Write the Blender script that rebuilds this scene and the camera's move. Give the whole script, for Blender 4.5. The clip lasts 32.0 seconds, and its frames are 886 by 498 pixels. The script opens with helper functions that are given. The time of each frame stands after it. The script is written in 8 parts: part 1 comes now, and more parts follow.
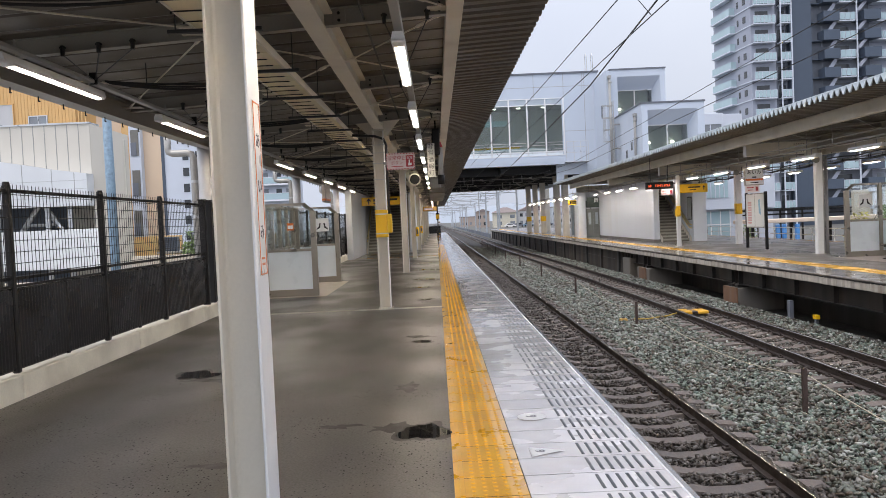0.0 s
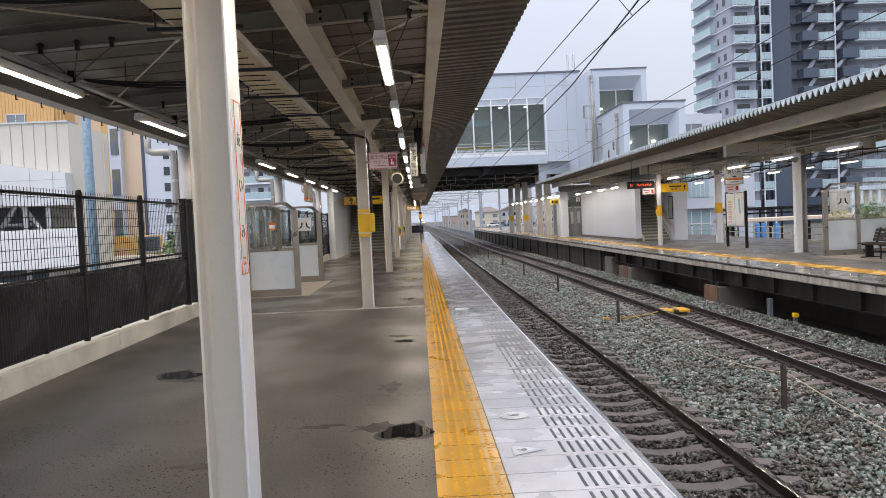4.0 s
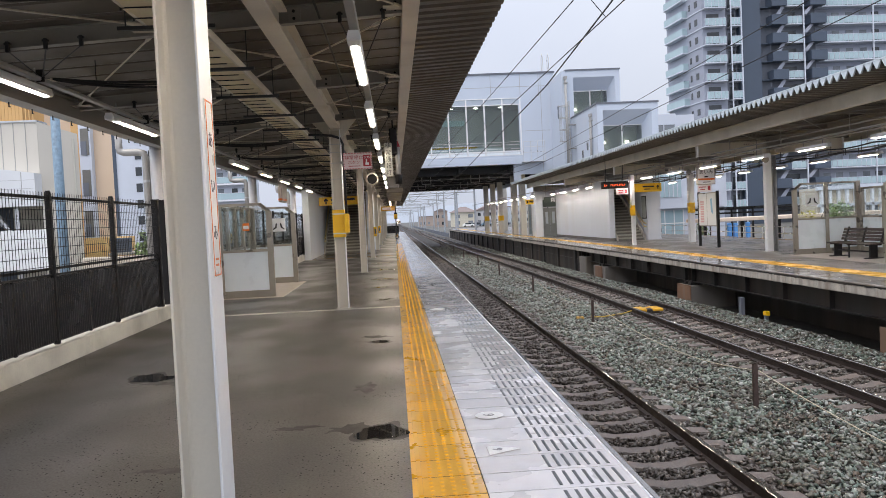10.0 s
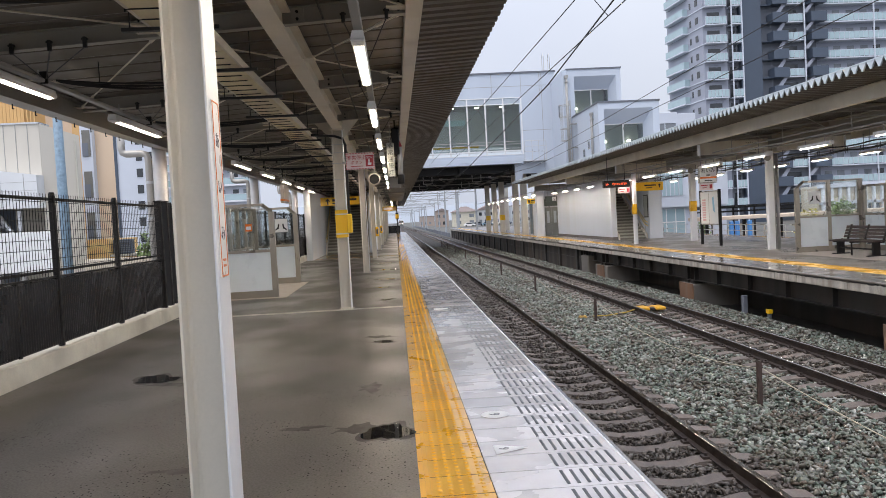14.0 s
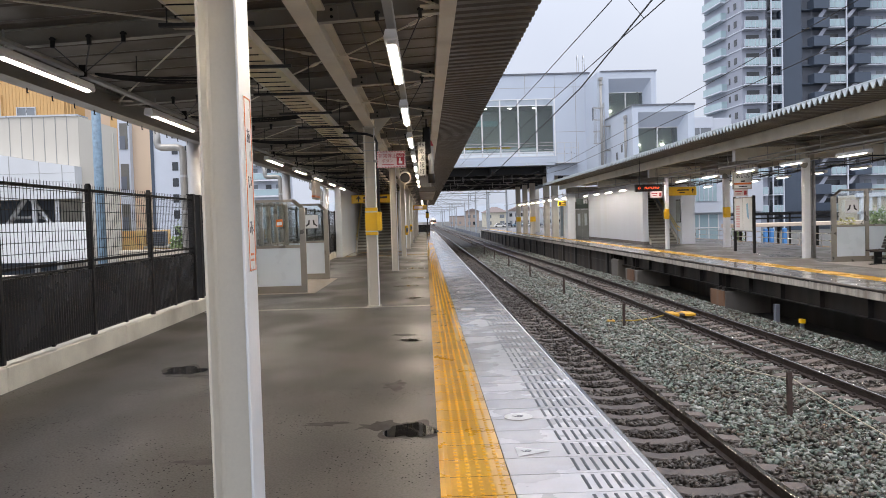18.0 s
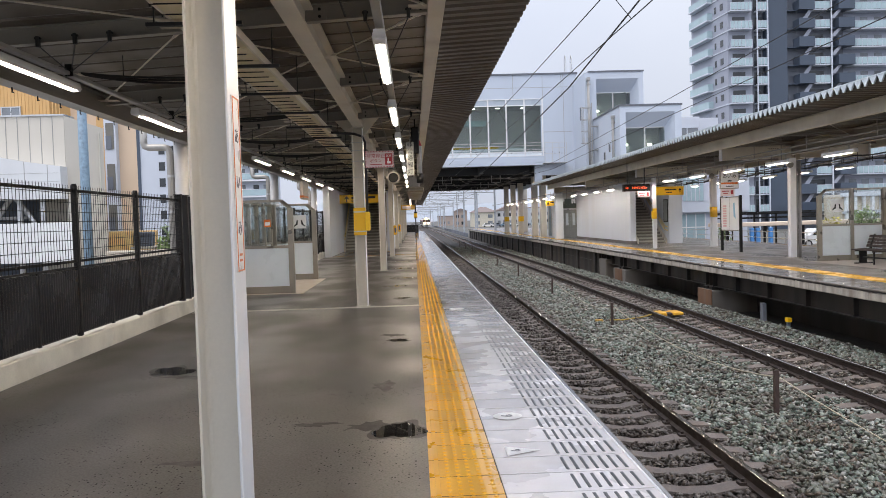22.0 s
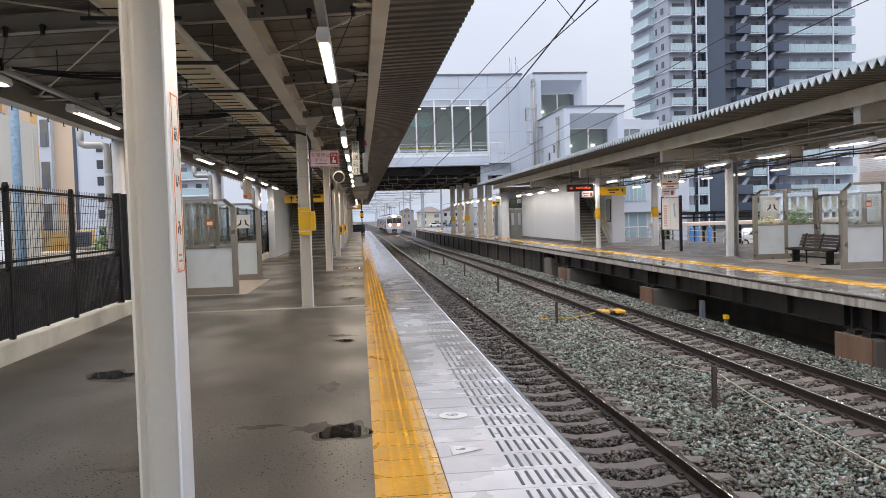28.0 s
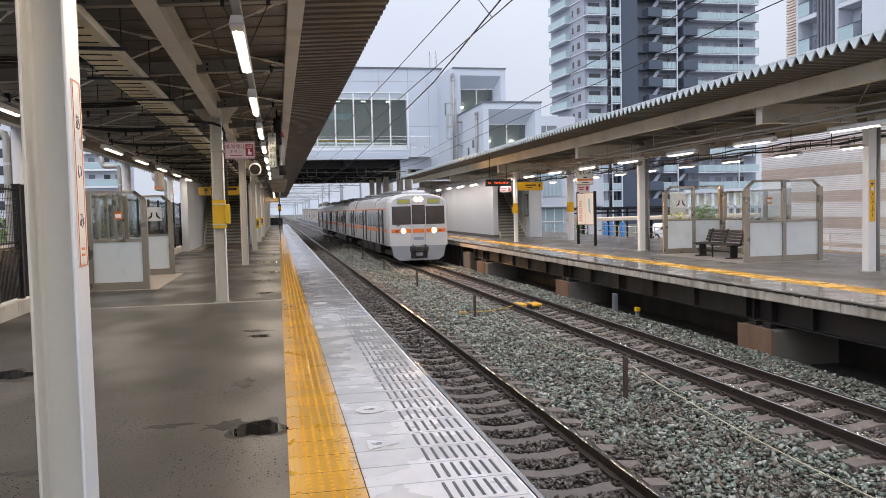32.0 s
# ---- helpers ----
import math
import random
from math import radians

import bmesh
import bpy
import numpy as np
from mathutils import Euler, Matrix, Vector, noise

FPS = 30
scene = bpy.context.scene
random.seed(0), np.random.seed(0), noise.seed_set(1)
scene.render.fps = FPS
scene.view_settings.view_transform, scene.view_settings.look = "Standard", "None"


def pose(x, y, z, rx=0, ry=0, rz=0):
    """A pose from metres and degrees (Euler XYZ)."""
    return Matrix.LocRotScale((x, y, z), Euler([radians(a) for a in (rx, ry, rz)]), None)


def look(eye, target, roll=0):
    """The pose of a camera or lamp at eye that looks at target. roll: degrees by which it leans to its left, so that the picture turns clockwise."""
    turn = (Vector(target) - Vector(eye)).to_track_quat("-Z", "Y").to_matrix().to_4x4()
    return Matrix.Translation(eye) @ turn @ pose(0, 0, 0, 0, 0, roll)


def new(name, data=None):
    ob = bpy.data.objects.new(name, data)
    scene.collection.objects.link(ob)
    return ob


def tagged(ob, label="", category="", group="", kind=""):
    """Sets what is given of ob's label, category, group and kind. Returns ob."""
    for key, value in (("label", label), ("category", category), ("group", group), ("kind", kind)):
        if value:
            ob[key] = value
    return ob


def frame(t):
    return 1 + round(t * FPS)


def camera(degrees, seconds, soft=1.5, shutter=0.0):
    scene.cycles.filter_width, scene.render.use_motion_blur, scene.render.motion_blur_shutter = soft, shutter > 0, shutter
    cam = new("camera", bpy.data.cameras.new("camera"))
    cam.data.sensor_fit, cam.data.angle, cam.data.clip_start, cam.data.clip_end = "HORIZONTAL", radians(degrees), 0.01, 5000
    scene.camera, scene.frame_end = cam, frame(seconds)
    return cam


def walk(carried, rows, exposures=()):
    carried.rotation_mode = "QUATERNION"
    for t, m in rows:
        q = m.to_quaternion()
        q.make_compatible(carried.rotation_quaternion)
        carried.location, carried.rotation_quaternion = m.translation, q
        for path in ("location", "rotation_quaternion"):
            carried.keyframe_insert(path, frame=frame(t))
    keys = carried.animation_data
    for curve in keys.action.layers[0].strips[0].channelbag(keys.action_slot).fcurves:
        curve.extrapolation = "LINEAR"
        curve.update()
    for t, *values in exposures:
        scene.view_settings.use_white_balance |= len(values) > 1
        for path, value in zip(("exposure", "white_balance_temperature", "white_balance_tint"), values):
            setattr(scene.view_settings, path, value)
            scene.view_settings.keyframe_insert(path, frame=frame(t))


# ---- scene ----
cam = camera(59.2, 32.0, soft=0.65)
# seconds, sideways sway in metres, yaw, pitch, roll in degrees
PATH = [
    (0.0, -0.002, -0.50, -1.99, 2.56),
    (0.5, -0.003, -0.50, -2.04, 2.58),
    (1.0, -0.006, -0.50, -2.04, 2.56),
    (1.5, -0.008, -0.51, -2.05, 2.58),
    (2.0, -0.008, -0.53, -2.04, 2.59),
    (2.5, -0.006, -0.54, -2.02, 2.62),
    (3.0, -0.002, -0.57, -2.02, 2.63),
    (3.5, 0.002, -1.09, -2.06, 2.62),
    (5.5, 0.002, -3.23, -2.17, 2.61),
    (6.0, -0.000, -3.47, -2.18, 2.63),
    (6.5, -0.003, -3.53, -2.18, 2.64),
    (7.0, -0.002, -3.53, -2.19, 2.67),
    (7.5, 0.002, -3.56, -2.16, 2.69),
    (8.0, 0.007, -3.52, -2.16, 2.74),
    (8.5, 0.011, -3.57, -2.16, 2.74),
    (9.0, 0.012, -3.57, -2.16, 2.74),
    (9.5, 0.011, -3.58, -2.17, 2.75),
    (10.0, 0.008, -3.57, -2.16, 2.74),
    (10.5, 0.005, -3.59, -2.19, 2.83),
    (11.0, 0.001, -3.59, -2.11, 2.88),
    (11.5, -0.006, -3.58, -2.15, 2.87),
    (12.0, -0.010, -3.54, -2.15, 2.89),
    (12.5, -0.015, -3.54, -2.13, 2.94),
    (13.0, -0.022, -3.50, -2.11, 2.95),
    (13.5, -0.027, -3.53, -2.16, 3.00),
    (14.0, -0.023, -3.49, -2.17, 3.03),
    (14.5, -0.012, 0.20, -2.43, 2.56),
    (16.5, -0.011, 1.67, -2.28, 1.94),
    (17.0, -0.011, 0.55, -2.07, 1.71),
    (17.5, -0.008, -0.45, -2.05, 1.62),
    (18.0, -0.005, -1.27, -2.10, 1.64),
    (18.5, -0.005, -1.85, -2.16, 1.58),
    (19.0, -0.009, -2.09, -2.17, 1.65),
    (19.5, -0.017, -2.09, -2.16, 1.63),
    (20.0, -0.023, -2.05, -2.16, 1.67),
    (20.5, -0.023, -2.08, -2.15, 1.70),
    (21.0, -0.017, -2.07, -2.13, 1.68),
    (21.5, -0.012, -2.12, -2.13, 1.71),
    (22.0, -0.010, -2.13, -2.13, 1.73),
    (22.5, -0.008, -2.14, -2.13, 1.74),
    (23.0, -0.008, -2.63, -2.15, 1.71),
    (23.5, -0.008, -3.34, -2.17, 1.73),
    (24.0, -0.009, -4.13, -2.18, 1.72),
    (24.5, -0.008, -4.80, -2.24, 1.67),
    (25.0, -0.009, -5.27, -2.27, 1.69),
    (25.5, -0.010, -5.41, -2.28, 1.72),
    (27.5, -0.004, -5.55, -2.26, 1.72),
    (28.0, 0.003, -6.05, -2.27, 1.71),
    (28.5, 0.007, -7.15, -2.42, 1.67),
    (29.0, 0.009, -8.25, -2.50, 1.67),
    (29.5, 0.010, -9.20, -2.63, 1.59),
    (30.0, 0.010, -10.01, -2.77, 1.59),
    (30.5, 0.011, -10.61, -2.80, 1.55),
    (31.0, 0.015, -10.98, -2.80, 1.52),
    (31.5, 0.020, -11.41, -2.82, 1.48),
    (32.0, 0.024, -11.93, -2.87, 1.36),
]
EYE = 1.6
walk(cam, [(t, pose(x, 0, EYE, 90 + p, r, y)) for t, x, y, p, r in PATH], exposures=[(0.0, 0.34, 7250, 14), (32.0, 0.34, 7250, 14)])

# ---- world and light: an overcast, rainy day ----
world = bpy.data.worlds.new("overcast")
scene.world = world
world.use_nodes = True
wn, wl = world.node_tree.nodes, world.node_tree.links
wn.clear()
w_out, w_bg = wn.new("ShaderNodeOutputWorld"), wn.new("ShaderNodeBackground")
w_sky = wn.new("ShaderNodeTexSky")
w_sky.sky_type, w_sky.sun_disc = "NISHITA", False
w_sky.sun_elevation, w_sky.sun_rotation, w_sky.dust_density = radians(66), radians(229), 4.0
w_co, w_no, w_ra, w_mix = wn.new("ShaderNodeTexCoord"), wn.new("ShaderNodeTexNoise"), wn.new("ShaderNodeValToRGB"), wn.new("ShaderNodeMix")
w_no.inputs["Scale"].default_value, w_no.inputs["Detail"].default_value = 2.2, 5
w_ra.color_ramp.elements[0].position, w_ra.color_ramp.elements[1].position = 0.3, 0.72
w_ra.color_ramp.elements[0].color, w_ra.color_ramp.elements[1].color = (6.85, 8.1, 10.4, 1), (8.02, 9.3, 11.4, 1)
w_mix.data_type, w_mix.blend_type = "RGBA", "MIX"
w_mix.inputs["Factor"].default_value = 0.9
wl.new(w_co.outputs["Generated"], w_no.inputs["Vector"])
wl.new(w_no.outputs["Fac"], w_ra.inputs["Fac"])
wl.new(w_sky.outputs["Color"], w_mix.inputs["A"])
wl.new(w_ra.outputs["Color"], w_mix.inputs["B"])
# an overcast sky is brightest round the hidden sun, dimmer towards the horizon
w_sep, w_grad, w_mul = wn.new("ShaderNodeVectorMath"), wn.new("ShaderNodeMapRange"), wn.new("ShaderNodeVectorMath")
SUN_TO = Vector((11, 14, -45)).normalized()
w_sep.operation = "DOT_PRODUCT"
wl.new(w_co.outputs["Generated"], w_sep.inputs[0])
w_sep.inputs[1].default_value = -SUN_TO
wl.new(w_sep.outputs["Value"], w_grad.inputs["Value"])
w_grad.inputs["From Min"].default_value, w_grad.inputs["From Max"].default_value = -0.6, 1.0
w_grad.inputs["To Min"].default_value, w_grad.inputs["To Max"].default_value = 0.50, 1.90
w_mul.operation = "SCALE"
wl.new(w_mix.outputs["Result"], w_mul.inputs[0])
wl.new(w_grad.outputs["Result"], w_mul.inputs["Scale"])
wl.new(w_mul.outputs["Vector"], w_bg.inputs["Color"])
wl.new(w_bg.outputs["Background"], w_out.inputs["Surface"])
w_bg.inputs["Strength"].default_value = 0.088

sun = new("sun", bpy.data.lights.new("sun", "SUN"))
sun.data.energy, sun.data.angle, sun.data.color = 1.2, radians(40), (1.0, 0.97, 0.93)
sun.matrix_world = look(-SUN_TO * 60, (0, 0, 0))


# ---- materials ----
def M(name, c, r=0.6, m=0.0, v=0.12, s=2.0, b=0.08, bs=60.0, rnd=0.0, island=0.0, streak=0.0, rv=0.1, spec=0.5, stain=None, st=0.5, place=False, wet=0.0, film=0.0, film_r=0.06):
    """Colour with variation at two scales, bump, and roughness that varies; streak draws runs down upright faces."""
    mt = bpy.data.materials.new(name)
    mt.use_nodes = True
    n, l = mt.node_tree.nodes, mt.node_tree.links
    bs_ = n["Principled BSDF"]
    co = n.new("ShaderNodeTexCoord")
    mp = n.new("ShaderNodeMapping")
    where = n.new("ShaderNodeNewGeometry").outputs["Position"] if place else co.outputs["Object"]
    l.new(where, mp.inputs["Vector"])
    if streak:
        mp.inputs["Scale"].default_value = (1, 1, 0.12)
    n1, n2 = n.new("ShaderNodeTexNoise"), n.new("ShaderNodeTexNoise")
    n1.inputs["Scale"].default_value, n1.inputs["Detail"].default_value = s, 5
    n2.inputs["Scale"].default_value, n2.inputs["Detail"].default_value = bs, 3
    l.new(mp.outputs["Vector"], n1.inputs["Vector"])
    l.new(where, n2.inputs["Vector"])
    ad = n.new("ShaderNodeMath")
    ad.operation = "MULTIPLY_ADD"
    l.new(n2.outputs["Fac"], ad.inputs[0])
    ad.inputs[1].default_value = 0.4
    l.new(n1.outputs["Fac"], ad.inputs[2])
    mr = n.new("ShaderNodeMapRange")
    mr.inputs["From Min"].default_value, mr.inputs["From Max"].default_value = 0.45, 0.95
    mr.inputs["To Min"].default_value, mr.inputs["To Max"].default_value = 1 - v, 1 + v
    l.new(ad.outputs[0], mr.inputs["Value"])
    fac = mr.outputs["Result"]
    for amount, kind in ((rnd, "obj"), (island, "isl")):
        if amount:
            q = n.new("ShaderNodeObjectInfo") if kind == "obj" else n.new("ShaderNodeNewGeometry")
            r2 = n.new("ShaderNodeMapRange")
            r2.inputs["To Min"].default_value, r2.inputs["To Max"].default_value = 1 - amount, 1 + amount
            l.new(q.outputs["Random" if kind == "obj" else "Random Per Island"], r2.inputs["Value"])
            mu = n.new("ShaderNodeMath")
            mu.operation = "MULTIPLY"
            l.new(fac, mu.inputs[0])
            l.new(r2.outputs["Result"], mu.inputs[1])
            fac = mu.outputs[0]
    vm = n.new("ShaderNodeVectorMath")
    vm.operation = "SCALE"
    vm.inputs[0].default_value = c[:3]
    l.new(fac, vm.inputs["Scale"])
    colour = vm.outputs["Vector"]
    if stain:
        n3, rp, mx = n.new("ShaderNodeTexNoise"), n.new("ShaderNodeValToRGB"), n.new("ShaderNodeMix")
        n3.inputs["Scale"].default_value, n3.inputs["Detail"].default_value = s * 0.6, 6
        l.new(mp.outputs["Vector"], n3.inputs["Vector"])
        rp.color_ramp.elements[0].position, rp.color_ramp.elements[1].position = 0.48, 0.68
        rp.color_ramp.elements[1].color = (st, st, st, 1)
        l.new(n3.outputs["Fac"], rp.inputs["Fac"])
        mx.data_type = "RGBA"
        mx.inputs["B"].default_value = (*stain, 1)
        l.new(rp.outputs["Color"], mx.inputs["Factor"])
        l.new(colour, mx.inputs["A"])
        colour = mx.outputs["Result"]
    if wet:
        # a thin film of water in soft-edged patches: darker, smoother
        n4, r4, m4 = n.new("ShaderNodeTexNoise"), n.new("ShaderNodeMapRange"), n.new("ShaderNodeMix")
        n4.inputs["Scale"].default_value, n4.inputs["Detail"].default_value = 1.7, 3
        l.new(where, n4.inputs["Vector"])
        r4.inputs["From Min"].default_value, r4.inputs["From Max"].default_value = 0.38, 0.54
        r4.interpolation_type = "SMOOTHSTEP"
        l.new(n4.outputs["Fac"], r4.inputs["Value"])
        sc_ = n.new("ShaderNodeVectorMath")
        sc_.operation = "MULTIPLY"
        l.new(colour, sc_.inputs[0])
        sc_.inputs[1].default_value = (wet, wet * 0.97, wet * 0.93)
        m4.data_type = "RGBA"
        l.new(r4.outputs["Result"], m4.inputs["Factor"])
        l.new(colour, m4.inputs["A"])
        l.new(sc_.outputs["Vector"], m4.inputs["B"])
        colour = m4.outputs["Result"]
    l.new(colour, bs_.inputs["Base Color"])
    bs_.inputs["Metallic"].default_value = m
    bs_.inputs["Specular IOR Level"].default_value = spec
    rr = n.new("ShaderNodeMapRange")
    rr.inputs["From Min"].default_value, rr.inputs["From Max"].default_value = 0.35, 0.65
    rr.inputs["To Min"].default_value, rr.inputs["To Max"].default_value = max(0.02, r - rv), min(1, r + rv)
    l.new(n1.outputs["Fac"], rr.inputs["Value"])
    l.new(rr.outputs["Result"], bs_.inputs["Roughness"])
    if wet:
        m5 = n.new("ShaderNodeMix")
        l.new(r4.outputs["Result"], m5.inputs["Factor"])
        l.new(rr.outputs["Result"], m5.inputs["A"])
        m5.inputs["B"].default_value = 0.20
        l.new(m5.outputs["Result"], bs_.inputs["Roughness"])
    if film:
        # a skin of rainwater over everything, barely rippled
        n6, b6 = n.new("ShaderNodeTexNoise"), n.new("ShaderNodeBump")
        n6.inputs["Scale"].default_value, n6.inputs["Detail"].default_value = 14.0, 2
        l.new(where, n6.inputs["Vector"])
        b6.inputs["Strength"].default_value, b6.inputs["Distance"].default_value = 0.06, 0.004
        l.new(n6.outputs["Fac"], b6.inputs["Height"])
        l.new(b6.outputs["Normal"], bs_.inputs["Coat Normal"])
        bs_.inputs["Coat Weight"].default_value = film
        bs_.inputs["Coat Roughness"].default_value = film_r
        bs_.inputs["Coat IOR"].default_value = 1.33
    if b:
        bu = n.new("ShaderNodeBump")
        bu.inputs["Strength"].default_value, bu.inputs["Distance"].default_value = b, 0.01
        l.new(n2.outputs["Fac"], bu.inputs["Height"])
        l.new(bu.outputs["Normal"], bs_.inputs["Normal"])
    return mt


def glow(name, c, strength):
    mt = bpy.data.materials.new(name)
    mt.use_nodes = True
    p = mt.node_tree.nodes["Principled BSDF"]
    p.inputs["Base Color"].default_value = (*c, 1)
    p.inputs["Emission Color"].default_value = (*c, 1)
    p.inputs["Emission Strength"].default_value = strength
    p.inputs["Roughness"].default_value = 0.4
    return mt


def glass(name, c=(0.9, 0.95, 0.95), alpha=0.25, r=0.03):
    """Clear pane: part see-through, part gloss."""
    mt = bpy.data.materials.new(name)
    mt.use_nodes = True
    n, l = mt.node_tree.nodes, mt.node_tree.links
    n.remove(n["Principled BSDF"])
    tr, gl, mx, fr = n.new("ShaderNodeBsdfTransparent"), n.new("ShaderNodeBsdfGlossy"), n.new("ShaderNodeMixShader"), n.new("ShaderNodeLayerWeight")
    tr.inputs["Color"].default_value = (*c, 1)
    gl.inputs["Roughness"].default_value = r
    pw = n.new("ShaderNodeMath")
    pw.operation = "POWER"
    pw.inputs[1].default_value = 3.5
    l.new(fr.outputs["Facing"], pw.inputs[0])
    mr = n.new("ShaderNodeMapRange")
    mr.inputs["To Min"].default_value, mr.inputs["To Max"].default_value = alpha * 0.15, 0.8
    l.new(pw.outputs[0], mr.inputs["Value"])
    l.new(mr.outputs["Result"], mx.inputs["Fac"])
    l.new(tr.outputs["BSDF"], mx.inputs[1])
    l.new(gl.outputs["BSDF"], mx.inputs[2])
    l.new(mx.outputs["Shader"], n["Material Output"].inputs["Surface"])
    return mt


CREAM = M("cream_paint", (0.68, 0.635, 0.55), 0.42, v=0.06, s=1.5, b=0.03, stain=(0.42, 0.36, 0.27), st=0.35, streak=1)
CREAM_BEAM = M("cream_beam_paint", (0.72, 0.67, 0.57), 0.45, v=0.08, b=0.04, stain=(0.44, 0.36, 0.27), st=0.4)
GREY_STEEL = M("grey_steel_paint", (0.30, 0.285, 0.25), 0.42, v=0.08, b=0.04)
ROOF = M("brown_grey_sheet", (0.125, 0.105, 0.083), 0.45, v=0.14, b=0.02, m=0.2)
ROOF_FAR = M("grey_sheet", (0.15, 0.14, 0.125), 0.45, v=0.14, b=0.02, m=0.2)
ROOF_EDGE = M("cut_sheet_edge", (0.60, 0.68, 0.72), 0.4, v=0.1, b=0.02)
SEAM = M("pale_seam", (0.32, 0.31, 0.29), 0.5, b=0)
WHITE = M("white_paint", (0.78, 0.79, 0.80), 0.45, v=0.05, s=1.2, b=0.03, streak=1, stain=(0.6, 0.59, 0.56), st=0.3)
# white paint greyed by the shade that these parts stand in
COLUMN_WHITE = M("shaded_white_paint", (0.45, 0.45, 0.455), 0.6, v=0.08, s=1.2, b=0.04, streak=1, stain=(0.42, 0.41, 0.39), st=0.4)
WHITE_WALL = M("white_wall_panel", (0.66, 0.70, 0.75), 0.5, v=0.06, s=0.8, b=0.03, streak=1, stain=(0.55, 0.54, 0.51), st=0.35)
BRIDGE_WHITE = M("white_cladding", (0.51, 0.575, 0.665), 0.45, v=0.05, s=0.4, b=0.02, streak=1, stain=(0.5, 0.53, 0.58), st=0.25)
BLACK = M("black_powder_coat", (0.009, 0.0078, 0.0075), 0.48, spec=0.3, v=0.2, b=0.03)
DARKP = M("dark_brown_panel", (0.011, 0.0092, 0.0085), 0.22, v=0.2, b=0.03)
CONC = M("worn_concrete", (0.58, 0.56, 0.49), 0.75, v=0.16, s=2, b=0.25, bs=40, stain=(0.22, 0.20, 0.165), st=0.6, streak=1)
CONC_WET = M("wet_edge_concrete", (0.27, 0.25, 0.225), 0.11, v=0.25, s=1.6, b=0.06, bs=30, stain=(0.13, 0.11, 0.095), st=0.7, rv=0.1, place=True, wet=0.7)
LIP = M("stained_edge_face", (0.42, 0.385, 0.335), 0.6, v=0.35, s=7, b=0.2, bs=40, stain=(0.20, 0.16, 0.125), st=0.8, streak=1, place=True)
# near-black colour that stands for the shade under the far platform
UNDER_SHADE = M("under_platform_shade", (0.028, 0.026, 0.024), 0.9, v=0.3, s=3, b=0.3)
CONC_DARK = M("grimy_concrete", (0.17, 0.155, 0.14), 0.8, v=0.25, s=1.2, b=0.2, stain=(0.09, 0.07, 0.05), st=0.7, streak=1)
RUSTY = M("rust_stained_concrete", (0.165, 0.088, 0.052), 0.7, v=0.35, s=4, b=0.2, stain=(0.21, 0.15, 0.115), st=0.6, streak=1)
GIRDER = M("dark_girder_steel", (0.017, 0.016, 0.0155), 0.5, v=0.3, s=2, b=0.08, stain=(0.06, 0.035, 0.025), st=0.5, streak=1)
SLAB = M("wet_pale_slab", (0.68, 0.65, 0.66), 0.34, v=0.10, s=2.6, b=0.03, bs=120, rnd=0.07, rv=0.08, stain=(0.42, 0.38, 0.35), st=0.35, place=True, wet=0.90, film=0.9, film_r=0.07)
MORTAR = M("dark_mortar", (0.055, 0.045, 0.036), 0.8, v=0.3, s=8, b=0.1)
SLOT = M("dark_grip_strip", (0.075, 0.08, 0.085), 0.45, v=0.2, b=0.1)
YELLOW = M("yellow_tactile", (0.80, 0.395, 0.008), 0.32, v=0.10, s=3, b=0.02, bs=110, rnd=0.06, rv=0.06, stain=(0.50, 0.20, 0.010), st=0.3, place=True, film=0.9, film_r=0.06)
YELLOW_FAR = M("worn_yellow_tactile", (0.74, 0.42, 0.075), 0.25, v=0.15, s=2, b=0.04, stain=(0.58, 0.34, 0.09), st=0.3, place=True)
YSIGN = M("yellow_sign", (0.84, 0.49, 0.012), 0.35, v=0.05, b=0)
ORANGE = M("orange_paint", (0.75, 0.17, 0.025), 0.35, v=0.05, b=0)
BLACKINK = M("black_lettering", (0.012, 0.012, 0.014), 0.5, v=0.05, b=0)
REDINK = M("red_lettering", (0.42, 0.03, 0.045), 0.5, v=0.05, b=0)
PINK = M("pale_pink_board", (0.72, 0.60, 0.60), 0.45, v=0.05, b=0)
PLATEW = M("white_plate", (0.80, 0.80, 0.79), 0.4, v=0.03, b=0)
RAILH = M("worn_rail_head", (0.36, 0.335, 0.315), 0.15, m=0.9, v=0.15, b=0.02)
RAILR = M("rusted_rail_web", (0.024, 0.0145, 0.0115), 0.6, v=0.3, s=6, b=0.12)
SLEEPER = M("concrete_sleeper", (0.125, 0.106, 0.097), 0.7, v=0.30, s=9, b=0.35, bs=90, rnd=0.12, stain=(0.15, 0.11, 0.09), st=0.6, place=True)
CLIP = M("dark_rail_clip", (0.035, 0.025, 0.022), 0.6, v=0.2, b=0.05)
BRONZE = M("bronze_frame", (0.33, 0.30, 0.26), 0.35, m=0.6, v=0.08, b=0.02)
def frosted(name, c):
    """Milky panel: half of the light that falls on it goes through."""
    mt = M(name, c, 0.35, v=0.04, b=0)
    n, l = mt.node_tree.nodes, mt.node_tree.links
    tl, mx = n.new("ShaderNodeBsdfTranslucent"), n.new("ShaderNodeMixShader")
    tl.inputs["Color"].default_value = (*c, 1)
    mx.inputs["Fac"].default_value = 0.22
    l.new(n["Principled BSDF"].outputs["BSDF"], mx.inputs[1])
    l.new(tl.outputs["BSDF"], mx.inputs[2])
    l.new(mx.outputs["Shader"], n["Material Output"].inputs["Surface"])
    return mt


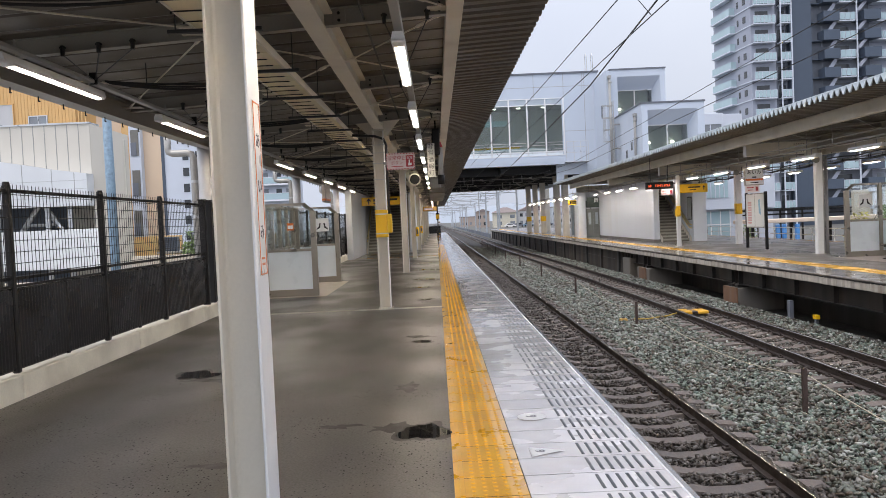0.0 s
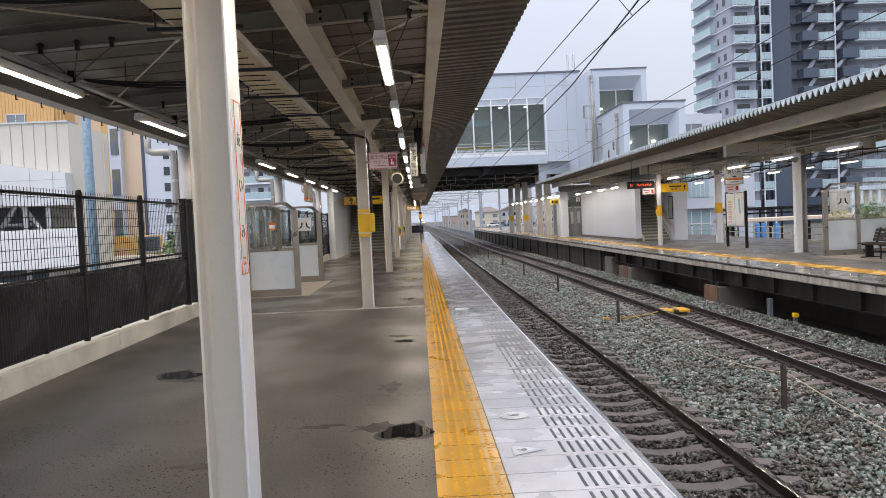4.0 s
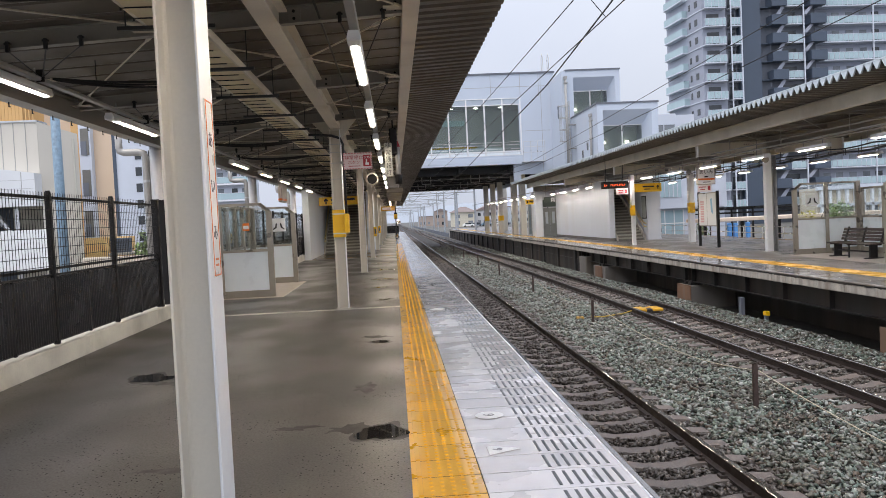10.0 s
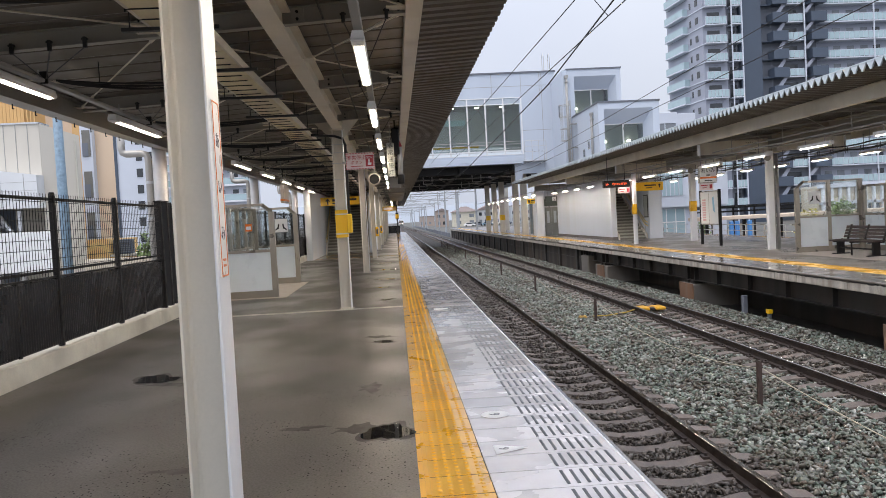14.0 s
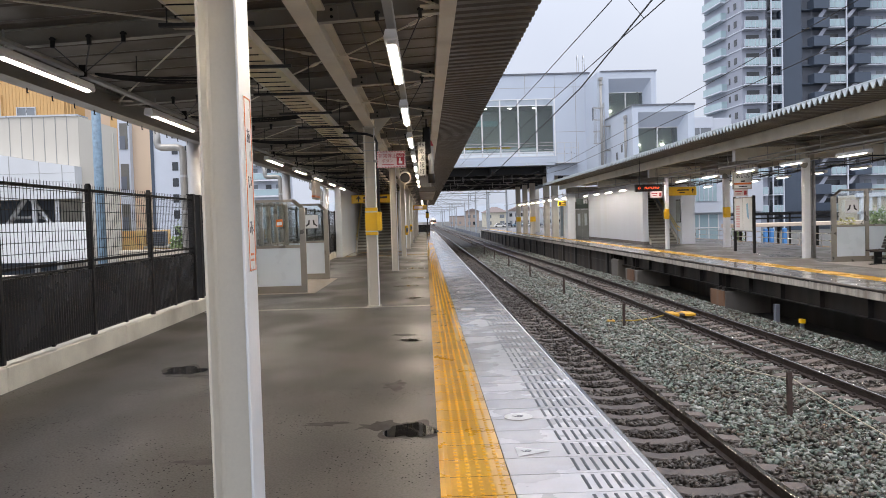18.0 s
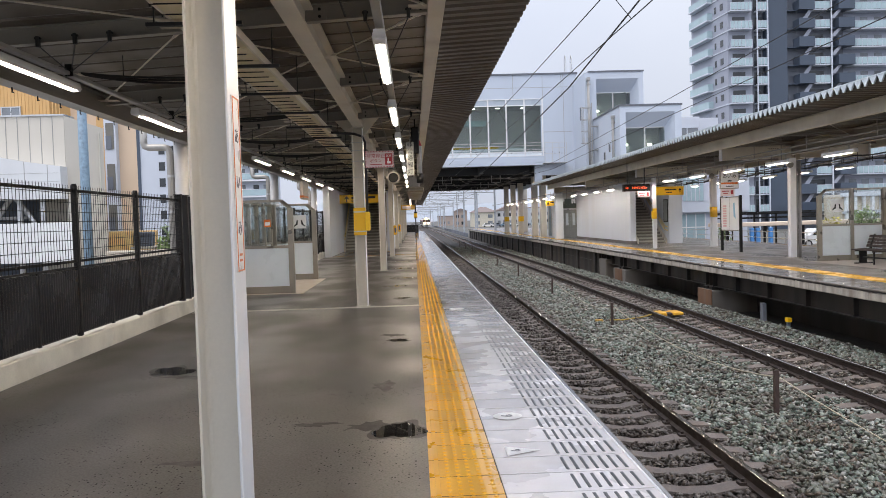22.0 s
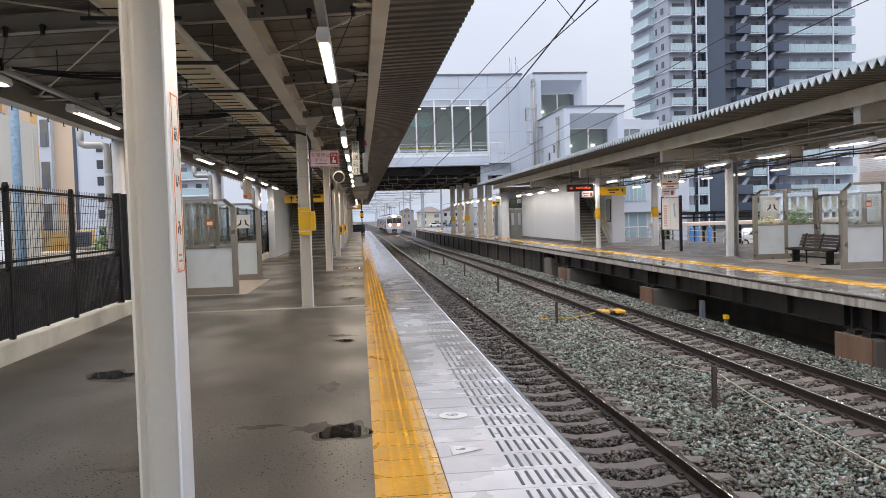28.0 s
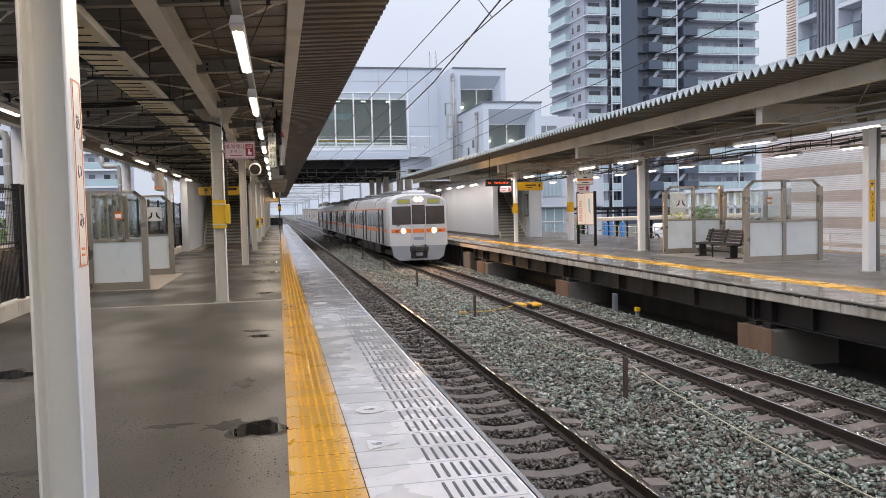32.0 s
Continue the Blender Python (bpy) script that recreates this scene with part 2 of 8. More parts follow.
FROST = frosted("frosted_panel", (0.84, 0.90, 0.94))
ALU = M("aluminium", (0.55, 0.56, 0.57), 0.35, m=0.7, v=0.06, b=0.02)
DULLPIPE = M("grey_pipe", (0.34, 0.34, 0.33), 0.45, v=0.1, b=0.03)
CABLE = M("black_cable", (0.014, 0.014, 0.015), 0.5, v=0.1, b=0)
ROPE = M("pale_rope", (0.38, 0.35, 0.27), 0.7, v=0.1, b=0)
RUSTPOST = M("rusted_post", (0.055, 0.035, 0.03), 0.6, v=0.25, s=8, b=0.1)
BENCHW = M("dark_brown_slats", (0.036, 0.021, 0.018), 0.6, v=0.2, s=6, b=0.05)
CHAR = M("charcoal_cladding", (0.058, 0.080, 0.115), 0.45, v=0.12, s=0.25, b=0)
CHARL = M("slate_cladding", (0.13, 0.145, 0.175), 0.5, v=0.1, s=0.25, b=0)
TOWERL = M("mauve_grey_render", (0.32, 0.345, 0.41), 0.6, v=0.08, s=0.3, b=0)
TOWERW = M("white_render", (0.56, 0.60, 0.67), 0.6, v=0.05, s=0.3, b=0)
BALG = M("blue_green_balcony_glass", (0.37, 0.50, 0.54), 0.15, v=0.08, s=0.4, b=0)
WINDOW = M("dark_window_glass", (0.035, 0.04, 0.045), 0.08, v=0.3, s=0.3, b=0)
WINDOW2 = M("curtained_window_glass", (0.20, 0.22, 0.24), 0.1, v=0.3, s=0.4, b=0)
OCHRE = M("ochre_render", (0.62, 0.38, 0.16), 0.7, v=0.06, s=0.4, b=0.05)
PALE_OCHRE = M("pale_ochre_render", (0.76, 0.51, 0.23), 0.7, v=0.06, s=0.6, b=0.05)
PEACH = M("peach_render", (0.66, 0.50, 0.36), 0.7, v=0.06, s=0.4, b=0.05)
SIDING = M("white_siding", (0.58, 0.545, 0.48), 0.5, v=0.05, s=0.6, b=0.02, streak=1)
BLUEPOLE = M("blue_grey_pole", (0.16, 0.25, 0.33), 0.45, v=0.3, s=14, b=0.03)
BROWNSLAT = M("brown_slat", (0.63, 0.525, 0.47), 0.5, v=0.1, s=1, b=0.02, rnd=0.08)
WHITESLAT = M("pale_slat", (0.80, 0.78, 0.79), 0.45, v=0.06, s=1, b=0.02, rnd=0.05)
BLUEPOST = M("blue_painted_post", (0.07, 0.27, 0.62), 0.4, v=0.1, b=0)
LEAF = M("hedge_leaf", (0.17, 0.25, 0.09), 0.6, v=0.25, s=4, b=0.1, island=0.4)
LEAF2 = M("autumn_leaf", (0.42, 0.36, 0.08), 0.6, v=0.25, s=4, b=0.1, island=0.4)
BARK = M("bark", (0.09, 0.07, 0.055), 0.9, v=0.2, s=8, b=0.3)
STAIR = M("stair_tread", (0.42, 0.40, 0.34), 0.6, v=0.12, s=3, b=0.1)
RISER = M("stair_riser", (0.20, 0.185, 0.155), 0.6, v=0.12, s=3, b=0.1)
TUBE = glow("lamp_tube", (1.0, 0.92, 0.80), 62.0)
TUBE_FAR = glow("bright_lamp_tube", (1.0, 0.96, 0.91), 104.0)
LED = glow("led_letters", (1.0, 0.10, 0.02), 0.55)
HEADL = glow("headlight", (1.0, 0.56, 0.22), 420.0)
DESTG = glow("destination_display", (0.30, 0.29, 0.05), 0.12)
CEILGLOW = glow("concourse_light", (1.0, 0.96, 0.85), 14.0)
TINT = glass("tinted_glass", (0.94, 0.97, 0.96), 0.8)
TINT_WIN = glass("station_glass", (0.70, 0.78, 0.78), 0.35)
# distance haze is mixed into the hills' pale blue
HILL = M("hazed_hill", (0.64, 0.70, 0.78), 1.0, v=0.05, s=0.01, b=0)
PODW = M("bright_white_render", (0.74, 0.76, 0.80), 0.55, v=0.05, s=0.4, b=0)
FARROOF = M("brown_tile_roof", (0.21, 0.17, 0.16), 0.7, v=0.1, s=1, b=0)


def asphalt(name, c, dry, damp, s=0.55, grit=0.24):
    """Dark surfacing: a damp film in broad soft patches, fine grit, small drops and stray specks."""
    mt = M(name, c, 0.5, v=0.22, s=s * 2, b=0.0, bs=260, spec=0.36)
    n, l = mt.node_tree.nodes, mt.node_tree.links
    p = n["Principled BSDF"]
    co = n.new("ShaderNodeTexCoord")

    def noise(scale, detail, stretch=1.0):
        w, mp = n.new("ShaderNodeTexNoise"), n.new("ShaderNodeMapping")
        w.inputs["Scale"].default_value, w.inputs["Detail"].default_value = scale, detail
        mp.inputs["Scale"].default_value = (1.0, stretch, 1)
        l.new(co.outputs["Object"], mp.inputs["Vector"])
        l.new(mp.outputs["Vector"], w.inputs["Vector"])
        return w.outputs["Fac"]

    def ramp(src, a, b, lo, hi):
        r = n.new("ShaderNodeMapRange")
        r.interpolation_type = "SMOOTHSTEP"
        for key, val in (("From Min", a), ("From Max", b), ("To Min", lo), ("To Max", hi)):
            r.inputs[key].default_value = val
        l.new(src, r.inputs["Value"])
        return r.outputs["Result"]

    def calc(op, a, b):
        m = n.new("ShaderNodeMath")
        m.operation = op
        l.new(a, m.inputs[0])
        if isinstance(b, float):
            m.inputs[1].default_value = b
        else:
            l.new(b, m.inputs[1])
        return m.outputs[0]

    film = ramp(noise(s * 1.5, 1.5, 0.6), 0.36, 0.64, damp, dry)
    fine = ramp(noise(60.0, 3.0), 0.35, 0.7, -0.05, 0.07)
    l.new(calc("ADD", film, fine), p.inputs["Roughness"])
    # small pits and grit, in uneven patches
    vo = n.new("ShaderNodeTexVoronoi")
    vo.inputs["Scale"].default_value = 46.0
    l.new(co.outputs["Object"], vo.inputs["Vector"])
    pits = ramp(vo.outputs["Distance"], 0.20, 0.40, 1.0, 0.0)
    pick = n.new("ShaderNodeSeparateColor")
    l.new(vo.outputs["Color"], pick.inputs["Color"])
    pits = calc("MULTIPLY", pits, ramp(pick.outputs["Red"], 0.60, 0.64, 0.0, 1.0))
    pits = calc("MULTIPLY", pits, ramp(noise(1.3, 3.0), 0.40, 0.56, 0.0, 1.0))
    dark = n.new("ShaderNodeMix")
    dark.data_type = "RGBA"
    l.new(pits, dark.inputs["Factor"])
    l.new(p.inputs["Base Color"].links[0].from_socket, dark.inputs["A"])
    dark.inputs["B"].default_value = (c[0] * 0.25, c[1] * 0.25, c[2] * 0.25, 1)
    l.new(dark.outputs["Result"], p.inputs["Base Color"])
    # open pits hardly shine; a few hold a drop of water
    drop = calc("MULTIPLY", pits, ramp(pick.outputs["Green"], 0.80, 0.82, 0.0, 1.0))
    l.new(calc("ADD", ramp(pits, 0.0, 1.0, 0.36, 0.0), drop), p.inputs["Specular IOR Level"])
    height = calc("SUBTRACT", calc("MULTIPLY", noise(110.0, 2.0), 0.25), calc("MULTIPLY", pits, 0.5))
    bu = n.new("ShaderNodeBump")
    bu.inputs["Strength"].default_value, bu.inputs["Distance"].default_value = grit, 0.006
    l.new(height, bu.inputs["Height"])
    l.new(bu.outputs["Normal"], p.inputs["Normal"])
    return mt


ASPH = asphalt("wet_asphalt", (0.063, 0.0565, 0.050), 0.54, 0.33, grit=0.10)
ASPH_FAR = asphalt("damp_asphalt", (0.15, 0.137, 0.128), 0.5, 0.28)
STREET = asphalt("street_surface", (0.30, 0.30, 0.30), 0.6, 0.35, 0.1)
GROUND = M("pale_ground", (0.10, 0.10, 0.092), 0.85, v=0.2, s=0.05, b=0)
WATER = M("puddle_water", (0.012, 0.012, 0.012), 0.03, v=0.05, b=0, rv=0.01)


def ballast(name, hues, brown, amount, r=0.42):
    """Broken stone: each piece takes a hue of its own, with brown dust in patches."""
    mt = M(name, (1, 1, 1), r, v=0.28, s=9, b=0.25, bs=70)
    n, l = mt.node_tree.nodes, mt.node_tree.links
    p = n["Principled BSDF"]
    geo, rp, mul = n.new("ShaderNodeNewGeometry"), n.new("ShaderNodeValToRGB"), n.new("ShaderNodeVectorMath")
    rp.color_ramp.interpolation = "CONSTANT"
    for k, h in enumerate(hues):
        e = rp.color_ramp.elements[0] if k == 0 else rp.color_ramp.elements.new(k / len(hues))
        e.color = (*h, 1)
    l.new(geo.outputs["Random Per Island"], rp.inputs["Fac"])
    mul.operation = "MULTIPLY"
    l.new(p.inputs["Base Color"].links[0].from_socket, mul.inputs[0])
    l.new(rp.outputs["Color"], mul.inputs[1])
    ns, mr, mx = n.new("ShaderNodeTexNoise"), n.new("ShaderNodeMapRange"), n.new("ShaderNodeMix")
    ns.inputs["Scale"].default_value, ns.inputs["Detail"].default_value = 0.9, 5
    l.new(geo.outputs["Position"], ns.inputs["Vector"])
    mr.interpolation_type = "SMOOTHSTEP"
    for key, val in (("From Min", 0.46), ("From Max", 0.66), ("To Min", 0.05), ("To Max", amount)):
        mr.inputs[key].default_value = val
    l.new(ns.outputs["Fac"], mr.inputs["Value"])
    mx.data_type = "RGBA"
    l.new(mr.outputs["Result"], mx.inputs["Factor"])
    l.new(mul.outputs["Vector"], mx.inputs["A"])
    mx.inputs["B"].default_value = (*brown, 1)
    l.new(mx.outputs["Result"], p.inputs["Base Color"])
    return mt


STONE = ballast("ballast_stone", ((0.085, 0.115, 0.095), (0.165, 0.20, 0.165), (0.040, 0.038, 0.034), (0.23, 0.25, 0.228), (0.12, 0.118, 0.095), (0.125, 0.17, 0.145), (0.026, 0.025, 0.023), (0.33, 0.345, 0.325), (0.115, 0.090, 0.070), (0.19, 0.23, 0.20)), (0.080, 0.060, 0.046), 0.55)
STONE_MIXED = ballast("dusty_ballast_stone", ((0.085, 0.082, 0.072), (0.15, 0.138, 0.122), (0.050, 0.043, 0.038), (0.20, 0.195, 0.178), (0.105, 0.083, 0.070), (0.13, 0.135, 0.122), (0.040, 0.033, 0.030)), (0.075, 0.056, 0.046), 0.7)
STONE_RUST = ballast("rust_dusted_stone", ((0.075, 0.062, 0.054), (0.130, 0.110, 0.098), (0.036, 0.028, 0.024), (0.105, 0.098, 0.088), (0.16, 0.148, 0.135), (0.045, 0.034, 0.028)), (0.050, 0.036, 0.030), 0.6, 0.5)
KERB = M("pale_kerb_concrete", (0.70, 0.665, 0.57), 0.7, v=0.12, s=2, b=0.25, bs=40, stain=(0.34, 0.30, 0.235), st=0.5, place=True)
# near-black, so that the shade between the stones is in the colour
BED = M("stone_gap_shade", (0.013, 0.012, 0.011), 0.8, v=0.45, s=14, b=1.0, bs=30, stain=(0.10, 0.075, 0.06), st=0.7)


# ---- mesh building ----
class B:
    """Collects vertices and faces of one mesh."""

    def __init__(self):
        self.v, self.f, self.m = [], [], []

    def face(self, pts, m=0):
        k = len(self.v)
        self.v += [tuple(p) for p in pts]
        self.f.append(tuple(range(k, k + len(pts))))
        self.m.append(m)

    def box(self, x0, x1, y0, y1, z0, z1, m=0, c=0.0):
        """A box, with its edges cut back by c."""
        lo, hi = (min(x0, x1), min(y0, y1), min(z0, z1)), (max(x0, x1), max(y0, y1), max(z0, z1))
        k = len(self.v)
        if not c:
            self.v += [(a, b, d) for a in (lo[0], hi[0]) for b in (lo[1], hi[1]) for d in (lo[2], hi[2])]
            for q in ((0, 1, 3, 2), (4, 6, 7, 5), (0, 4, 5, 1), (2, 3, 7, 6), (0, 2, 6, 4), (1, 5, 7, 3)):
                self.f.append(tuple(k + i for i in q))
                self.m.append(m)
            return self
        c = min(c, *[(hi[i] - lo[i]) * 0.45 for i in range(3)])
        idx = {}
        for s in ((a, b, d) for a in (0, 1) for b in (0, 1) for d in (0, 1)):
            for ax in range(3):
                idx[s, ax] = len(self.v)
                self.v.append(tuple((hi[i] if s[i] else lo[i]) + (0 if i == ax else (-c if s[i] else c)) for i in range(3)))
        mid = [(lo[i] + hi[i]) / 2 for i in range(3)]

        def put(ids):
            p = [Vector(self.v[i]) for i in ids]
            nrm = (p[1] - p[0]).cross(p[2] - p[0])
            cen = sum(p, Vector()) / len(p) - Vector(mid)
            self.f.append(tuple(ids if nrm.dot(cen) > 0 else ids[::-1]))
            self.m.append(m)

        for ax in range(3):
            u, w = [i for i in range(3) if i != ax]
            for sg in (0, 1):
                ring = []
                for a, b in ((0, 0), (1, 0), (1, 1), (0, 1)):
                    s = [0, 0, 0]
                    s[ax], s[u], s[w] = sg, a, b
                    ring.append(idx[tuple(s), ax])
                put(ring)
            for a in (0, 1):
                for b in (0, 1):
                    s0, s1 = [0, 0, 0], [0, 0, 0]
                    s0[u] = s1[u] = a
                    s0[w] = s1[w] = b
                    s1[ax] = 1
                    put([idx[tuple(s0), u], idx[tuple(s1), u], idx[tuple(s1), w], idx[tuple(s0), w]])
        for s in ((a, b, d) for a in (0, 1) for b in (0, 1) for d in (0, 1)):
            put([idx[s, 0], idx[s, 1], idx[s, 2]])
        return self

    def prism(self, prof, axis, a0, a1, m=0):
        """A closed profile drawn out along an axis; the profile's pairs are the other two axes in order."""
        k, n = len(self.v), len(prof)
        for a in (a0, a1):
            for p, q in prof:
                self.v.append({"x": (a, p, q), "y": (p, a, q), "z": (p, q, a)}[axis])
        area = sum(prof[i][0] * prof[(i + 1) % n][1] - prof[(i + 1) % n][0] * prof[i][1] for i in range(n))
        flip = (area > 0) != (axis == "y")
        if a1 < a0:
            flip = not flip
        for i in range(n):
            j = (i + 1) % n
            q = (k + i, k + j, k + n + j, k + n + i)
            self.f.append(q if flip else q[::-1])
            self.m.append(m)
        e0, e1 = tuple(range(k, k + n)), tuple(range(k + n, k + 2 * n))
        self.f += [e0[::-1] if flip else e0, e1 if flip else e1[::-1]]
        self.m += [m, m]
        return self

    def cyl(self, p0, p1, r, n=10, m=0, r1=None, caps=True):
        return self.tube([p0, p1], r, n, m, r1, caps)

    def tube(self, pts, r, n=8, m=0, r1=None, caps=True):
        pts = [Vector(p) for p in pts]
        k = len(self.v)
        a = None
        for i, p in enumerate(pts):
            d = (pts[min(i + 1, len(pts) - 1)] - pts[max(i - 1, 0)]).normalized()
            if a is None:
                a = d.cross(Vector((0, 0, 1)) if abs(d.z) < 0.9 else Vector((1, 0, 0))).normalized()
            else:
                a = (a - d * a.dot(d)).normalized()
            b = a.cross(d)
            rr = r if r1 is None else r + (r1 - r) * i / (len(pts) - 1)
            for j in range(n):
                t = 2 * math.pi * j / n
                self.v.append(tuple(p + a * (rr * math.cos(t)) + b * (rr * math.sin(t))))
        for i in range(len(pts) - 1):
            for j in range(n):
                j2 = (j + 1) % n
                self.f.append((k + i * n + j2, k + i * n + j, k + (i + 1) * n + j, k + (i + 1) * n + j2))
                self.m.append(m)
        if caps:
            e = k + (len(pts) - 1) * n
            self.f += [tuple(k + j for j in range(n)), tuple(e + j for j in reversed(range(n)))]
            self.m += [m, m]
        return self

    def ibeam(self, axis, a0, a1, u, w0, w1, width, t=0.014, m=0):
        """An I-section along an axis; u is its middle across, w0..w1 its height."""
        h, q = width / 2, t * 0.35
        prof = [(u - h, w0), (u + h, w0), (u + h, w0 + t), (u + q, w0 + t), (u + q, w1 - t), (u + h, w1 - t), (u + h, w1), (u - h, w1), (u - h, w1 - t), (u - q, w1 - t), (u - q, w0 + t), (u - h, w0 + t)]
        return self.prism(prof, axis, a0, a1, m)

    def mesh(self, name, mats, smooth=False):
        me = bpy.data.meshes.new(name)
        me.from_pydata(self.v, [], self.f)
        for mt in mats if isinstance(mats, (list, tuple)) else [mats]:
            me.materials.append(mt)
        me.polygons.foreach_set("material_index", self.m)
        if smooth:
            me.polygons.foreach_set("use_smooth", [len(p) <= 4 for p in self.f])
        me.update()
        return me


def part(name, b, mats, parent=None, label="", smooth=False, at=None):
    """Links a built mesh as one object, under a thing or a part."""
    ob = new(name, b.mesh(name, mats, smooth) if isinstance(b, B) else b)
    ob.parent = parent
    if at is not None:
        ob.location = at
    return tagged(ob, label)


def thing(name, label, category, group="", kind="", at=(0, 0, 0)):
    ob = new(name)
    ob.location = at
    ob.empty_display_size = 0.1
    return tagged(ob, label, category, group, kind)


def setting(name, b, mats, label, category, smooth=False):
    return tagged(part(name, b, mats, None, "", smooth), label, category, "", "structure")


def lettering(name, body, size, m, mat, parent, depth=0.002, stretch=1.0, align="CENTER"):
    """Words as a thin solid mesh; m is the pose of its middle, facing +z of that pose."""
    cu = bpy.data.curves.new(name, "FONT")
    cu.body, cu.size, cu.extrude, cu.align_x, cu.align_y = body, size, depth, align, "CENTER"
    tmp = bpy.data.objects.new(name, cu)
    scene.collection.objects.link(tmp)
    me = bpy.data.meshes.new_from_object(tmp.evaluated_get(bpy.context.evaluated_depsgraph_get()))
    bpy.data.objects.remove(tmp)
    me.materials.clear()
    me.materials.append(mat)
    ob = new(name, me)
    ob.parent = parent
    ob.matrix_basis = m @ Matrix.Diagonal((stretch, 1, 1, 1))
    return ob


def upright(x, y, z, facing=0):
    """The pose of writing on an upright face that looks towards -y, turned by so many degrees about z."""
    return pose(x, y, z, 90, 0, facing)


def drift(y, second=True):
    """How far the tracks bend aside past the platforms; the second track also closes up to the first."""
    ys = (25, 38, 64, 90, 140, 220, 324, 428, 640, 2000)
    ds = (0, -0.12, -0.42, -0.60, -0.80, -1.20, -2.50, -3.10, -3.50, -4.5) if second else (0, -0.01, -0.05, -0.12, -0.42, -0.85, -2.10, -2.75, -3.15, -4.1)
    return float(np.interp(y, ys, ds))


# ---- ground, track bed ----
g = B()
xs, ys = (-900, -60, -8, 1.2, 8.95, 22, 120, 900), (-900, -60, 0, 60, 140, 400, 1000, 2400)
for i in range(len(xs) - 1):
    for j in range(len(ys) - 1):
        g.face([(xs[i], ys[j], -1.5), (xs[i + 1], ys[j], -1.5), (xs[i + 1], ys[j + 1], -1.5), (xs[i], ys[j + 1], -1.5)])
setting("ground", g, GROUND, "pale damp ground around the railway station", "ground")

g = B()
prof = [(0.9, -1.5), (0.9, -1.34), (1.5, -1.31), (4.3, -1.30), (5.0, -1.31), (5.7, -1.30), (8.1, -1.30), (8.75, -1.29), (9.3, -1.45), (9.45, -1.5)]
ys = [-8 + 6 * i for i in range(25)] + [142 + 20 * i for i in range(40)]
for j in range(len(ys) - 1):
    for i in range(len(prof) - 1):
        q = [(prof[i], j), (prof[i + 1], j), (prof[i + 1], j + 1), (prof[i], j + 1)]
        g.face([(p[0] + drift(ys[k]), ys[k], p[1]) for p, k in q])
setting("track_bed", g, BED, "near-black bed under both tracks, coloured for the shade between stones", "ballast")


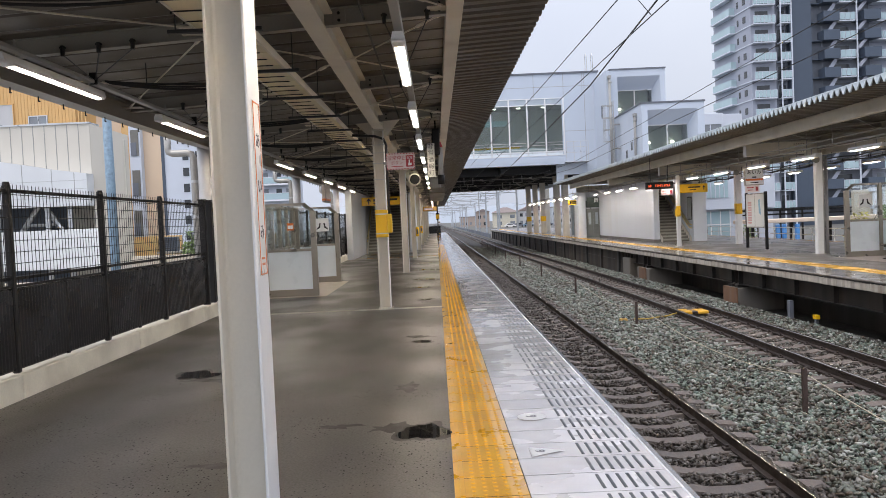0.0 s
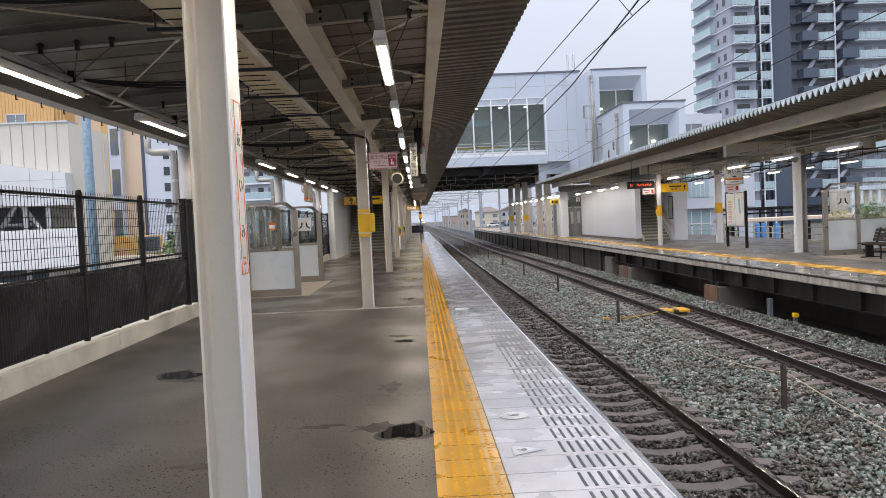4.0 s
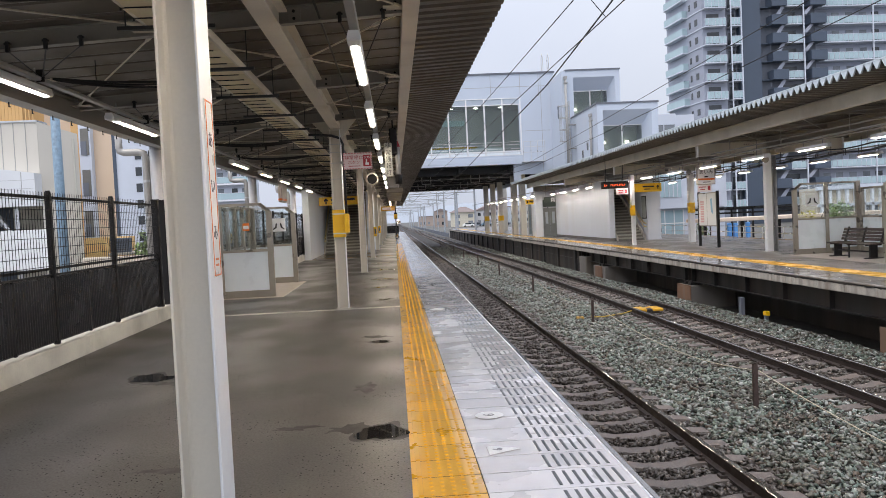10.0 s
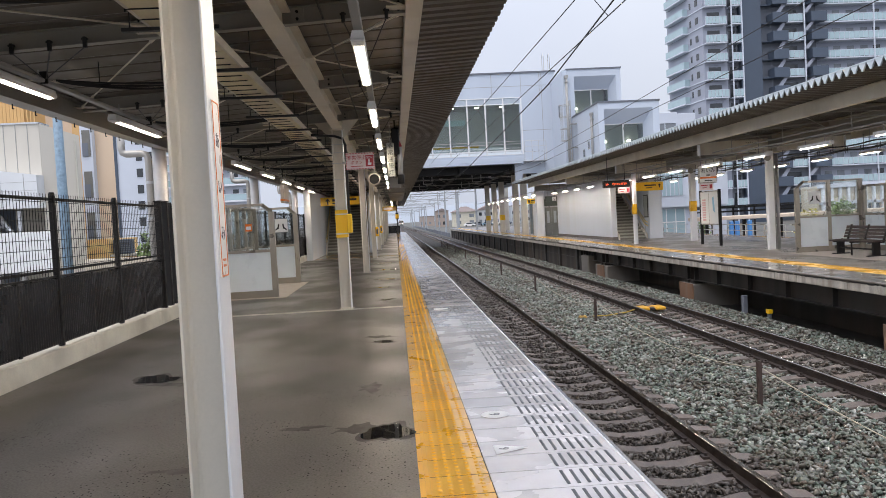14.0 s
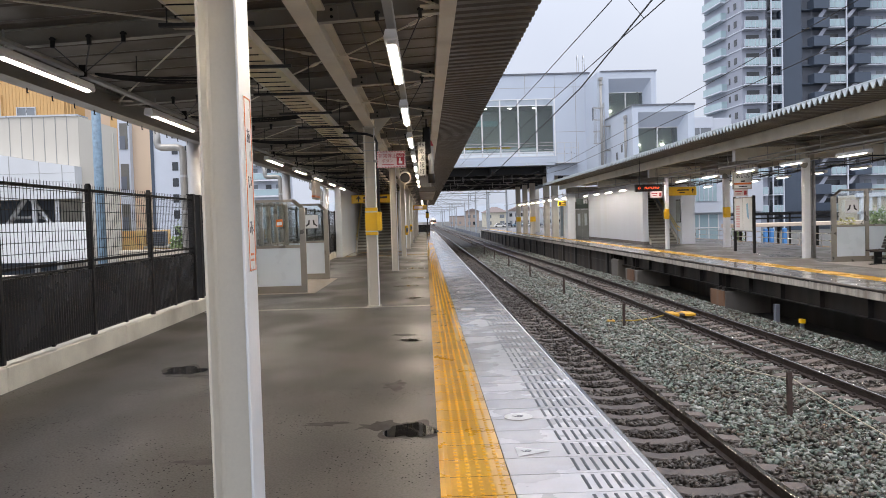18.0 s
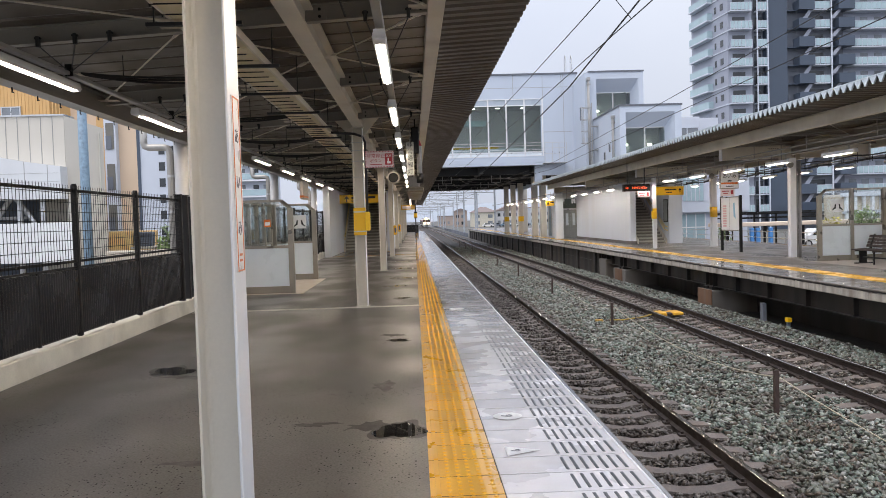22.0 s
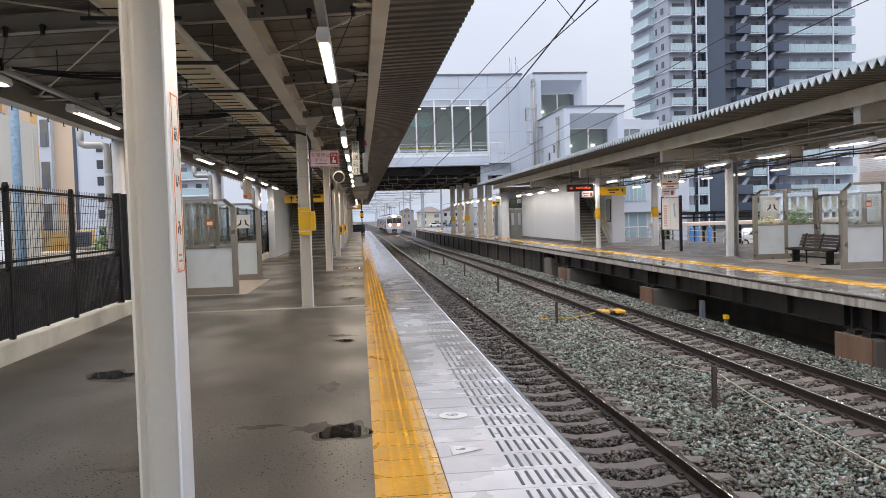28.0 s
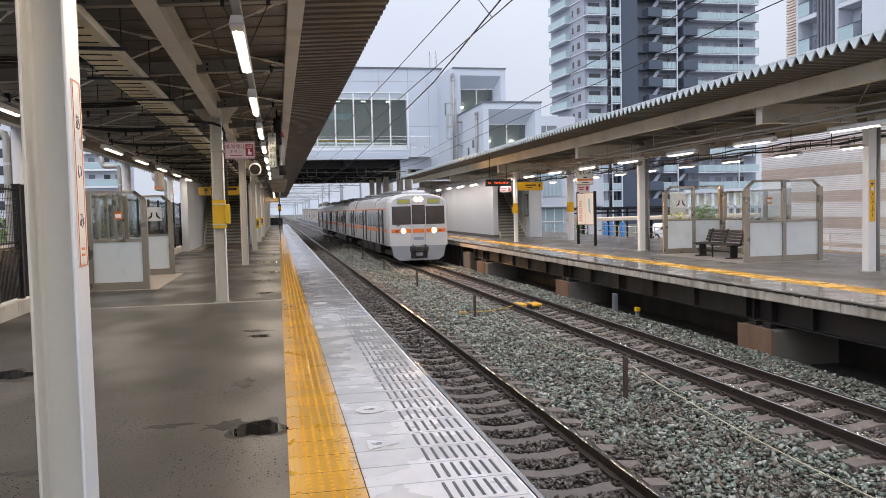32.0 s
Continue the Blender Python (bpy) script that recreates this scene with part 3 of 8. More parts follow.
def scatter(y0, y1, x0, x1, count, size, seed, dust=0):
    """Many blocky broken stones in one mesh, lying flat or on edge; dust: 1 between the far rails, 2 between the near ones."""
    rng = np.random.default_rng(seed)
    base = np.array([(a, b, c) for a in (-1, 1) for b in (-1, 1) for c in (-1, 1)], float)
    tri = np.array([(0, 1, 3), (0, 3, 2), (4, 6, 7), (4, 7, 5), (0, 4, 5), (0, 5, 1), (2, 3, 7), (2, 7, 6), (0, 2, 6), (0, 6, 4), (1, 5, 7), (1, 7, 3)])
    cx, cy = rng.uniform(x0, x1, count), rng.uniform(y0, y1, count)
    keep = np.ones(count, bool)
    for c in (2.83, 6.92):
        near = np.abs(cx - c)
        keep &= np.abs(near - 0.5335) > 0.10
        on_sleeper = (near < 1.0) & (np.abs(((cy + 0.3) % 0.6) - 0.3) < 0.14)
        keep &= ~on_sleeper
    cx, cy = cx[keep], cy[keep]
    n = len(cx)
    z = np.interp(cx, [1.5, 4.3, 5.0, 5.7, 8.1, 8.75, 9.35], [-1.245, -1.245, -1.265, -1.245, -1.245, -1.235, -1.42]) + rng.uniform(-0.055, 0.024, n) + 0.016 * (np.abs(cx - 2.83) < 0.95)
    # shallow heaps and hollows
    z += 0.018 * np.sin(cx * 2.1 + 0.7 * cy) * np.sin(cy * 1.3 + cx)
    sc = 0.5 * size * rng.uniform(0.5, 1.45, (n, 1, 1)) * rng.uniform(0.7, 1.2, (n, 1, 3)) * np.array((1.25, 0.95, 0.42))
    taper = 1 + rng.uniform(-0.5, 0.25, (n, 8, 3))
    pts = base[None] * sc * taper
    a, tx, ty = rng.uniform(0, 2 * np.pi, n), rng.normal(0, 0.55, n), rng.normal(0, 0.55, n)
    ca, sa, cu, su, cv, sv = np.cos(a), np.sin(a), np.cos(tx), np.sin(tx), np.cos(ty), np.sin(ty)
    zero, one = np.zeros(n), np.ones(n)

    def turn(rows):
        return np.stack([np.stack(r, -1) for r in rows], -2)

    rot = turn(((ca, -sa, zero), (sa, ca, zero), (zero, zero, one))) @ turn(((one, zero, zero), (zero, cu, -su), (zero, su, cu))) @ turn(((cv, zero, sv), (zero, one, zero), (-sv, zero, cv)))
    pts = pts @ rot.transpose(0, 2, 1)
    pts += np.stack([cx + np.interp(cy, (25, 38, 64, 90), (0, -0.12, -0.42, -0.60)), cy, z], 1)[:, None]
    me = bpy.data.meshes.new("ballast_stones")
    faces = (tri[None] + (np.arange(n) * 8)[:, None, None]).reshape(-1, 3)
    me.vertices.add(n * 8)
    me.vertices.foreach_set("co", pts.reshape(-1).astype(np.float32))
    me.loops.add(len(faces) * 3)
    me.loops.foreach_set("vertex_index", faces.reshape(-1).astype(np.int32))
    me.polygons.add(len(faces))
    me.polygons.foreach_set("loop_start", np.arange(0, len(faces) * 3, 3, dtype=np.int32))
    me.polygons.foreach_set("loop_total", np.full(len(faces), 3, dtype=np.int32))
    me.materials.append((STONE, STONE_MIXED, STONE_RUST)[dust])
    me.update(calc_edges=True)
    ob = new("ballast_stones", me)
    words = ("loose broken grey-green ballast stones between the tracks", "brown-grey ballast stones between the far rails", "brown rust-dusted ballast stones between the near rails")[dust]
    return tagged(ob, words, "ballast", "", "stuff")


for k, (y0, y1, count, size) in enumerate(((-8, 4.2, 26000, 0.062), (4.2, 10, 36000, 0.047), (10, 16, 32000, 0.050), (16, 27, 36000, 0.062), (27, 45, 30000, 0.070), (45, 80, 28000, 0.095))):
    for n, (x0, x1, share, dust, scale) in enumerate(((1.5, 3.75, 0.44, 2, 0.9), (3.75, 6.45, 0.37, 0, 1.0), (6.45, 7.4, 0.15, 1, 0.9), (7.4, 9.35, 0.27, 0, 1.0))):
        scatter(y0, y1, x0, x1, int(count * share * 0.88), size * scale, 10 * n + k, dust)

# ---- rails and sleepers ----
RAILP = [(-0.064, 0), (0.064, 0), (0.064, 0.012), (0.012, 0.028), (0.009, 0.10), (0.033, 0.116), (0.033, 0.146), (0.026, 0.153), (-0.026, 0.153), (-0.033, 0.146), (-0.033, 0.116), (-0.009, 0.10), (-0.012, 0.028), (-0.064, 0.012)]
RAIL_Y = [-8, 25] + [25 + 8 * i for i in range(1, 26)] + [230 + 20 * i for i in range(1, 36)]
SLEEPER_B = B()
for z0, z1, w0, w1 in ((0, 0.15, 0.14, 0.115),):
    pr = [(-w0, -0.2), (w0, -0.2), (w1, 0), (-w1, 0)]
    # thick at the rail seats, hollowed in the middle
    secs = [(-1.0, -0.02), (-0.80, 0.0), (-0.34, 0.0), (-0.15, -0.035), (0.15, -0.035), (0.34, 0.0), (0.80, 0.0), (1.0, -0.02)]
    for i in range(len(secs) - 1):
        (xa, za), (xb, zb) = secs[i], secs[i + 1]
        SLEEPER_B.face([(xa, -w1, za), (xb, -w1, zb), (xb, w1, zb), (xa, w1, za)])
        SLEEPER_B.face([(xa, -w0, -0.2), (xb, -w0, -0.2), (xb, -w1, zb), (xa, -w1, za)])
        SLEEPER_B.face([(xb, w0, -0.2), (xa, w0, -0.2), (xa, w1, za), (xb, w1, zb)])
    for s, x in ((-1, -1.0), (1, 1.0)):
        q = [(x, -w0, -0.2), (x, w0, -0.2), (x, w1, -0.02), (x, -w1, -0.02)]
        SLEEPER_B.face(q[::s])
sleeper_mesh = SLEEPER_B.mesh("sleeper", SLEEPER)
for num, cx in ((1, 2.83), (2, 6.92)):
    tr = thing("railway_track", "narrow-gauge track of rusted steel rails on concrete sleepers", "railway track", "railway tracks", "structure")
    for sx in (-0.5335, 0.5335):
        b = B()
        k = len(RAILP)
        for y in RAIL_Y:
            b.v += [(cx + sx + drift(y, num == 2) + p, y, -1.05 - 0.153 + q) for p, q in RAILP]
        for j in range(len(RAIL_Y) - 1):
            for i in range(k):
                i2 = (i + 1) % k
                b.f.append((j * k + i2, j * k + i, (j + 1) * k + i, (j + 1) * k + i2))
                b.m.append(1 if i in (6, 7, 8) else 0)
        part("rail", b, [RAILR, RAILH], tr, "steel rail with a worn bright head")
    clips = B()
    for i in range(-10, 76):
        y = i * 0.6
        ob = part("sleeper", sleeper_mesh, None, tr)
        ob.location = (cx + drift(y, num == 2), y, -1.205)
        ob.rotation_euler = (0, 0, 0.012 * math.sin(i * 2.7))
        if -1 < i < 60:
            for sx in (-0.5335, 0.5335):
                for e in (-1, 1):
                    x = cx + sx + e * 0.098 + drift(y, num == 2)
                    clips.box(x - 0.036, x + 0.036, y - 0.05, y + 0.05, -1.205, -1.175)
                    clips.cyl((x - e * 0.01, y, -1.18), (x - e * 0.01, y, -1.145), 0.02, 6)
    part("rail_clips", clips, CLIP, tr, "dark spring clips that hold the rails")
    rest = B()
    for i in range(76, 640):
        y = i * 0.6
        rest.box(cx - 1 + drift(y, num == 2), cx + 1 + drift(y, num == 2), y - 0.13, y + 0.13, -1.3, -1.21)
    tagged(part("far_sleepers", rest, SLEEPER, tr), kind="stuff")

# ---- posts and rope between the tracks ----
post_y = [1.6, 10.7, 19.8, 28.4, 37.4, 46.5, 55.5, 64.5, 73.5, 82.5]
for y in post_y:
    t = thing("marker_post", "short rusted steel angle post standing in the ballast", "post", "posts between the tracks")
    x = 5.0 + drift(y) * 0.5
    t.location = (x, y, -1.27)
    b = B()
    b.prism([(-0.03, -0.03), (0.03, -0.03), (0.03, -0.022), (-0.022, -0.022), (-0.022, 0.03), (-0.03, 0.03)], "z", 0, 0.62)
    part("post", b, RUSTPOST, t)
    b = B()
    b.cyl((0.03, 0, 0.52), (0.055, 0, 0.52), 0.012, 6)
    part("hook", b, RUSTPOST, t)
for a, c in zip(post_y[:-1], post_y[1:]):
    b = B()
    pts = []
    for i in range(13):
        u = i / 12
        y = a + (c - a) * u
        pts.append((5.05 + drift(y) * 0.5 + 0.18 * math.sin(math.pi * u), y, -0.75 - 0.36 * 4 * u * (1 - u)))
    b.tube(pts, 0.008, 5)
    tagged(part("rope", b, ROPE), "pale rope slung slack between the marker posts", "rope", "ropes between the posts")

# ---- near platform ----
b = B()
b.box(-4.25, 0.034, -8, 118, -0.25, 0.0)
setting("platform_floor", b, ASPH, "wet dark asphalt platform surface with damp patches", "floor")
b = B()
b.box(-4.45, 1.27, -8, 118, -1.5, -0.26)
setting("platform_base", b, CONC_DARK, "grimy concrete wall that carries the near platform", "wall")
b = B()
for y in (14.65, 36.3):
    b.box(-4.2, 0.03, y, y + 0.035, 0.0, 0.006)
    b.box(-4.2, 0.03, y + 0.12, y + 0.14, 0.0, 0.006)
setting("expansion_joint", b, CONC, "pale metal joint strips across the platform floor", "joint")

# Edge slabs with grip strips, one by one
TILE = 0.342
T0 = 4.795 - 20 * TILE


def slab_mesh(strips=True):
    q = B()
    w, l = 1.352 - 0.471, TILE
    q.box(0.004, w, 0.0055, l - 0.0055, -0.12, 0.0, 0, 0.0015)
    if strips:
        for i in range(7):
            x = 0.435 + i * 0.0625
            q.box(x, x + 0.019, 0.05, l - 0.045, -0.01, 0.003, 1)
    return q.mesh("edge_slab", [SLAB, SLOT])


slab_plain = slab_mesh()
edge = thing("platform_edge", "row of wet pale edge slabs with dark grip strips", "platform edge", "", "structure")
b = B()
b.box(0.473, 1.35, -8, 118, -0.13, -0.005)
part("mortar_bed", b, MORTAR, edge, "dark mortar that shows in the joints")
for i in range(-17, 185):
    y = T0 + i * TILE
    ob = part("slab", slab_plain, None, edge)
    ob.location = (0.471, y, 0.004 * math.sin(i * 12.9898) * 0.5)
b = B()
for i in range(185, int((118 - T0) / TILE)):
    y = T0 + i * TILE
    b.box(0.473, 1.352, y + 0.003, y + TILE - 0.003, -0.12, 0.0)
    b.box(0.9, 1.29, y + 0.05, y + TILE - 0.05, -0.01, 0.003, 1)
tagged(part("far_slabs", b, [SLAB, SLAB], edge), kind="stuff")
b = B()
b.box(1.352, 1.372, -8, 118, -0.10, 0.002, 0, 0.004)
part("edge_strip", b, WHITE, edge, "thin white strip along the platform's edge")

# Yellow tactile blocks: a ridge on the inner side, five columns of domes
q = B()
q.box(0.0, 0.433, 0.0075, TILE - 0.0075, -0.06, 0.0, 0, 0.0015)
q.box(0.034, 0.064, 0.012, TILE - 0.012, -0.002, 0.008, 0, 0.0015)
for i in range(5):
    for j in range(5):
        x, y = 0.115 + i * 0.066, 0.034 + j * 0.0685
        k = len(q.v)
        n = 8
        for r, z in ((0.0150, 0.0), (0.0120, 0.007)):
            q.v += [(x + r * math.cos(2 * math.pi * a / n), y + r * math.sin(2 * math.pi * a / n), z) for a in range(n)]
        for a in range(n):
            a2 = (a + 1) % n
            q.f.append((k + a, k + a2, k + n + a2, k + n + a))
            q.m.append(0)
        q.f.append(tuple(k + n + a for a in range(n)))
        q.m.append(0)
tactile = q.mesh("tactile_block", YELLOW)
paving = thing("tactile_paving", "wet yellow tactile blocks with domes and one ridge", "tactile paving", "", "structure")
b = B()
b.box(0.038, 0.467, -8, 116, -0.08, 0.0004)
part("mortar_bed", b, MORTAR, paving, "dark mortar that shows in the joints")
for i in range(-17, 170):
    y = T0 + i * TILE
    ob = part("tactile_block", tactile, None, paving)
    ob.location = (0.036, y, 0.003)
b = B()
for i in range(170, int((116 - T0) / TILE)):
    y = T0 + i * TILE
    b.box(0.036, 0.469, y + 0.003, y + TILE - 0.003, -0.05, 0.003)
    for j in range(5):
        b.box(0.14 + j * 0.066, 0.162 + j * 0.066, y + 0.02, y + TILE - 0.02, 0.003, 0.007)
tagged(part("far_blocks", b, YELLOW, paving), kind="stuff")
b = B()
for x0, x1, y in ((-3.6, 0.03, 37.5), (-3.6, -1.2, 41.8)):
    b.box(x0, x1, y, y + 0.3, -0.001, 0.005)
b.box(-3.9, -3.5, 37.5, 42.1, -0.001, 0.006)
part("crossing_blocks", b, YELLOW, paving, "yellow tactile strip that leads to the stairs")

# Boarding marks on the slabs
mark = thing("boarding_mark", "white round boarding mark with the figure six on a slab", "floor mark", "boarding marks")
mark.location = (0.695, 6.22, 0.005)
b = B()
b.face([(0.115 * math.cos(a * math.pi / 16), 0.115 * math.sin(a * math.pi / 16), 0.0) for a in range(32)])
part("disc", b, PLATEW, mark)
lettering("figure", "6", 0.13, pose(0, 0, 0.003, 0, 0, 90), M("grey_figure", (0.25, 0.25, 0.27), 0.5, b=0), mark, 0.001)
mark = thing("boarding_mark", "white triangular boarding mark with the figure six on a slab", "floor mark", "boarding marks")
mark.location = (0.67, 5.27, 0.006)
b = B()
b.face([(-0.10, -0.11, 0), (0.14, 0.0, 0), (-0.10, 0.11, 0)])
part("triangle", b, PLATEW, mark)
lettering("figure", "6", 0.10, pose(-0.03, 0, 0.003, 0, 0, 90), M("grey_figure_small", (0.25, 0.25, 0.27), 0.5, b=0), mark, 0.001)
mark = thing("boarding_mark", "white round boarding mark worn on a wet slab", "floor mark", "boarding marks")
mark.location = (0.70, 13.9, 0.005)
b = B()
b.face([(0.13 * math.cos(a * math.pi / 16), 0.13 * math.sin(a * math.pi / 16), 0.0) for a in range(32)])
part("disc", b, PLATEW, mark)


DAMP = M("damp_asphalt_rim", (0.028, 0.0245, 0.021), 0.54, v=0.3, s=6, b=0.10, bs=120, rv=0.1, spec=0.30)


def puddle(x, y, rx, ry, seed):
    rng = random.Random(seed)
    ph = [rng.uniform(0, 6.28) for _ in range(4)]
    q, rim = B(), B()
    ring, outer = [], []
    for a in range(64):
        t = a * math.pi / 32
        r = 1 + 0.16 * math.sin(2 * t + ph[0]) + 0.12 * math.sin(3 * t + ph[1]) + 0.09 * math.sin(5 * t + ph[2]) + 0.05 * math.sin(9 * t + ph[3])
        ring.append((x + rx * r * math.cos(t), y + ry * r * math.sin(t), 0.004))
        k = 1.25 + 0.12 * math.sin(4 * t + ph[1]) + 0.08 * math.sin(7 * t + ph[0])
        outer.append((x + rx * r * k * math.cos(t), y + ry * r * k * math.sin(t), 0.002))
    q.face(ring)
    pool = part("puddle", q, WATER)
    rim.face(outer)
    part("damp_rim", rim, DAMP, pool, "dark damp rim")
    tagged(pool, "shallow still rainwater puddle on the asphalt", "puddle", "puddles on the platform")


def damp_smear(x, y, rx, ry, seed):
    """A damp low spot in the asphalt with a broken outline."""
    rng = random.Random(seed)
    ph = [rng.uniform(0, 6.28) for _ in range(5)]
    q = B()
    q.face([(x + rx * (1 + 0.3 * math.sin(2 * a + ph[0]) + 0.22 * math.sin(5 * a + ph[1]) + 0.12 * math.sin(11 * a + ph[2])) * math.cos(a), y + ry * (1 + 0.3 * math.sin(3 * a + ph[3]) + 0.25 * math.sin(7 * a + ph[4])) * math.sin(a), 0.0012) for a in (k * math.pi / 36 for k in range(72))])
    tagged(part("damp_patch", q, DAMP), "dark damp smear in a hollow of the asphalt", "damp patch", "damp patches on the platform")


damp_smear(-0.42, 6.08, 0.16, 0.14, 31)
damp_smear(-0.85, 6.2, 0.16, 0.06, 32)
damp_smear(-0.32, 10.95, 0.2, 0.12, 33)
damp_smear(-1.5, 5.3, 0.3, 0.06, 35)
damp_smear(-2.4, 8.4, 0.3, 0.10, 36)
puddle(-0.17, 5.92, 0.17, 0.23, 3)
puddle(-0.27, 10.47, 0.13, 0.10, 5)
damp_smear(-0.36, 7.6, 0.13, 0.2, 37)
puddle(-2.75, 8.75, 0.22, 0.24, 9)
puddle(-0.4, 26.5, 0.42, 0.35, 11)
puddle(-0.35, 22.0, 0.3, 0.3, 12)
puddle(-0.5, 19.3, 0.25, 0.18, 13)
puddle(-0.6, 31.0, 0.4, 0.5, 14)
puddle(-0.3, 16.2, 0.14, 0.15, 15)

# ---- kerb and fence ----
b = B()
for i in range(16):
    y = -7.6 + i * 3.1
    b.box(-4.46, -4.25, y, y + 3.085, -0.1, 0.25, 0, 0.012)
setting("fence_kerb", b, KERB, "stained pale concrete kerb under the platform fence", "kerb")


def fence_bay(y0, y1):
    t = thing("fence_bay", "black steel fence bay, wire mesh above slatted lower panels", "fence", "bays of the platform fence")
    t.location = (-4.35, y0, 0.25)
    w = y1 - y0
    q = B()
    q.box(-0.036, 0.036, -0.036, 0.036, 0, 1.92, 0, 0.012)
    part("post", q, BLACK, t)
    q = B()
    q.cyl((0, 0, 1.91), (0, 0, 1.955), 0.042, 10, 0, 0.030)
    part("cap", q, BLACK, t)
    for z, h in ((0.885, 0.014), (0.965, 0.017), (1.865, 0.019)):
        q = B()
        q.box(-0.018, 0.018, 0.036, w - 0.036, z - h, z + h, 0, 0.005)
        part("rail", q, BLACK, t)
    half = (w - 0.07) / 2
    for s in (0, 1):
        a = 0.04 + s * half
        q = B()
        q.box(-0.012, 0.006, a + 0.006, a + half - 0.012, 0.03, 0.868, 0, 0.003)
        n = int(half / 0.062)
        for i in range(n):
            y = a + 0.035 + i * (half - 0.07) / (n - 1)
            q.prism([(0.006, y - 0.022), (0.006, y + 0.022), (0.025, y + 0.012), (0.025, y - 0.006)], "z", 0.05, 0.85)
        part("slat_panel", q, DARKP, t, "dark ribbed lower panel")
    q = B()
    q.box(-0.014, 0.024, w / 2 - 0.022, w / 2 + 0.022, 0.02, 0.872, 0, 0.005)
    part("middle_bar", q, BLACK, t)
    q = B()
    n = int(w / 0.075)
    for i in range(1, n):
        y = w * i / n
        q.box(0.023, 0.0285, y - 0.0027, y + 0.0027, 0.90, 1.93)
    for i in range(8):
        z = 1.0 + i * 0.118
        q.box(0.017, 0.024, 0.03, w - 0.03, z - 0.0035, z + 0.0035)
    part("wire_mesh", q, BLACK, t, "thin black welded wire mesh")
    return t


fy = [-7.4, -5.2, -3.0, -0.8, 1.4, 3.6, 5.78, 7.97, 10.18, 12.37, 14.6]
for a, c in zip(fy[:-1], fy[1:]):
    fence_bay(a, c)
for i in range(12):
    fence_bay(15.35 + i * 2.2, 17.55 + i * 2.2)
for yy in (14.6, 15.0):
    t = thing("fence_post", "thick black steel end post of the fence", "fence post", "end posts of the fence")
    t.location = (-4.35, yy, 0.25)
    q = B()
    q.box(-0.06, 0.06, -0.05, 0.05, -0.02, 1.95, 0, 0.012)
    part("post", q, BLACK, t)
    q = B()
    q.box(-0.07, 0.07, -0.06, 0.06, 1.95, 1.97, 0, 0.004)
    part("cap", q, BLACK, t)

# ---- near canopy ----
PIL_Y = [4.13, 14.93, 25.4, 35.6, 45.8, 56.0]
PIL_ALL = PIL_Y + [66.2, 76.4, 86.6, 96.8, 107.0]
RAFT = [1.4] + [a + (c - a) * k / 3 for a, c in zip(PIL_ALL[:-1], PIL_ALL[1:]) for k in range(3)]


def roof_z(x):
    return 3.735 + (x + 1.0) * 0.058


def corrugated(b, x0, x1, zf, y0, y1, pitch, depth, ps=((0, 0), (0.30, 0), (0.5, 1), (0.80, 1), (1.0, 0))):
    """Ribbed sheet whose ribs run across the platform."""
    y = y0
    while y < y1:
        for (u0, d0), (u1, d1) in zip(ps[:-1], ps[1:]):
            ya, yb = y + u0 * pitch, y + u1 * pitch
            b.face([(x0, ya, zf(x0) + d0 * depth), (x0, yb, zf(x0) + d1 * depth), (x1, yb, zf(x1) + d1 * depth), (x1, ya, zf(x1) + d0 * depth)])
        y += pitch


canopy = thing("platform_canopy", "brown-grey ribbed sheet canopy on cream steel beams", "canopy", "platform canopies", "structure")
b = B()
corrugated(b, -4.75, 0.19, roof_z, 1.0, 112, 0.5, 0.03, ((0, 0), (0.84, 0), (0.88, 1), (0.96, 1), (1.0, 0)))
corrugated(b, 0.19, 1.278, roof_z, 1.0, 112, 0.25, 0.085, ((0, 0), (0.48, 0), (0.62, 1), (0.86, 1), (1.0, 0)))
b.face([(-4.8, 1.0, 3.62), (1.277, 1.0, 3.96), (1.277, 112, 3.96), (-4.8, 112, 3.62)])
part("roof_sheet", b, ROOF, canopy, "ribbed brown-grey roof sheeting")
b = B()
for i in range(222):
    y = 1.0 + i * 0.5
    b.face([(-4.4, y + 0.40, roof_z(-4.4) - 0.003), (0.19, y + 0.40, roof_z(0.19) - 0.003), (0.19, y + 0.412, roof_z(0.19) - 0.003), (-4.4, y + 0.412, roof_z(-4.4) - 0.003)][::-1])
part("sheet_seams", b, SEAM, canopy)
b = B()
b.ibeam("y", 1.0, 112, -1.02, 3.405, 3.70, 0.185, 0.018)
part("main_girder", b, CREAM_BEAM, canopy, "cream steel girder over the pillars")
b = B()
b.prism([(0.185, 3.60), (0.342, 3.60), (0.342, 3.618), (0.205, 3.618), (0.205, 3.795), (0.185, 3.795)], "y", 1.0, 112)
part("edge_beam", b, CREAM_BEAM, canopy, "cream channel beam along the track side")
b = B()
b.ibeam("y", 1.0, 112, -4.40, 3.24, 3.52, 0.16, 0.018)
b.box(-4.72, -4.52, 1.0, 112, 3.30, 3.47, 0, 0.02)
part("eave_beam", b, GREY_STEEL, canopy, "grey steel eave beam with a gutter")
b = B()
y = 5.0
while y < 40:
    b.box(-4.655, -4.643, y, y + 0.014, 3.24, 3.3)
    b.box(-4.655, -4.63, y, y + 0.014, 3.235, 3.245)
    y += 0.62
part("gutter_clips", b, BLACK, canopy)


def rafter_z(x):
    """Underside of the rafters."""
    return roof_z(x) - 0.175


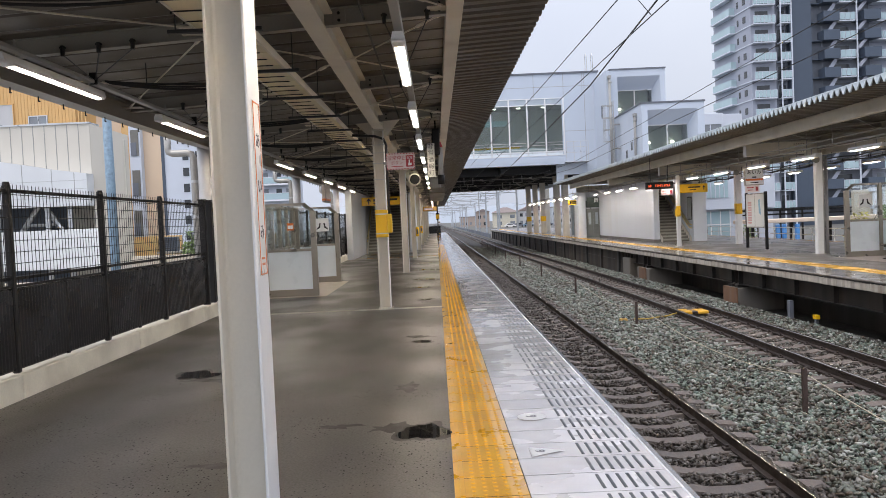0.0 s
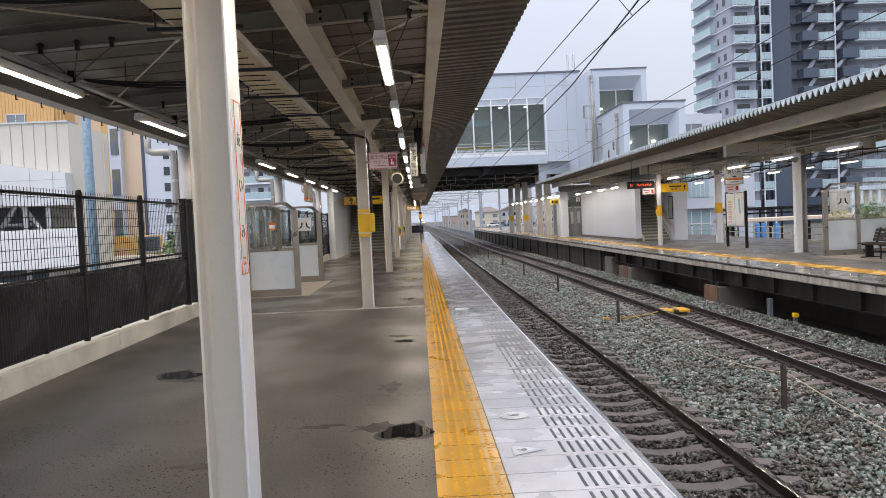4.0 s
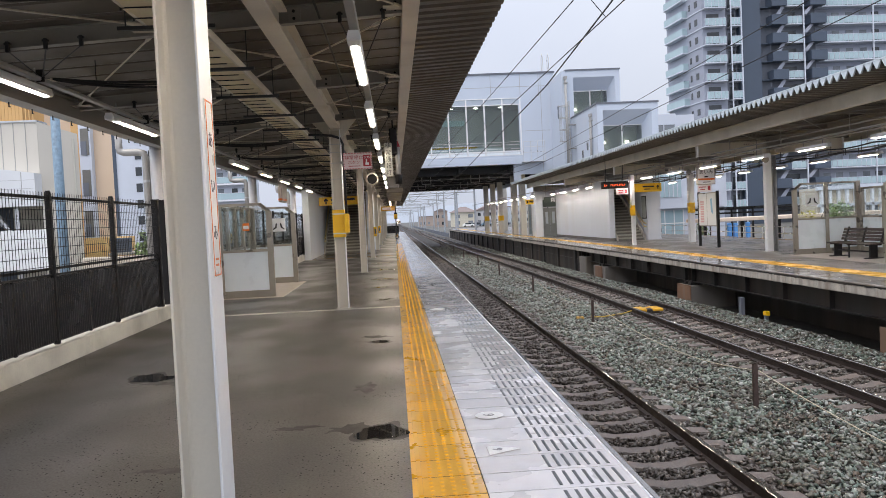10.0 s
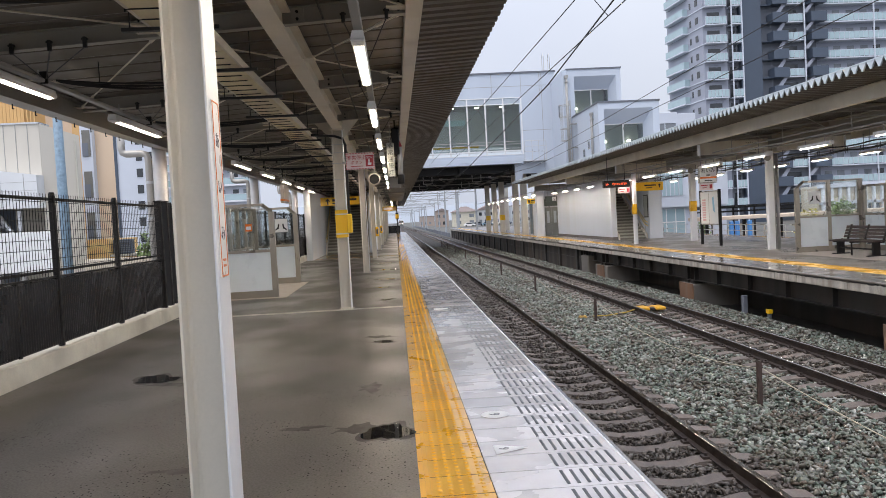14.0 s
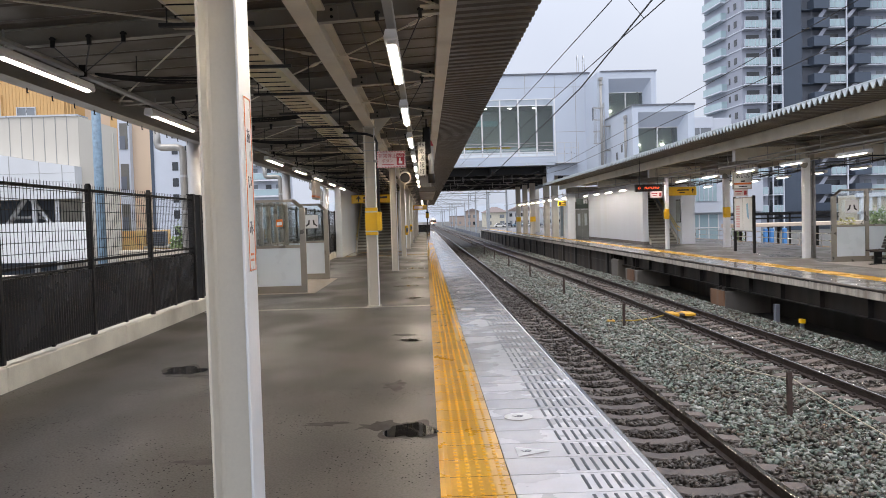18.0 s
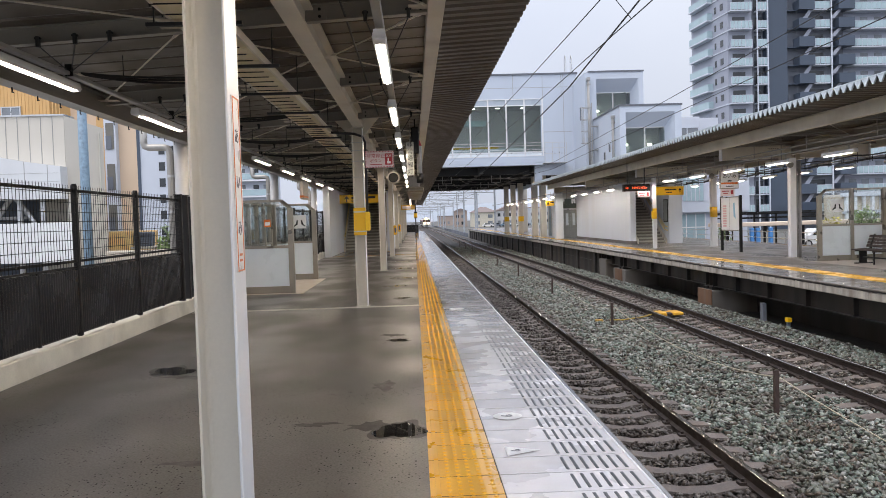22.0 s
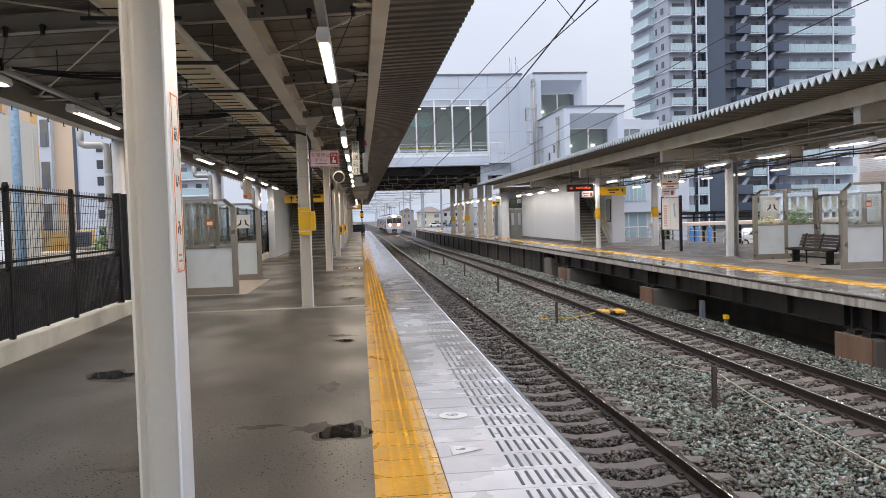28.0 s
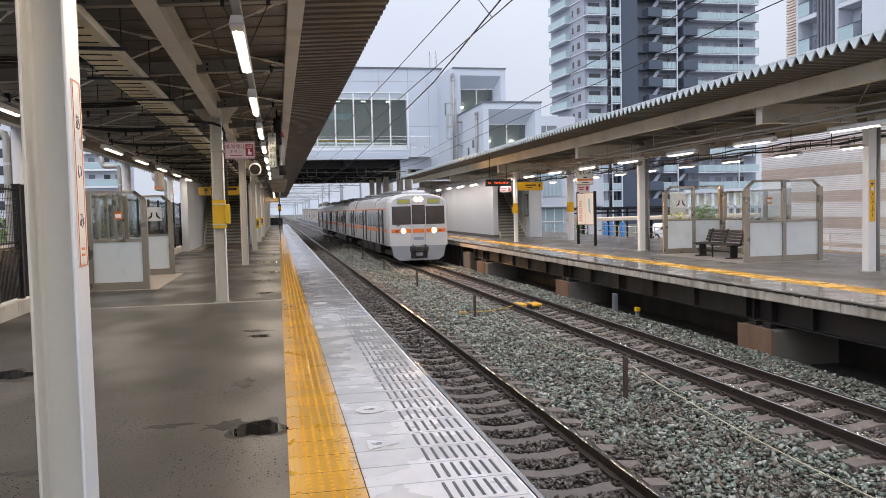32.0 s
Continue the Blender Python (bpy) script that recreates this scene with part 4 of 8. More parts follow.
for y in RAFT:
    q = B()
    for xa, xb in ((-4.32, -1.03), (-1.01, 0.185)):
        za, zb = rafter_z(xa), rafter_z(xb)
        q.prism([(xa, za + 0.008), (xb, zb + 0.008), (xb, zb + 0.172), (xa, za + 0.172)], "y", y - 0.004, y + 0.004)
        for dz in (0.0, 0.162):
            q.prism([(xa, za + dz), (xb, zb + dz), (xb, zb + dz + 0.009), (xa, za + dz + 0.009)], "y", y - 0.05, y + 0.05)
    part("rafter", q, GREY_STEEL, canopy)
    if y > 45:
        continue
    # bolted end plates where the rafter meets the girder
    for x0, x1 in ((-0.93, -0.80), (-1.24, -1.11), (0.06, 0.18)):
        q = B()
        z0 = rafter_z((x0 + x1) / 2) + 0.012
        q.box(x0, x1, y - 0.018, y - 0.006, z0, z0 + 0.148, 0, 0.003)
        pl = part("splice_plate", q, GREY_STEEL, canopy)
        q = B()
        for dz in (0.035, 0.105):
            q.cyl(((x0 + x1) / 2, y - 0.032, z0 + dz), ((x0 + x1) / 2, y - 0.018, z0 + dz), 0.016, 6)
        part("bolt", q, BLACK, pl)
    # clamps under the rafter and the thin stays that run from them to the lamp channels
    q = B()
    for xa in (-3.55, -3.2, -2.87, -0.42, 0.0):
        z0 = rafter_z(xa)
        q.box(xa - 0.018, xa + 0.018, y - 0.085, y - 0.045, z0 - 0.045, z0 + 0.06, 0, 0.006)
        q.box(xa - 0.03, xa + 0.03, y - 0.08, y - 0.05, z0 + 0.03, z0 + 0.05, 0, 0.004)
    for xa, xe in ((-3.55, -3.72), (-3.2, -3.70), (-2.87, -3.70), (-0.42, -0.27), (0.0, -0.25)):
        q.cyl((xa, y - 0.06, rafter_z(xa) - 0.03), (xe, y + 1.0, 3.34), 0.0075, 4)
    part("lamp_stay", q, CABLE, canopy)
    q = B()
    for xe in (-3.72, -0.26):
        q.box(xe - 0.04, xe + 0.04, y + 0.97, y + 1.01, 3.29, 3.42, 0, 0.006)
    part("stay_clip", q, BLACK, canopy)


def brace(q, p0, p1):
    """A thin rod with a turnbuckle near its lower end."""
    p0, p1 = Vector(p0), Vector(p1)
    q.cyl(p0, p1, 0.0095, 6)
    q.cyl(p0.lerp(p1, 0.16), p0.lerp(p1, 0.16) + (p1 - p0).normalized() * 0.16, 0.020, 6)
    q.cyl(p0, p0.lerp(p1, 0.05), 0.018, 6)
    q.cyl(p1.lerp(p0, 0.05), p1, 0.018, 6)


for y, y2 in zip(RAFT[1:-1], RAFT[2:]):
    if y > 62:
        break
    ym = (y + y2) / 2

    def at(x, yy, up=0.05):
        return (x, yy, rafter_z(x) + up)

    q = B()
    for ya, yb in ((y + 0.14, ym), (y2 - 0.14, ym)):
        brace(q, at(0.15, ya), at(-0.94, yb))
        brace(q, at(-1.11, yb), at(-2.25, ya))
    brace(q, at(-4.28, y2 - 0.15), at(-2.27, y + 0.15))
    brace(q, at(-4.28, y + 1.5, 0.08), at(-2.27, y2 - 0.15, 0.08))
    part("brace_rods", q, CREAM_BEAM, canopy, "thin crossed bracing rods with turnbuckles")
    for x, yy in ((-1.02, ym), (0.13, y + 0.1), (0.13, y2 - 0.1), (-2.26, y + 0.08), (-2.26, y2 - 0.08), (-4.24, y2 - 0.12)):
        q = B()
        q.box(x - 0.13, x + 0.13, yy - 0.08, yy + 0.08, rafter_z(x) + 0.04, rafter_z(x) + 0.048)
        part("gusset_plate", q, CREAM_BEAM, canopy)
    # light longitudinal angle over the cable tray
    q = B()
    q.box(-2.29, -2.22, y + 0.06, y2 - 0.06, roof_z(-2.26) - 0.06, roof_z(-2.26) - 0.004)
    part("purlin", q, GREY_STEEL, canopy)

for y, y2 in zip(RAFT[1:13], RAFT[2:14]):
    q = B()
    for k in range(3):
        a, c = Vector((-3.70, y + 1.25 + 0.05 * k, 3.37)), Vector((-1.95, y + 1.75 + 0.09 * k, 3.42))
        q.tube([a.lerp(c, u / 10) - Vector((0, 0, (0.05 + 0.018 * k) * 4 * u / 10 * (1 - u / 10))) for u in range(11)], 0.013, 5)
    part("lamp_cable", q, CABLE, canopy, "black lamp cables that sag to the tray")
    q = B()
    for x in (-3.3, -2.6):
        q.cyl((x, y + 1.45, 3.36), (x, y + 1.45, roof_z(x)), 0.006, 5)
    part("cable_hanger", q, CABLE, canopy)

# Pillars of the near platform
for i, y in enumerate(PIL_Y + [66.2, 76.4, 86.6, 96.8]):
    t = thing("canopy_pillar", "cream painted H-section steel canopy pillar with white track-side flange", "pillar", "canopy pillars of the near platform")
    t.location = (-1.035, y, 0)
    for sx, mt in ((-1, CREAM), (1, WHITE)):
        q = B()
        q.box(sx * 0.105, sx * 0.090, -0.13, 0.13, 0, 3.40, 0, 0.003)
        part("flange", q, mt, t)
    q = B()
    q.box(-0.090, 0.090, -0.006, 0.006, 0, 3.40)
    for sx in (-1, 1):
        for sy in (-1, 1):
            q.prism([(sx * 0.090, sy * 0.006), (sx * 0.090, sy * 0.024), (sx * 0.083, sy * 0.012), (sx * 0.072, sy * 0.006)], "z", 0, 3.40)
    part("web", q, CREAM, t, smooth=False)
    q = B()
    q.box(-0.13, 0.13, -0.15, 0.15, 3.380, 3.404, 0, 0.004)
    part("cap_plate", q, CREAM_BEAM, t)
    q = B()
    q.box(-0.14, 0.14, -0.15, 0.15, 0.0, 0.012, 0, 0.004)
    part("foot_plate", q, CONC, t)
    # haunch brackets towards the rafters
    q = B()
    for s in (-1, 1):
        q.prism([(s * 0.106, 3.22), (s * 0.106, rafter_z(-1.035 + s * 0.106)), (s * 0.42, rafter_z(-1.035 + s * 0.42))], "y", -0.006, 0.006)
    part("bracket", q, CREAM_BEAM, t)
for y in [15.65, 25.9, 36.1, 46.3]:
    t = thing("side_column", "white painted round steel column at the fence", "column", "columns along the fence")
    t.location = (-4.57, y, 0)
    q = B()
    q.cyl((0, 0, -0.2), (0, 0, 3.3), 0.135, 20)
    part("shaft", q, COLUMN_WHITE, t, smooth=True)
    q = B()
    q.box(-0.18, 0.18, -0.18, 0.18, -0.1, 0.02, 0, 0.006)
    part("base", q, GREY_STEEL, t)


# ---- far platform ----
b = B()
b.box(9.85, 17.6, -10, 130, -0.2, 0.0)
setting("far_platform_floor", b, ASPH_FAR, "damp grey asphalt surface of the far platform", "floor")
fe = thing("far_platform_edge", "weathered wet concrete edge of the far platform", "platform edge", "", "structure")
rng = random.Random(8)
edge_kinds = []
for kind in range(3):
    q = B()
    q.box(8.88, 9.846, 0.006, 1.994, -0.038, 0.004, 0, 0.010)
    q.box(8.895, 9.4, 0.006, 0.994, -0.235, -0.060, 1, 0.014)
    q.box(8.890, 9.4, 1.006, 1.994, -0.238, -0.058, 1, 0.014)
    q.box(8.915, 9.4, 0.0, 2.0, -0.065, -0.030, 2)
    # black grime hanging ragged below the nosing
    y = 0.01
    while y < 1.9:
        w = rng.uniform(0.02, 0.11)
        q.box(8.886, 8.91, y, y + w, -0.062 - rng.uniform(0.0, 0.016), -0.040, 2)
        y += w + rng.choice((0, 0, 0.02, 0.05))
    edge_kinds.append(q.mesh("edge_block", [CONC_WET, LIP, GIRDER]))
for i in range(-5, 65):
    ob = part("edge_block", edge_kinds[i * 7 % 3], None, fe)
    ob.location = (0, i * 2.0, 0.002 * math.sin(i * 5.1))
q = B()
q.box(0, 0.56, 0.003, 0.597, -0.03, 0.008, 0, 0.003)
for j in range(5):
    q.box(0.08 + j * 0.09, 0.11 + j * 0.09, 0.03, 0.57, 0.008, 0.013)
ym = q.mesh("tactile_block", YELLOW_FAR)
for i in range(-10, 215):
    ob = part("tactile_block", ym, None, fe)
    ob.location = (9.88, i * 0.6, 0)
under = thing("far_platform_frame", "dark steel girders on stained concrete piers under the far platform", "platform frame", "", "structure")
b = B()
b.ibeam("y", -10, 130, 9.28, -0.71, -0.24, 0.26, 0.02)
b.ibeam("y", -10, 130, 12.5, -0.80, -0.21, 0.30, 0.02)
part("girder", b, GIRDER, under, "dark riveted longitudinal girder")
for y in range(-8, 130, 2):
    q = B()
    q.box(9.16, 9.275, y, y + 0.02, -0.69, -0.26)
    part("stiffener", q, GIRDER, under)
for i, (y, half) in enumerate(((-2.5, 0.5), (13.45, 0.55), (23.95, 0.55), (34.2, 1.0), (37.2, 0.7))):
    q = B()
    q.box(9.0, 16.0, y - half, y + half, -1.52, -0.80 if i < 4 else -0.5, 0, 0.03)
    part("pier", q, CONC_DARK, under, "stained concrete pier")
    if i in (1, 2, 3):
        q = B()
        q.box(8.96, 8.998, y - 0.55, y + 0.55, -1.45, -0.79, 0, 0.004)
        part("rusty_plate", q, RUSTY, under, "rust-brown steel plate on the pier")
    q = B()
    q.box(9.08, 9.46, y - 0.35, y - 0.1, -0.80, -0.71, 0, 0.004)
    q.box(9.08, 9.46, y + 0.1, y + 0.35, -0.80, -0.71, 0, 0.004)
    q.box(9.14, 9.27, y - 0.30, y - 0.27, -0.71, -0.26)
    q.box(9.14, 9.27, y + 0.27, y + 0.30, -0.71, -0.26)
    part("bearing", q, GIRDER, under)
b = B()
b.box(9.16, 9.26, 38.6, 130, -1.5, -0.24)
part("retaining_wall", b, M("dark_streaked_wall", (0.034, 0.029, 0.026), 0.7, v=0.3, s=1.5, b=0.15, stain=(0.10, 0.07, 0.05), st=0.6, streak=1), under, "dark brown-streaked retaining wall below the platform")
for i in range(22):
    q = B()
    q.box(9.06, 9.16, 39.0 + i * 4.2, 39.35 + i * 4.2, -1.5, -0.26)
    part("pilaster", q, GIRDER, under)
b = B()
b.box(17.3, 17.6, -10, 130, -1.5, -0.2)
part("rear_wall", b, CONC_DARK, under)
# sheet added over the ground to paint in the platform's shade
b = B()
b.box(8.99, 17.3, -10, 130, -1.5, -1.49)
part("shade_strip", b, UNDER_SHADE, under, "near-black sheet added for the shade under the far platform")
# made-up wall: its black gives the shaded void behind the piers
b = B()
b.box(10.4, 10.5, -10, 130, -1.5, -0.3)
part("shadow_wall", b, GIRDER, under, "added near-black wall that stands for the dark void below the platform")

# Trackside equipment
t = thing("track_transponder", "orange trackside transponder plate between the rails", "track device")
t.location = (6.86, 21.0, -1.2)
q = B()
q.box(-0.36, -0.12, -0.28, 0.28, 0.03, 0.12, 0, 0.02)
q.box(0.06, 0.34, -0.24, 0.30, 0.03, 0.11, 0, 0.02)
q.box(-0.36, 0.30, 0.2, 0.27, 0.02, 0.09, 0, 0.02)
part("plate", q, M("orange_device", (0.62, 0.33, 0.03), 0.5, v=0.3, b=0.1), t)
q = B()
q.box(-0.14, 0.10, -0.16, 0.14, 0.03, 0.09, 0, 0.01)
part("housing", q, CLIP, t)
q = B()
q.tube([(-0.36, 0.0, 0.08), (-0.8, -0.25, 0.02), (-1.4, -0.5, 0.0), (-1.75, -0.55, 0.02)], 0.02, 6)
part("cable", q, M("yellow_cable", (0.36, 0.25, 0.05), 0.6, v=0.3, s=20, b=0), t)
t = thing("junction_box", "small orange junction box lying in the ballast", "track device")
t.location = (4.85, 20.6, -1.26)
q = B()
q.box(-0.1, 0.1, -0.08, 0.08, 0, 0.09, 0, 0.02)
part("box", q, M("dirty_yellow_box", (0.42, 0.25, 0.06), 0.6, v=0.3, s=12, b=0.1), t)
q = B()
q.box(-0.04, 0.04, -0.03, 0.03, 0.09, 0.12, 0, 0.008)
part("lid", q, CLIP, t)
for x, y, m in ((8.98, 19.8, REDINK), (9.05, 18.65, YSIGN)):
    t = thing("trackside_stake", "short stake with a coloured marker below the far platform", "stake", "stakes below the far platform")
    t.location = (x, y, -1.42)
    q = B()
    q.box(-0.04 if m is YSIGN else -0.06, 0.04, -0.04, 0.04 if m is YSIGN else 0.12, 0, 0.38 if m is YSIGN else 0.62, 0, 0.006)
    part("stake", q, CHARL, t)
    q = B()
    q.box(-0.05, 0.05, -0.08, 0.08, 0.28 if m is YSIGN else 0.0, 0.38 if m is YSIGN else 0.14, 0, 0.005)
    part("marker", q, m, t)

# ---- far canopy ----
def far_roof(x):
    return 3.92 - (x - 8.7) * 0.012 if x < 12.65 else 3.8726 + (x - 12.65) * 0.012


fc = thing("platform_canopy", "grey ribbed sheet canopy with a saw-toothed edge on single pillars", "canopy", "platform canopies", "structure")
b = B()
corrugated(b, 8.7, 12.65, far_roof, 2, 57, 0.25, 0.10)
corrugated(b, 12.65, 16.6, far_roof, 2, 57, 0.25, 0.10)
part("roof_sheet", b, ROOF_FAR, fc, "grey ribbed roof sheeting")
q = B()
zt = far_roof(8.7)
q.face([(0, 0.040, zt + 0.135), (0, 0.150, zt - 0.02), (0, 0.185, zt - 0.02), (0, 0.290, zt + 0.135)][::-1])
q.face([(0.03, 0.040, zt + 0.135), (0.03, 0.150, zt - 0.02), (0.03, 0.185, zt - 0.02), (0.03, 0.290, zt + 0.135)])
q.face([(0, 0.150, zt - 0.02), (0.03, 0.150, zt - 0.02), (0.03, 0.185, zt - 0.02), (0, 0.185, zt - 0.02)])
q.face([(0, 0.040, zt + 0.135), (0.03, 0.040, zt + 0.135), (0.03, 0.150, zt - 0.02), (0, 0.150, zt - 0.02)])
tooth = q.mesh("edge_tooth", ROOF_EDGE)
for i in range(220):
    part("edge_tooth", tooth, None, fc).location = (8.665, 2.0 + i * 0.25, 0)
b = B()
b.box(8.66, 8.70, 2, 57, zt + 0.125, zt + 0.15)
part("edge_strip", b, ROOF_EDGE, fc, "pale flashing above the saw-toothed edge")
b = B()
b.face([(8.69, 2, 4.06), (16.6, 2, 4.06), (16.6, 57, 4.06), (8.69, 57, 4.06)])
part("roof_top", b, ROOF_FAR, fc)
b = B()
b.ibeam("y", 2, 57, 9.85, 3.58, 3.90, 0.15, 0.018)
b.ibeam("y", 2, 57, 15.45, 3.58, 3.89, 0.15, 0.018)
part("edge_beam", b, CREAM_BEAM, fc, "cream steel edge beam")
b = B()
b.ibeam("y", 2, 57, 12.65, 3.42, 3.86, 0.24, 0.02)
part("main_girder", b, GREY_STEEL, fc)
FP = [4.6, 15.0, 25.4, 35.2, 45.6, 56]
FPILLARS = [4.6, 15.0, 25.4, 35.2]
for y in FP:
    q = B()
    q.prism([(10.15, 3.285), (12.5, 3.32), (12.5, 3.73), (10.15, 3.71)], "y", y - 0.012, y + 0.012)
    q.prism([(12.8, 3.32), (15.1, 3.285), (15.1, 3.71), (12.8, 3.73)], "y", y - 0.012, y + 0.012)
    for x0, x1, z0, z1 in ((10.15, 12.5, 3.275, 3.31), (12.8, 15.1, 3.31, 3.275)):
        q.prism([(x0, z0), (x1, z1), (x1, z1 + 0.02), (x0, z0 + 0.02)], "y", y - 0.08, y + 0.08)
    part("arm", q, CREAM_BEAM, fc, "tapered cream cantilever arm")
    q = B()
    q.box(10.13, 10.15, y - 0.11, y + 0.11, 3.26, 3.72)
    q.box(15.1, 15.12, y - 0.11, y + 0.11, 3.26, 3.72)
    part("end_plate", q, WHITE, fc)
    q = B()
    for i in range(5):
        for z in (3.38, 3.62):
            q.cyl((11.75 + i * 0.075, y - 0.022, z), (11.75 + i * 0.075, y - 0.012, z), 0.016, 6)
    part("splice_bolts", q, RUSTPOST, fc, "row of dark bolt heads")
for i in range(15):
    y = 4.6 + i * 3.47
    q = B()
    q.ibeam("x", 9.93, 15.38, y, 3.70, 3.865, 0.08, 0.01)
    part("purlin", q, GREY_STEEL, fc)
    if i < 14:
        q = B()
        q.cyl((9.95, y, 3.66), (12.5, y + 3.4, 3.66), 0.011, 5)
        q.cyl((12.5, y, 3.64), (9.95, y + 3.4, 3.64), 0.011, 5)
        part("brace_rods", q, DULLPIPE, fc)
for k, y in enumerate(FPILLARS):
    t = thing("canopy_pillar", "white painted steel canopy pillar with a dark downpipe behind", "pillar", "canopy pillars of the far platform")
    xs = [{25.4: 12.505, 15.0: 12.86}.get(y, 12.78)] if y < 30 else [10.95, 13.68]
    t.location = (xs[0], y, 0)
    for n, x in enumerate(xs):
        q = B()
        w = 0.085 if x < 11 else 0.105 if y < 30 else 0.13
        q.box(x - xs[0] - w, x - xs[0] + w, -w, w, 0, 3.3, 0, 0.02)
        part("shaft", q, WHITE, t)
        q = B()
        q.box(x - xs[0] - 0.16, x - xs[0] + 0.16, -0.16, 0.16, 0, 0.015, 0, 0.004)
        part("foot_plate", q, CONC, t)
    if y < 30:
        for dx in (0.19, 0.32):
            q = B()
            q.cyl((dx, 0.12, 0), (dx, 0.12, 3.2), 0.055, 10)
            part("downpipe", q, DULLPIPE, t, smooth=True)
    if y in (35.2,):
        for n, x in enumerate(xs):
            q = B()
            w = 0.135 if x > 11 else 0.09
            q.box(x - xs[0] - w, x - xs[0] + w, -w, w, 1.35, 1.85, 0, 0.02)
            q.box(x - xs[0] - 0.2, x - xs[0] + 0.02, -0.25, -0.135, 1.4, 1.72, 0, 0.02)
            part("yellow_band", q, YSIGN, t, "yellow emergency button box and band")


def tube_lamp(x, y, z, length, group, label, lit=TUBE):
    t = thing("tube_lamp", label, "lamp", group)
    t.location = (x, y, z)
    q = B()
    q.prism([(-0.062, 0.012), (-0.05, 0.0), (0.05, 0.0), (0.062, 0.012), (0.045, 0.075), (-0.045, 0.075)], "y", 0, length)
    for e in (-1, 1):
        q.prism([(e * 0.062, 0.012), (e * 0.056, 0.012), (e * 0.044, -0.014), (e * 0.048, -0.016)], "y", 0, length)
    q.box(-0.062, 0.062, 0.0, 0.2, -0.02, 0.02, 0, 0.012)
    q.box(-0.055, 0.055, length - 0.05, length, -0.02, 0.02, 0, 0.012)
    part("housing", q, WHITE, t)
    q = B()
    pr = [(0.026 * math.cos(radians(a)), 0.026 * math.sin(radians(a))) for a in range(180, 361, 20)]
    q.prism(pr, "y", 0.22, length - 0.06)
    part("tube", q, lit, t, "lit white tube")
    for s in (0.3, length - 0.3):
        q = B()
        q.cyl((0, s, 0.07), (0, s, 0.25), 0.01, 5)
        part("hanger", q, DULLPIPE, t)
    return t


NL = "ceiling lamps of the near platform"
for i in range(24):
    tube_lamp(-0.26, 2.86 + i * 3.9, 3.18, 2.2, NL, "long lit white tube lamp hung under the near canopy")
for i in range(9):
    tube_lamp(-3.76, 2.93 + i * 3.95, 3.18, 2.1, NL, "long lit white tube lamp hung near the canopy eave")
b = B()
b.box(-0.30, -0.22, 1, 108, 3.30, 3.37, 0, 0.006)
b.box(-3.78, -3.70, 1, 45, 3.30, 3.34, 0, 0.006)
part("lamp_channel", b, DULLPIPE, canopy, "grey steel channel that carries the lamps")
for i in range(24):
    tube_lamp(10.55 if i < 15 else 9.72, 5.45 + i * 3.2, 2.935, 1.5, "ceiling lamps of the far platform", "short lit white tube lamp under the far canopy", TUBE_FAR)
for i in range(14):
    tube_lamp(15.0, 8.6 + i * 2.9, 2.99, 1.2, "ceiling lamps of the far platform", "short lit white tube lamp under the far canopy", TUBE_FAR)
b = B()
b.cyl((10.55, 2, 3.19), (10.55, 53, 3.19), 0.025, 6)
b.cyl((15.0, 2, 3.24), (15.0, 57, 3.24), 0.025, 6)
b.cyl((9.72, 53, 3.19), (9.72, 96, 3.19), 0.025, 6)
b.cyl((9.72, 53, 3.19), (10.55, 53, 3.19), 0.025, 6)
for i in range(16):
    b.cyl((10.55, 4.6 + i * 3.2, 3.19), (10.55, 4.6 + i * 3.2, 3.9), 0.010, 5)
    b.cyl((15.0, 4.6 + i * 3.2, 3.24), (15.0, 4.6 + i * 3.2, 3.9), 0.010, 5)
b.cyl((10.6, 2, 3.34), (10.6, 57, 3.34), 0.018, 6)
b.cyl((11.2, 2, 3.28), (11.2, 57, 3.28), 0.02, 6)
part("conduits", b, DULLPIPE, fc)
b = B()
for x, z in ((13.8, 3.05), (13.95, 3.05), (13.4, 3.15)):
    pts = [(x, 3 + i * 0.75, z + 0.03 * math.sin(i * 1.9)) for i in range(60)]
    b.tube(pts, 0.022, 5)
for i in range(110):
    b.cyl((13.8 + 0.16 * (i % 2), 3 + i * 0.4, 2.98), (13.8 + 0.16 * (i % 2), 3 + i * 0.4, 3.16 + 0.3 * (i % 4 == 0)), 0.012, 4)
part("cable_run", b, CABLE, fc, "dark sagging cables under the far canopy")

# ---- cable tray under the near canopy ----
t = thing("cable_tray", "cream ladder-type cable tray hung under the canopy", "cable tray")
b = B()
for x in (-1.92, -1.52):
    b.box(x - 0.012, x + 0.012, 1.2, 60, 3.28, 3.36)
part("side_rail", b, CREAM_BEAM, t)
tray_mat = M("tray_cream", (0.72, 0.63, 0.43), 0.5, b=0.02, rnd=0.1)
q = B()
q.box(-1.91, -1.53, 0, 0.285, 3.285, 3.292)
plate_mesh = q.mesh("tray_plate", tray_mat)
q = B()
q.box(-1.93, -1.60, 0.268, 0.275, 3.274, 3.284)
q.cyl((-1.935, 0.27, 3.26), (-1.935, 0.27, 3.40), 0.008, 5)
tie_mesh = q.mesh("cable_tie", BLACK)
for i in range(4, 150):
    part("tray_plate", plate_mesh, None, t).location = (0, i * 0.3, 0)
    part("cable_tie", tie_mesh, None, t).location = (0, i * 0.3, 0)
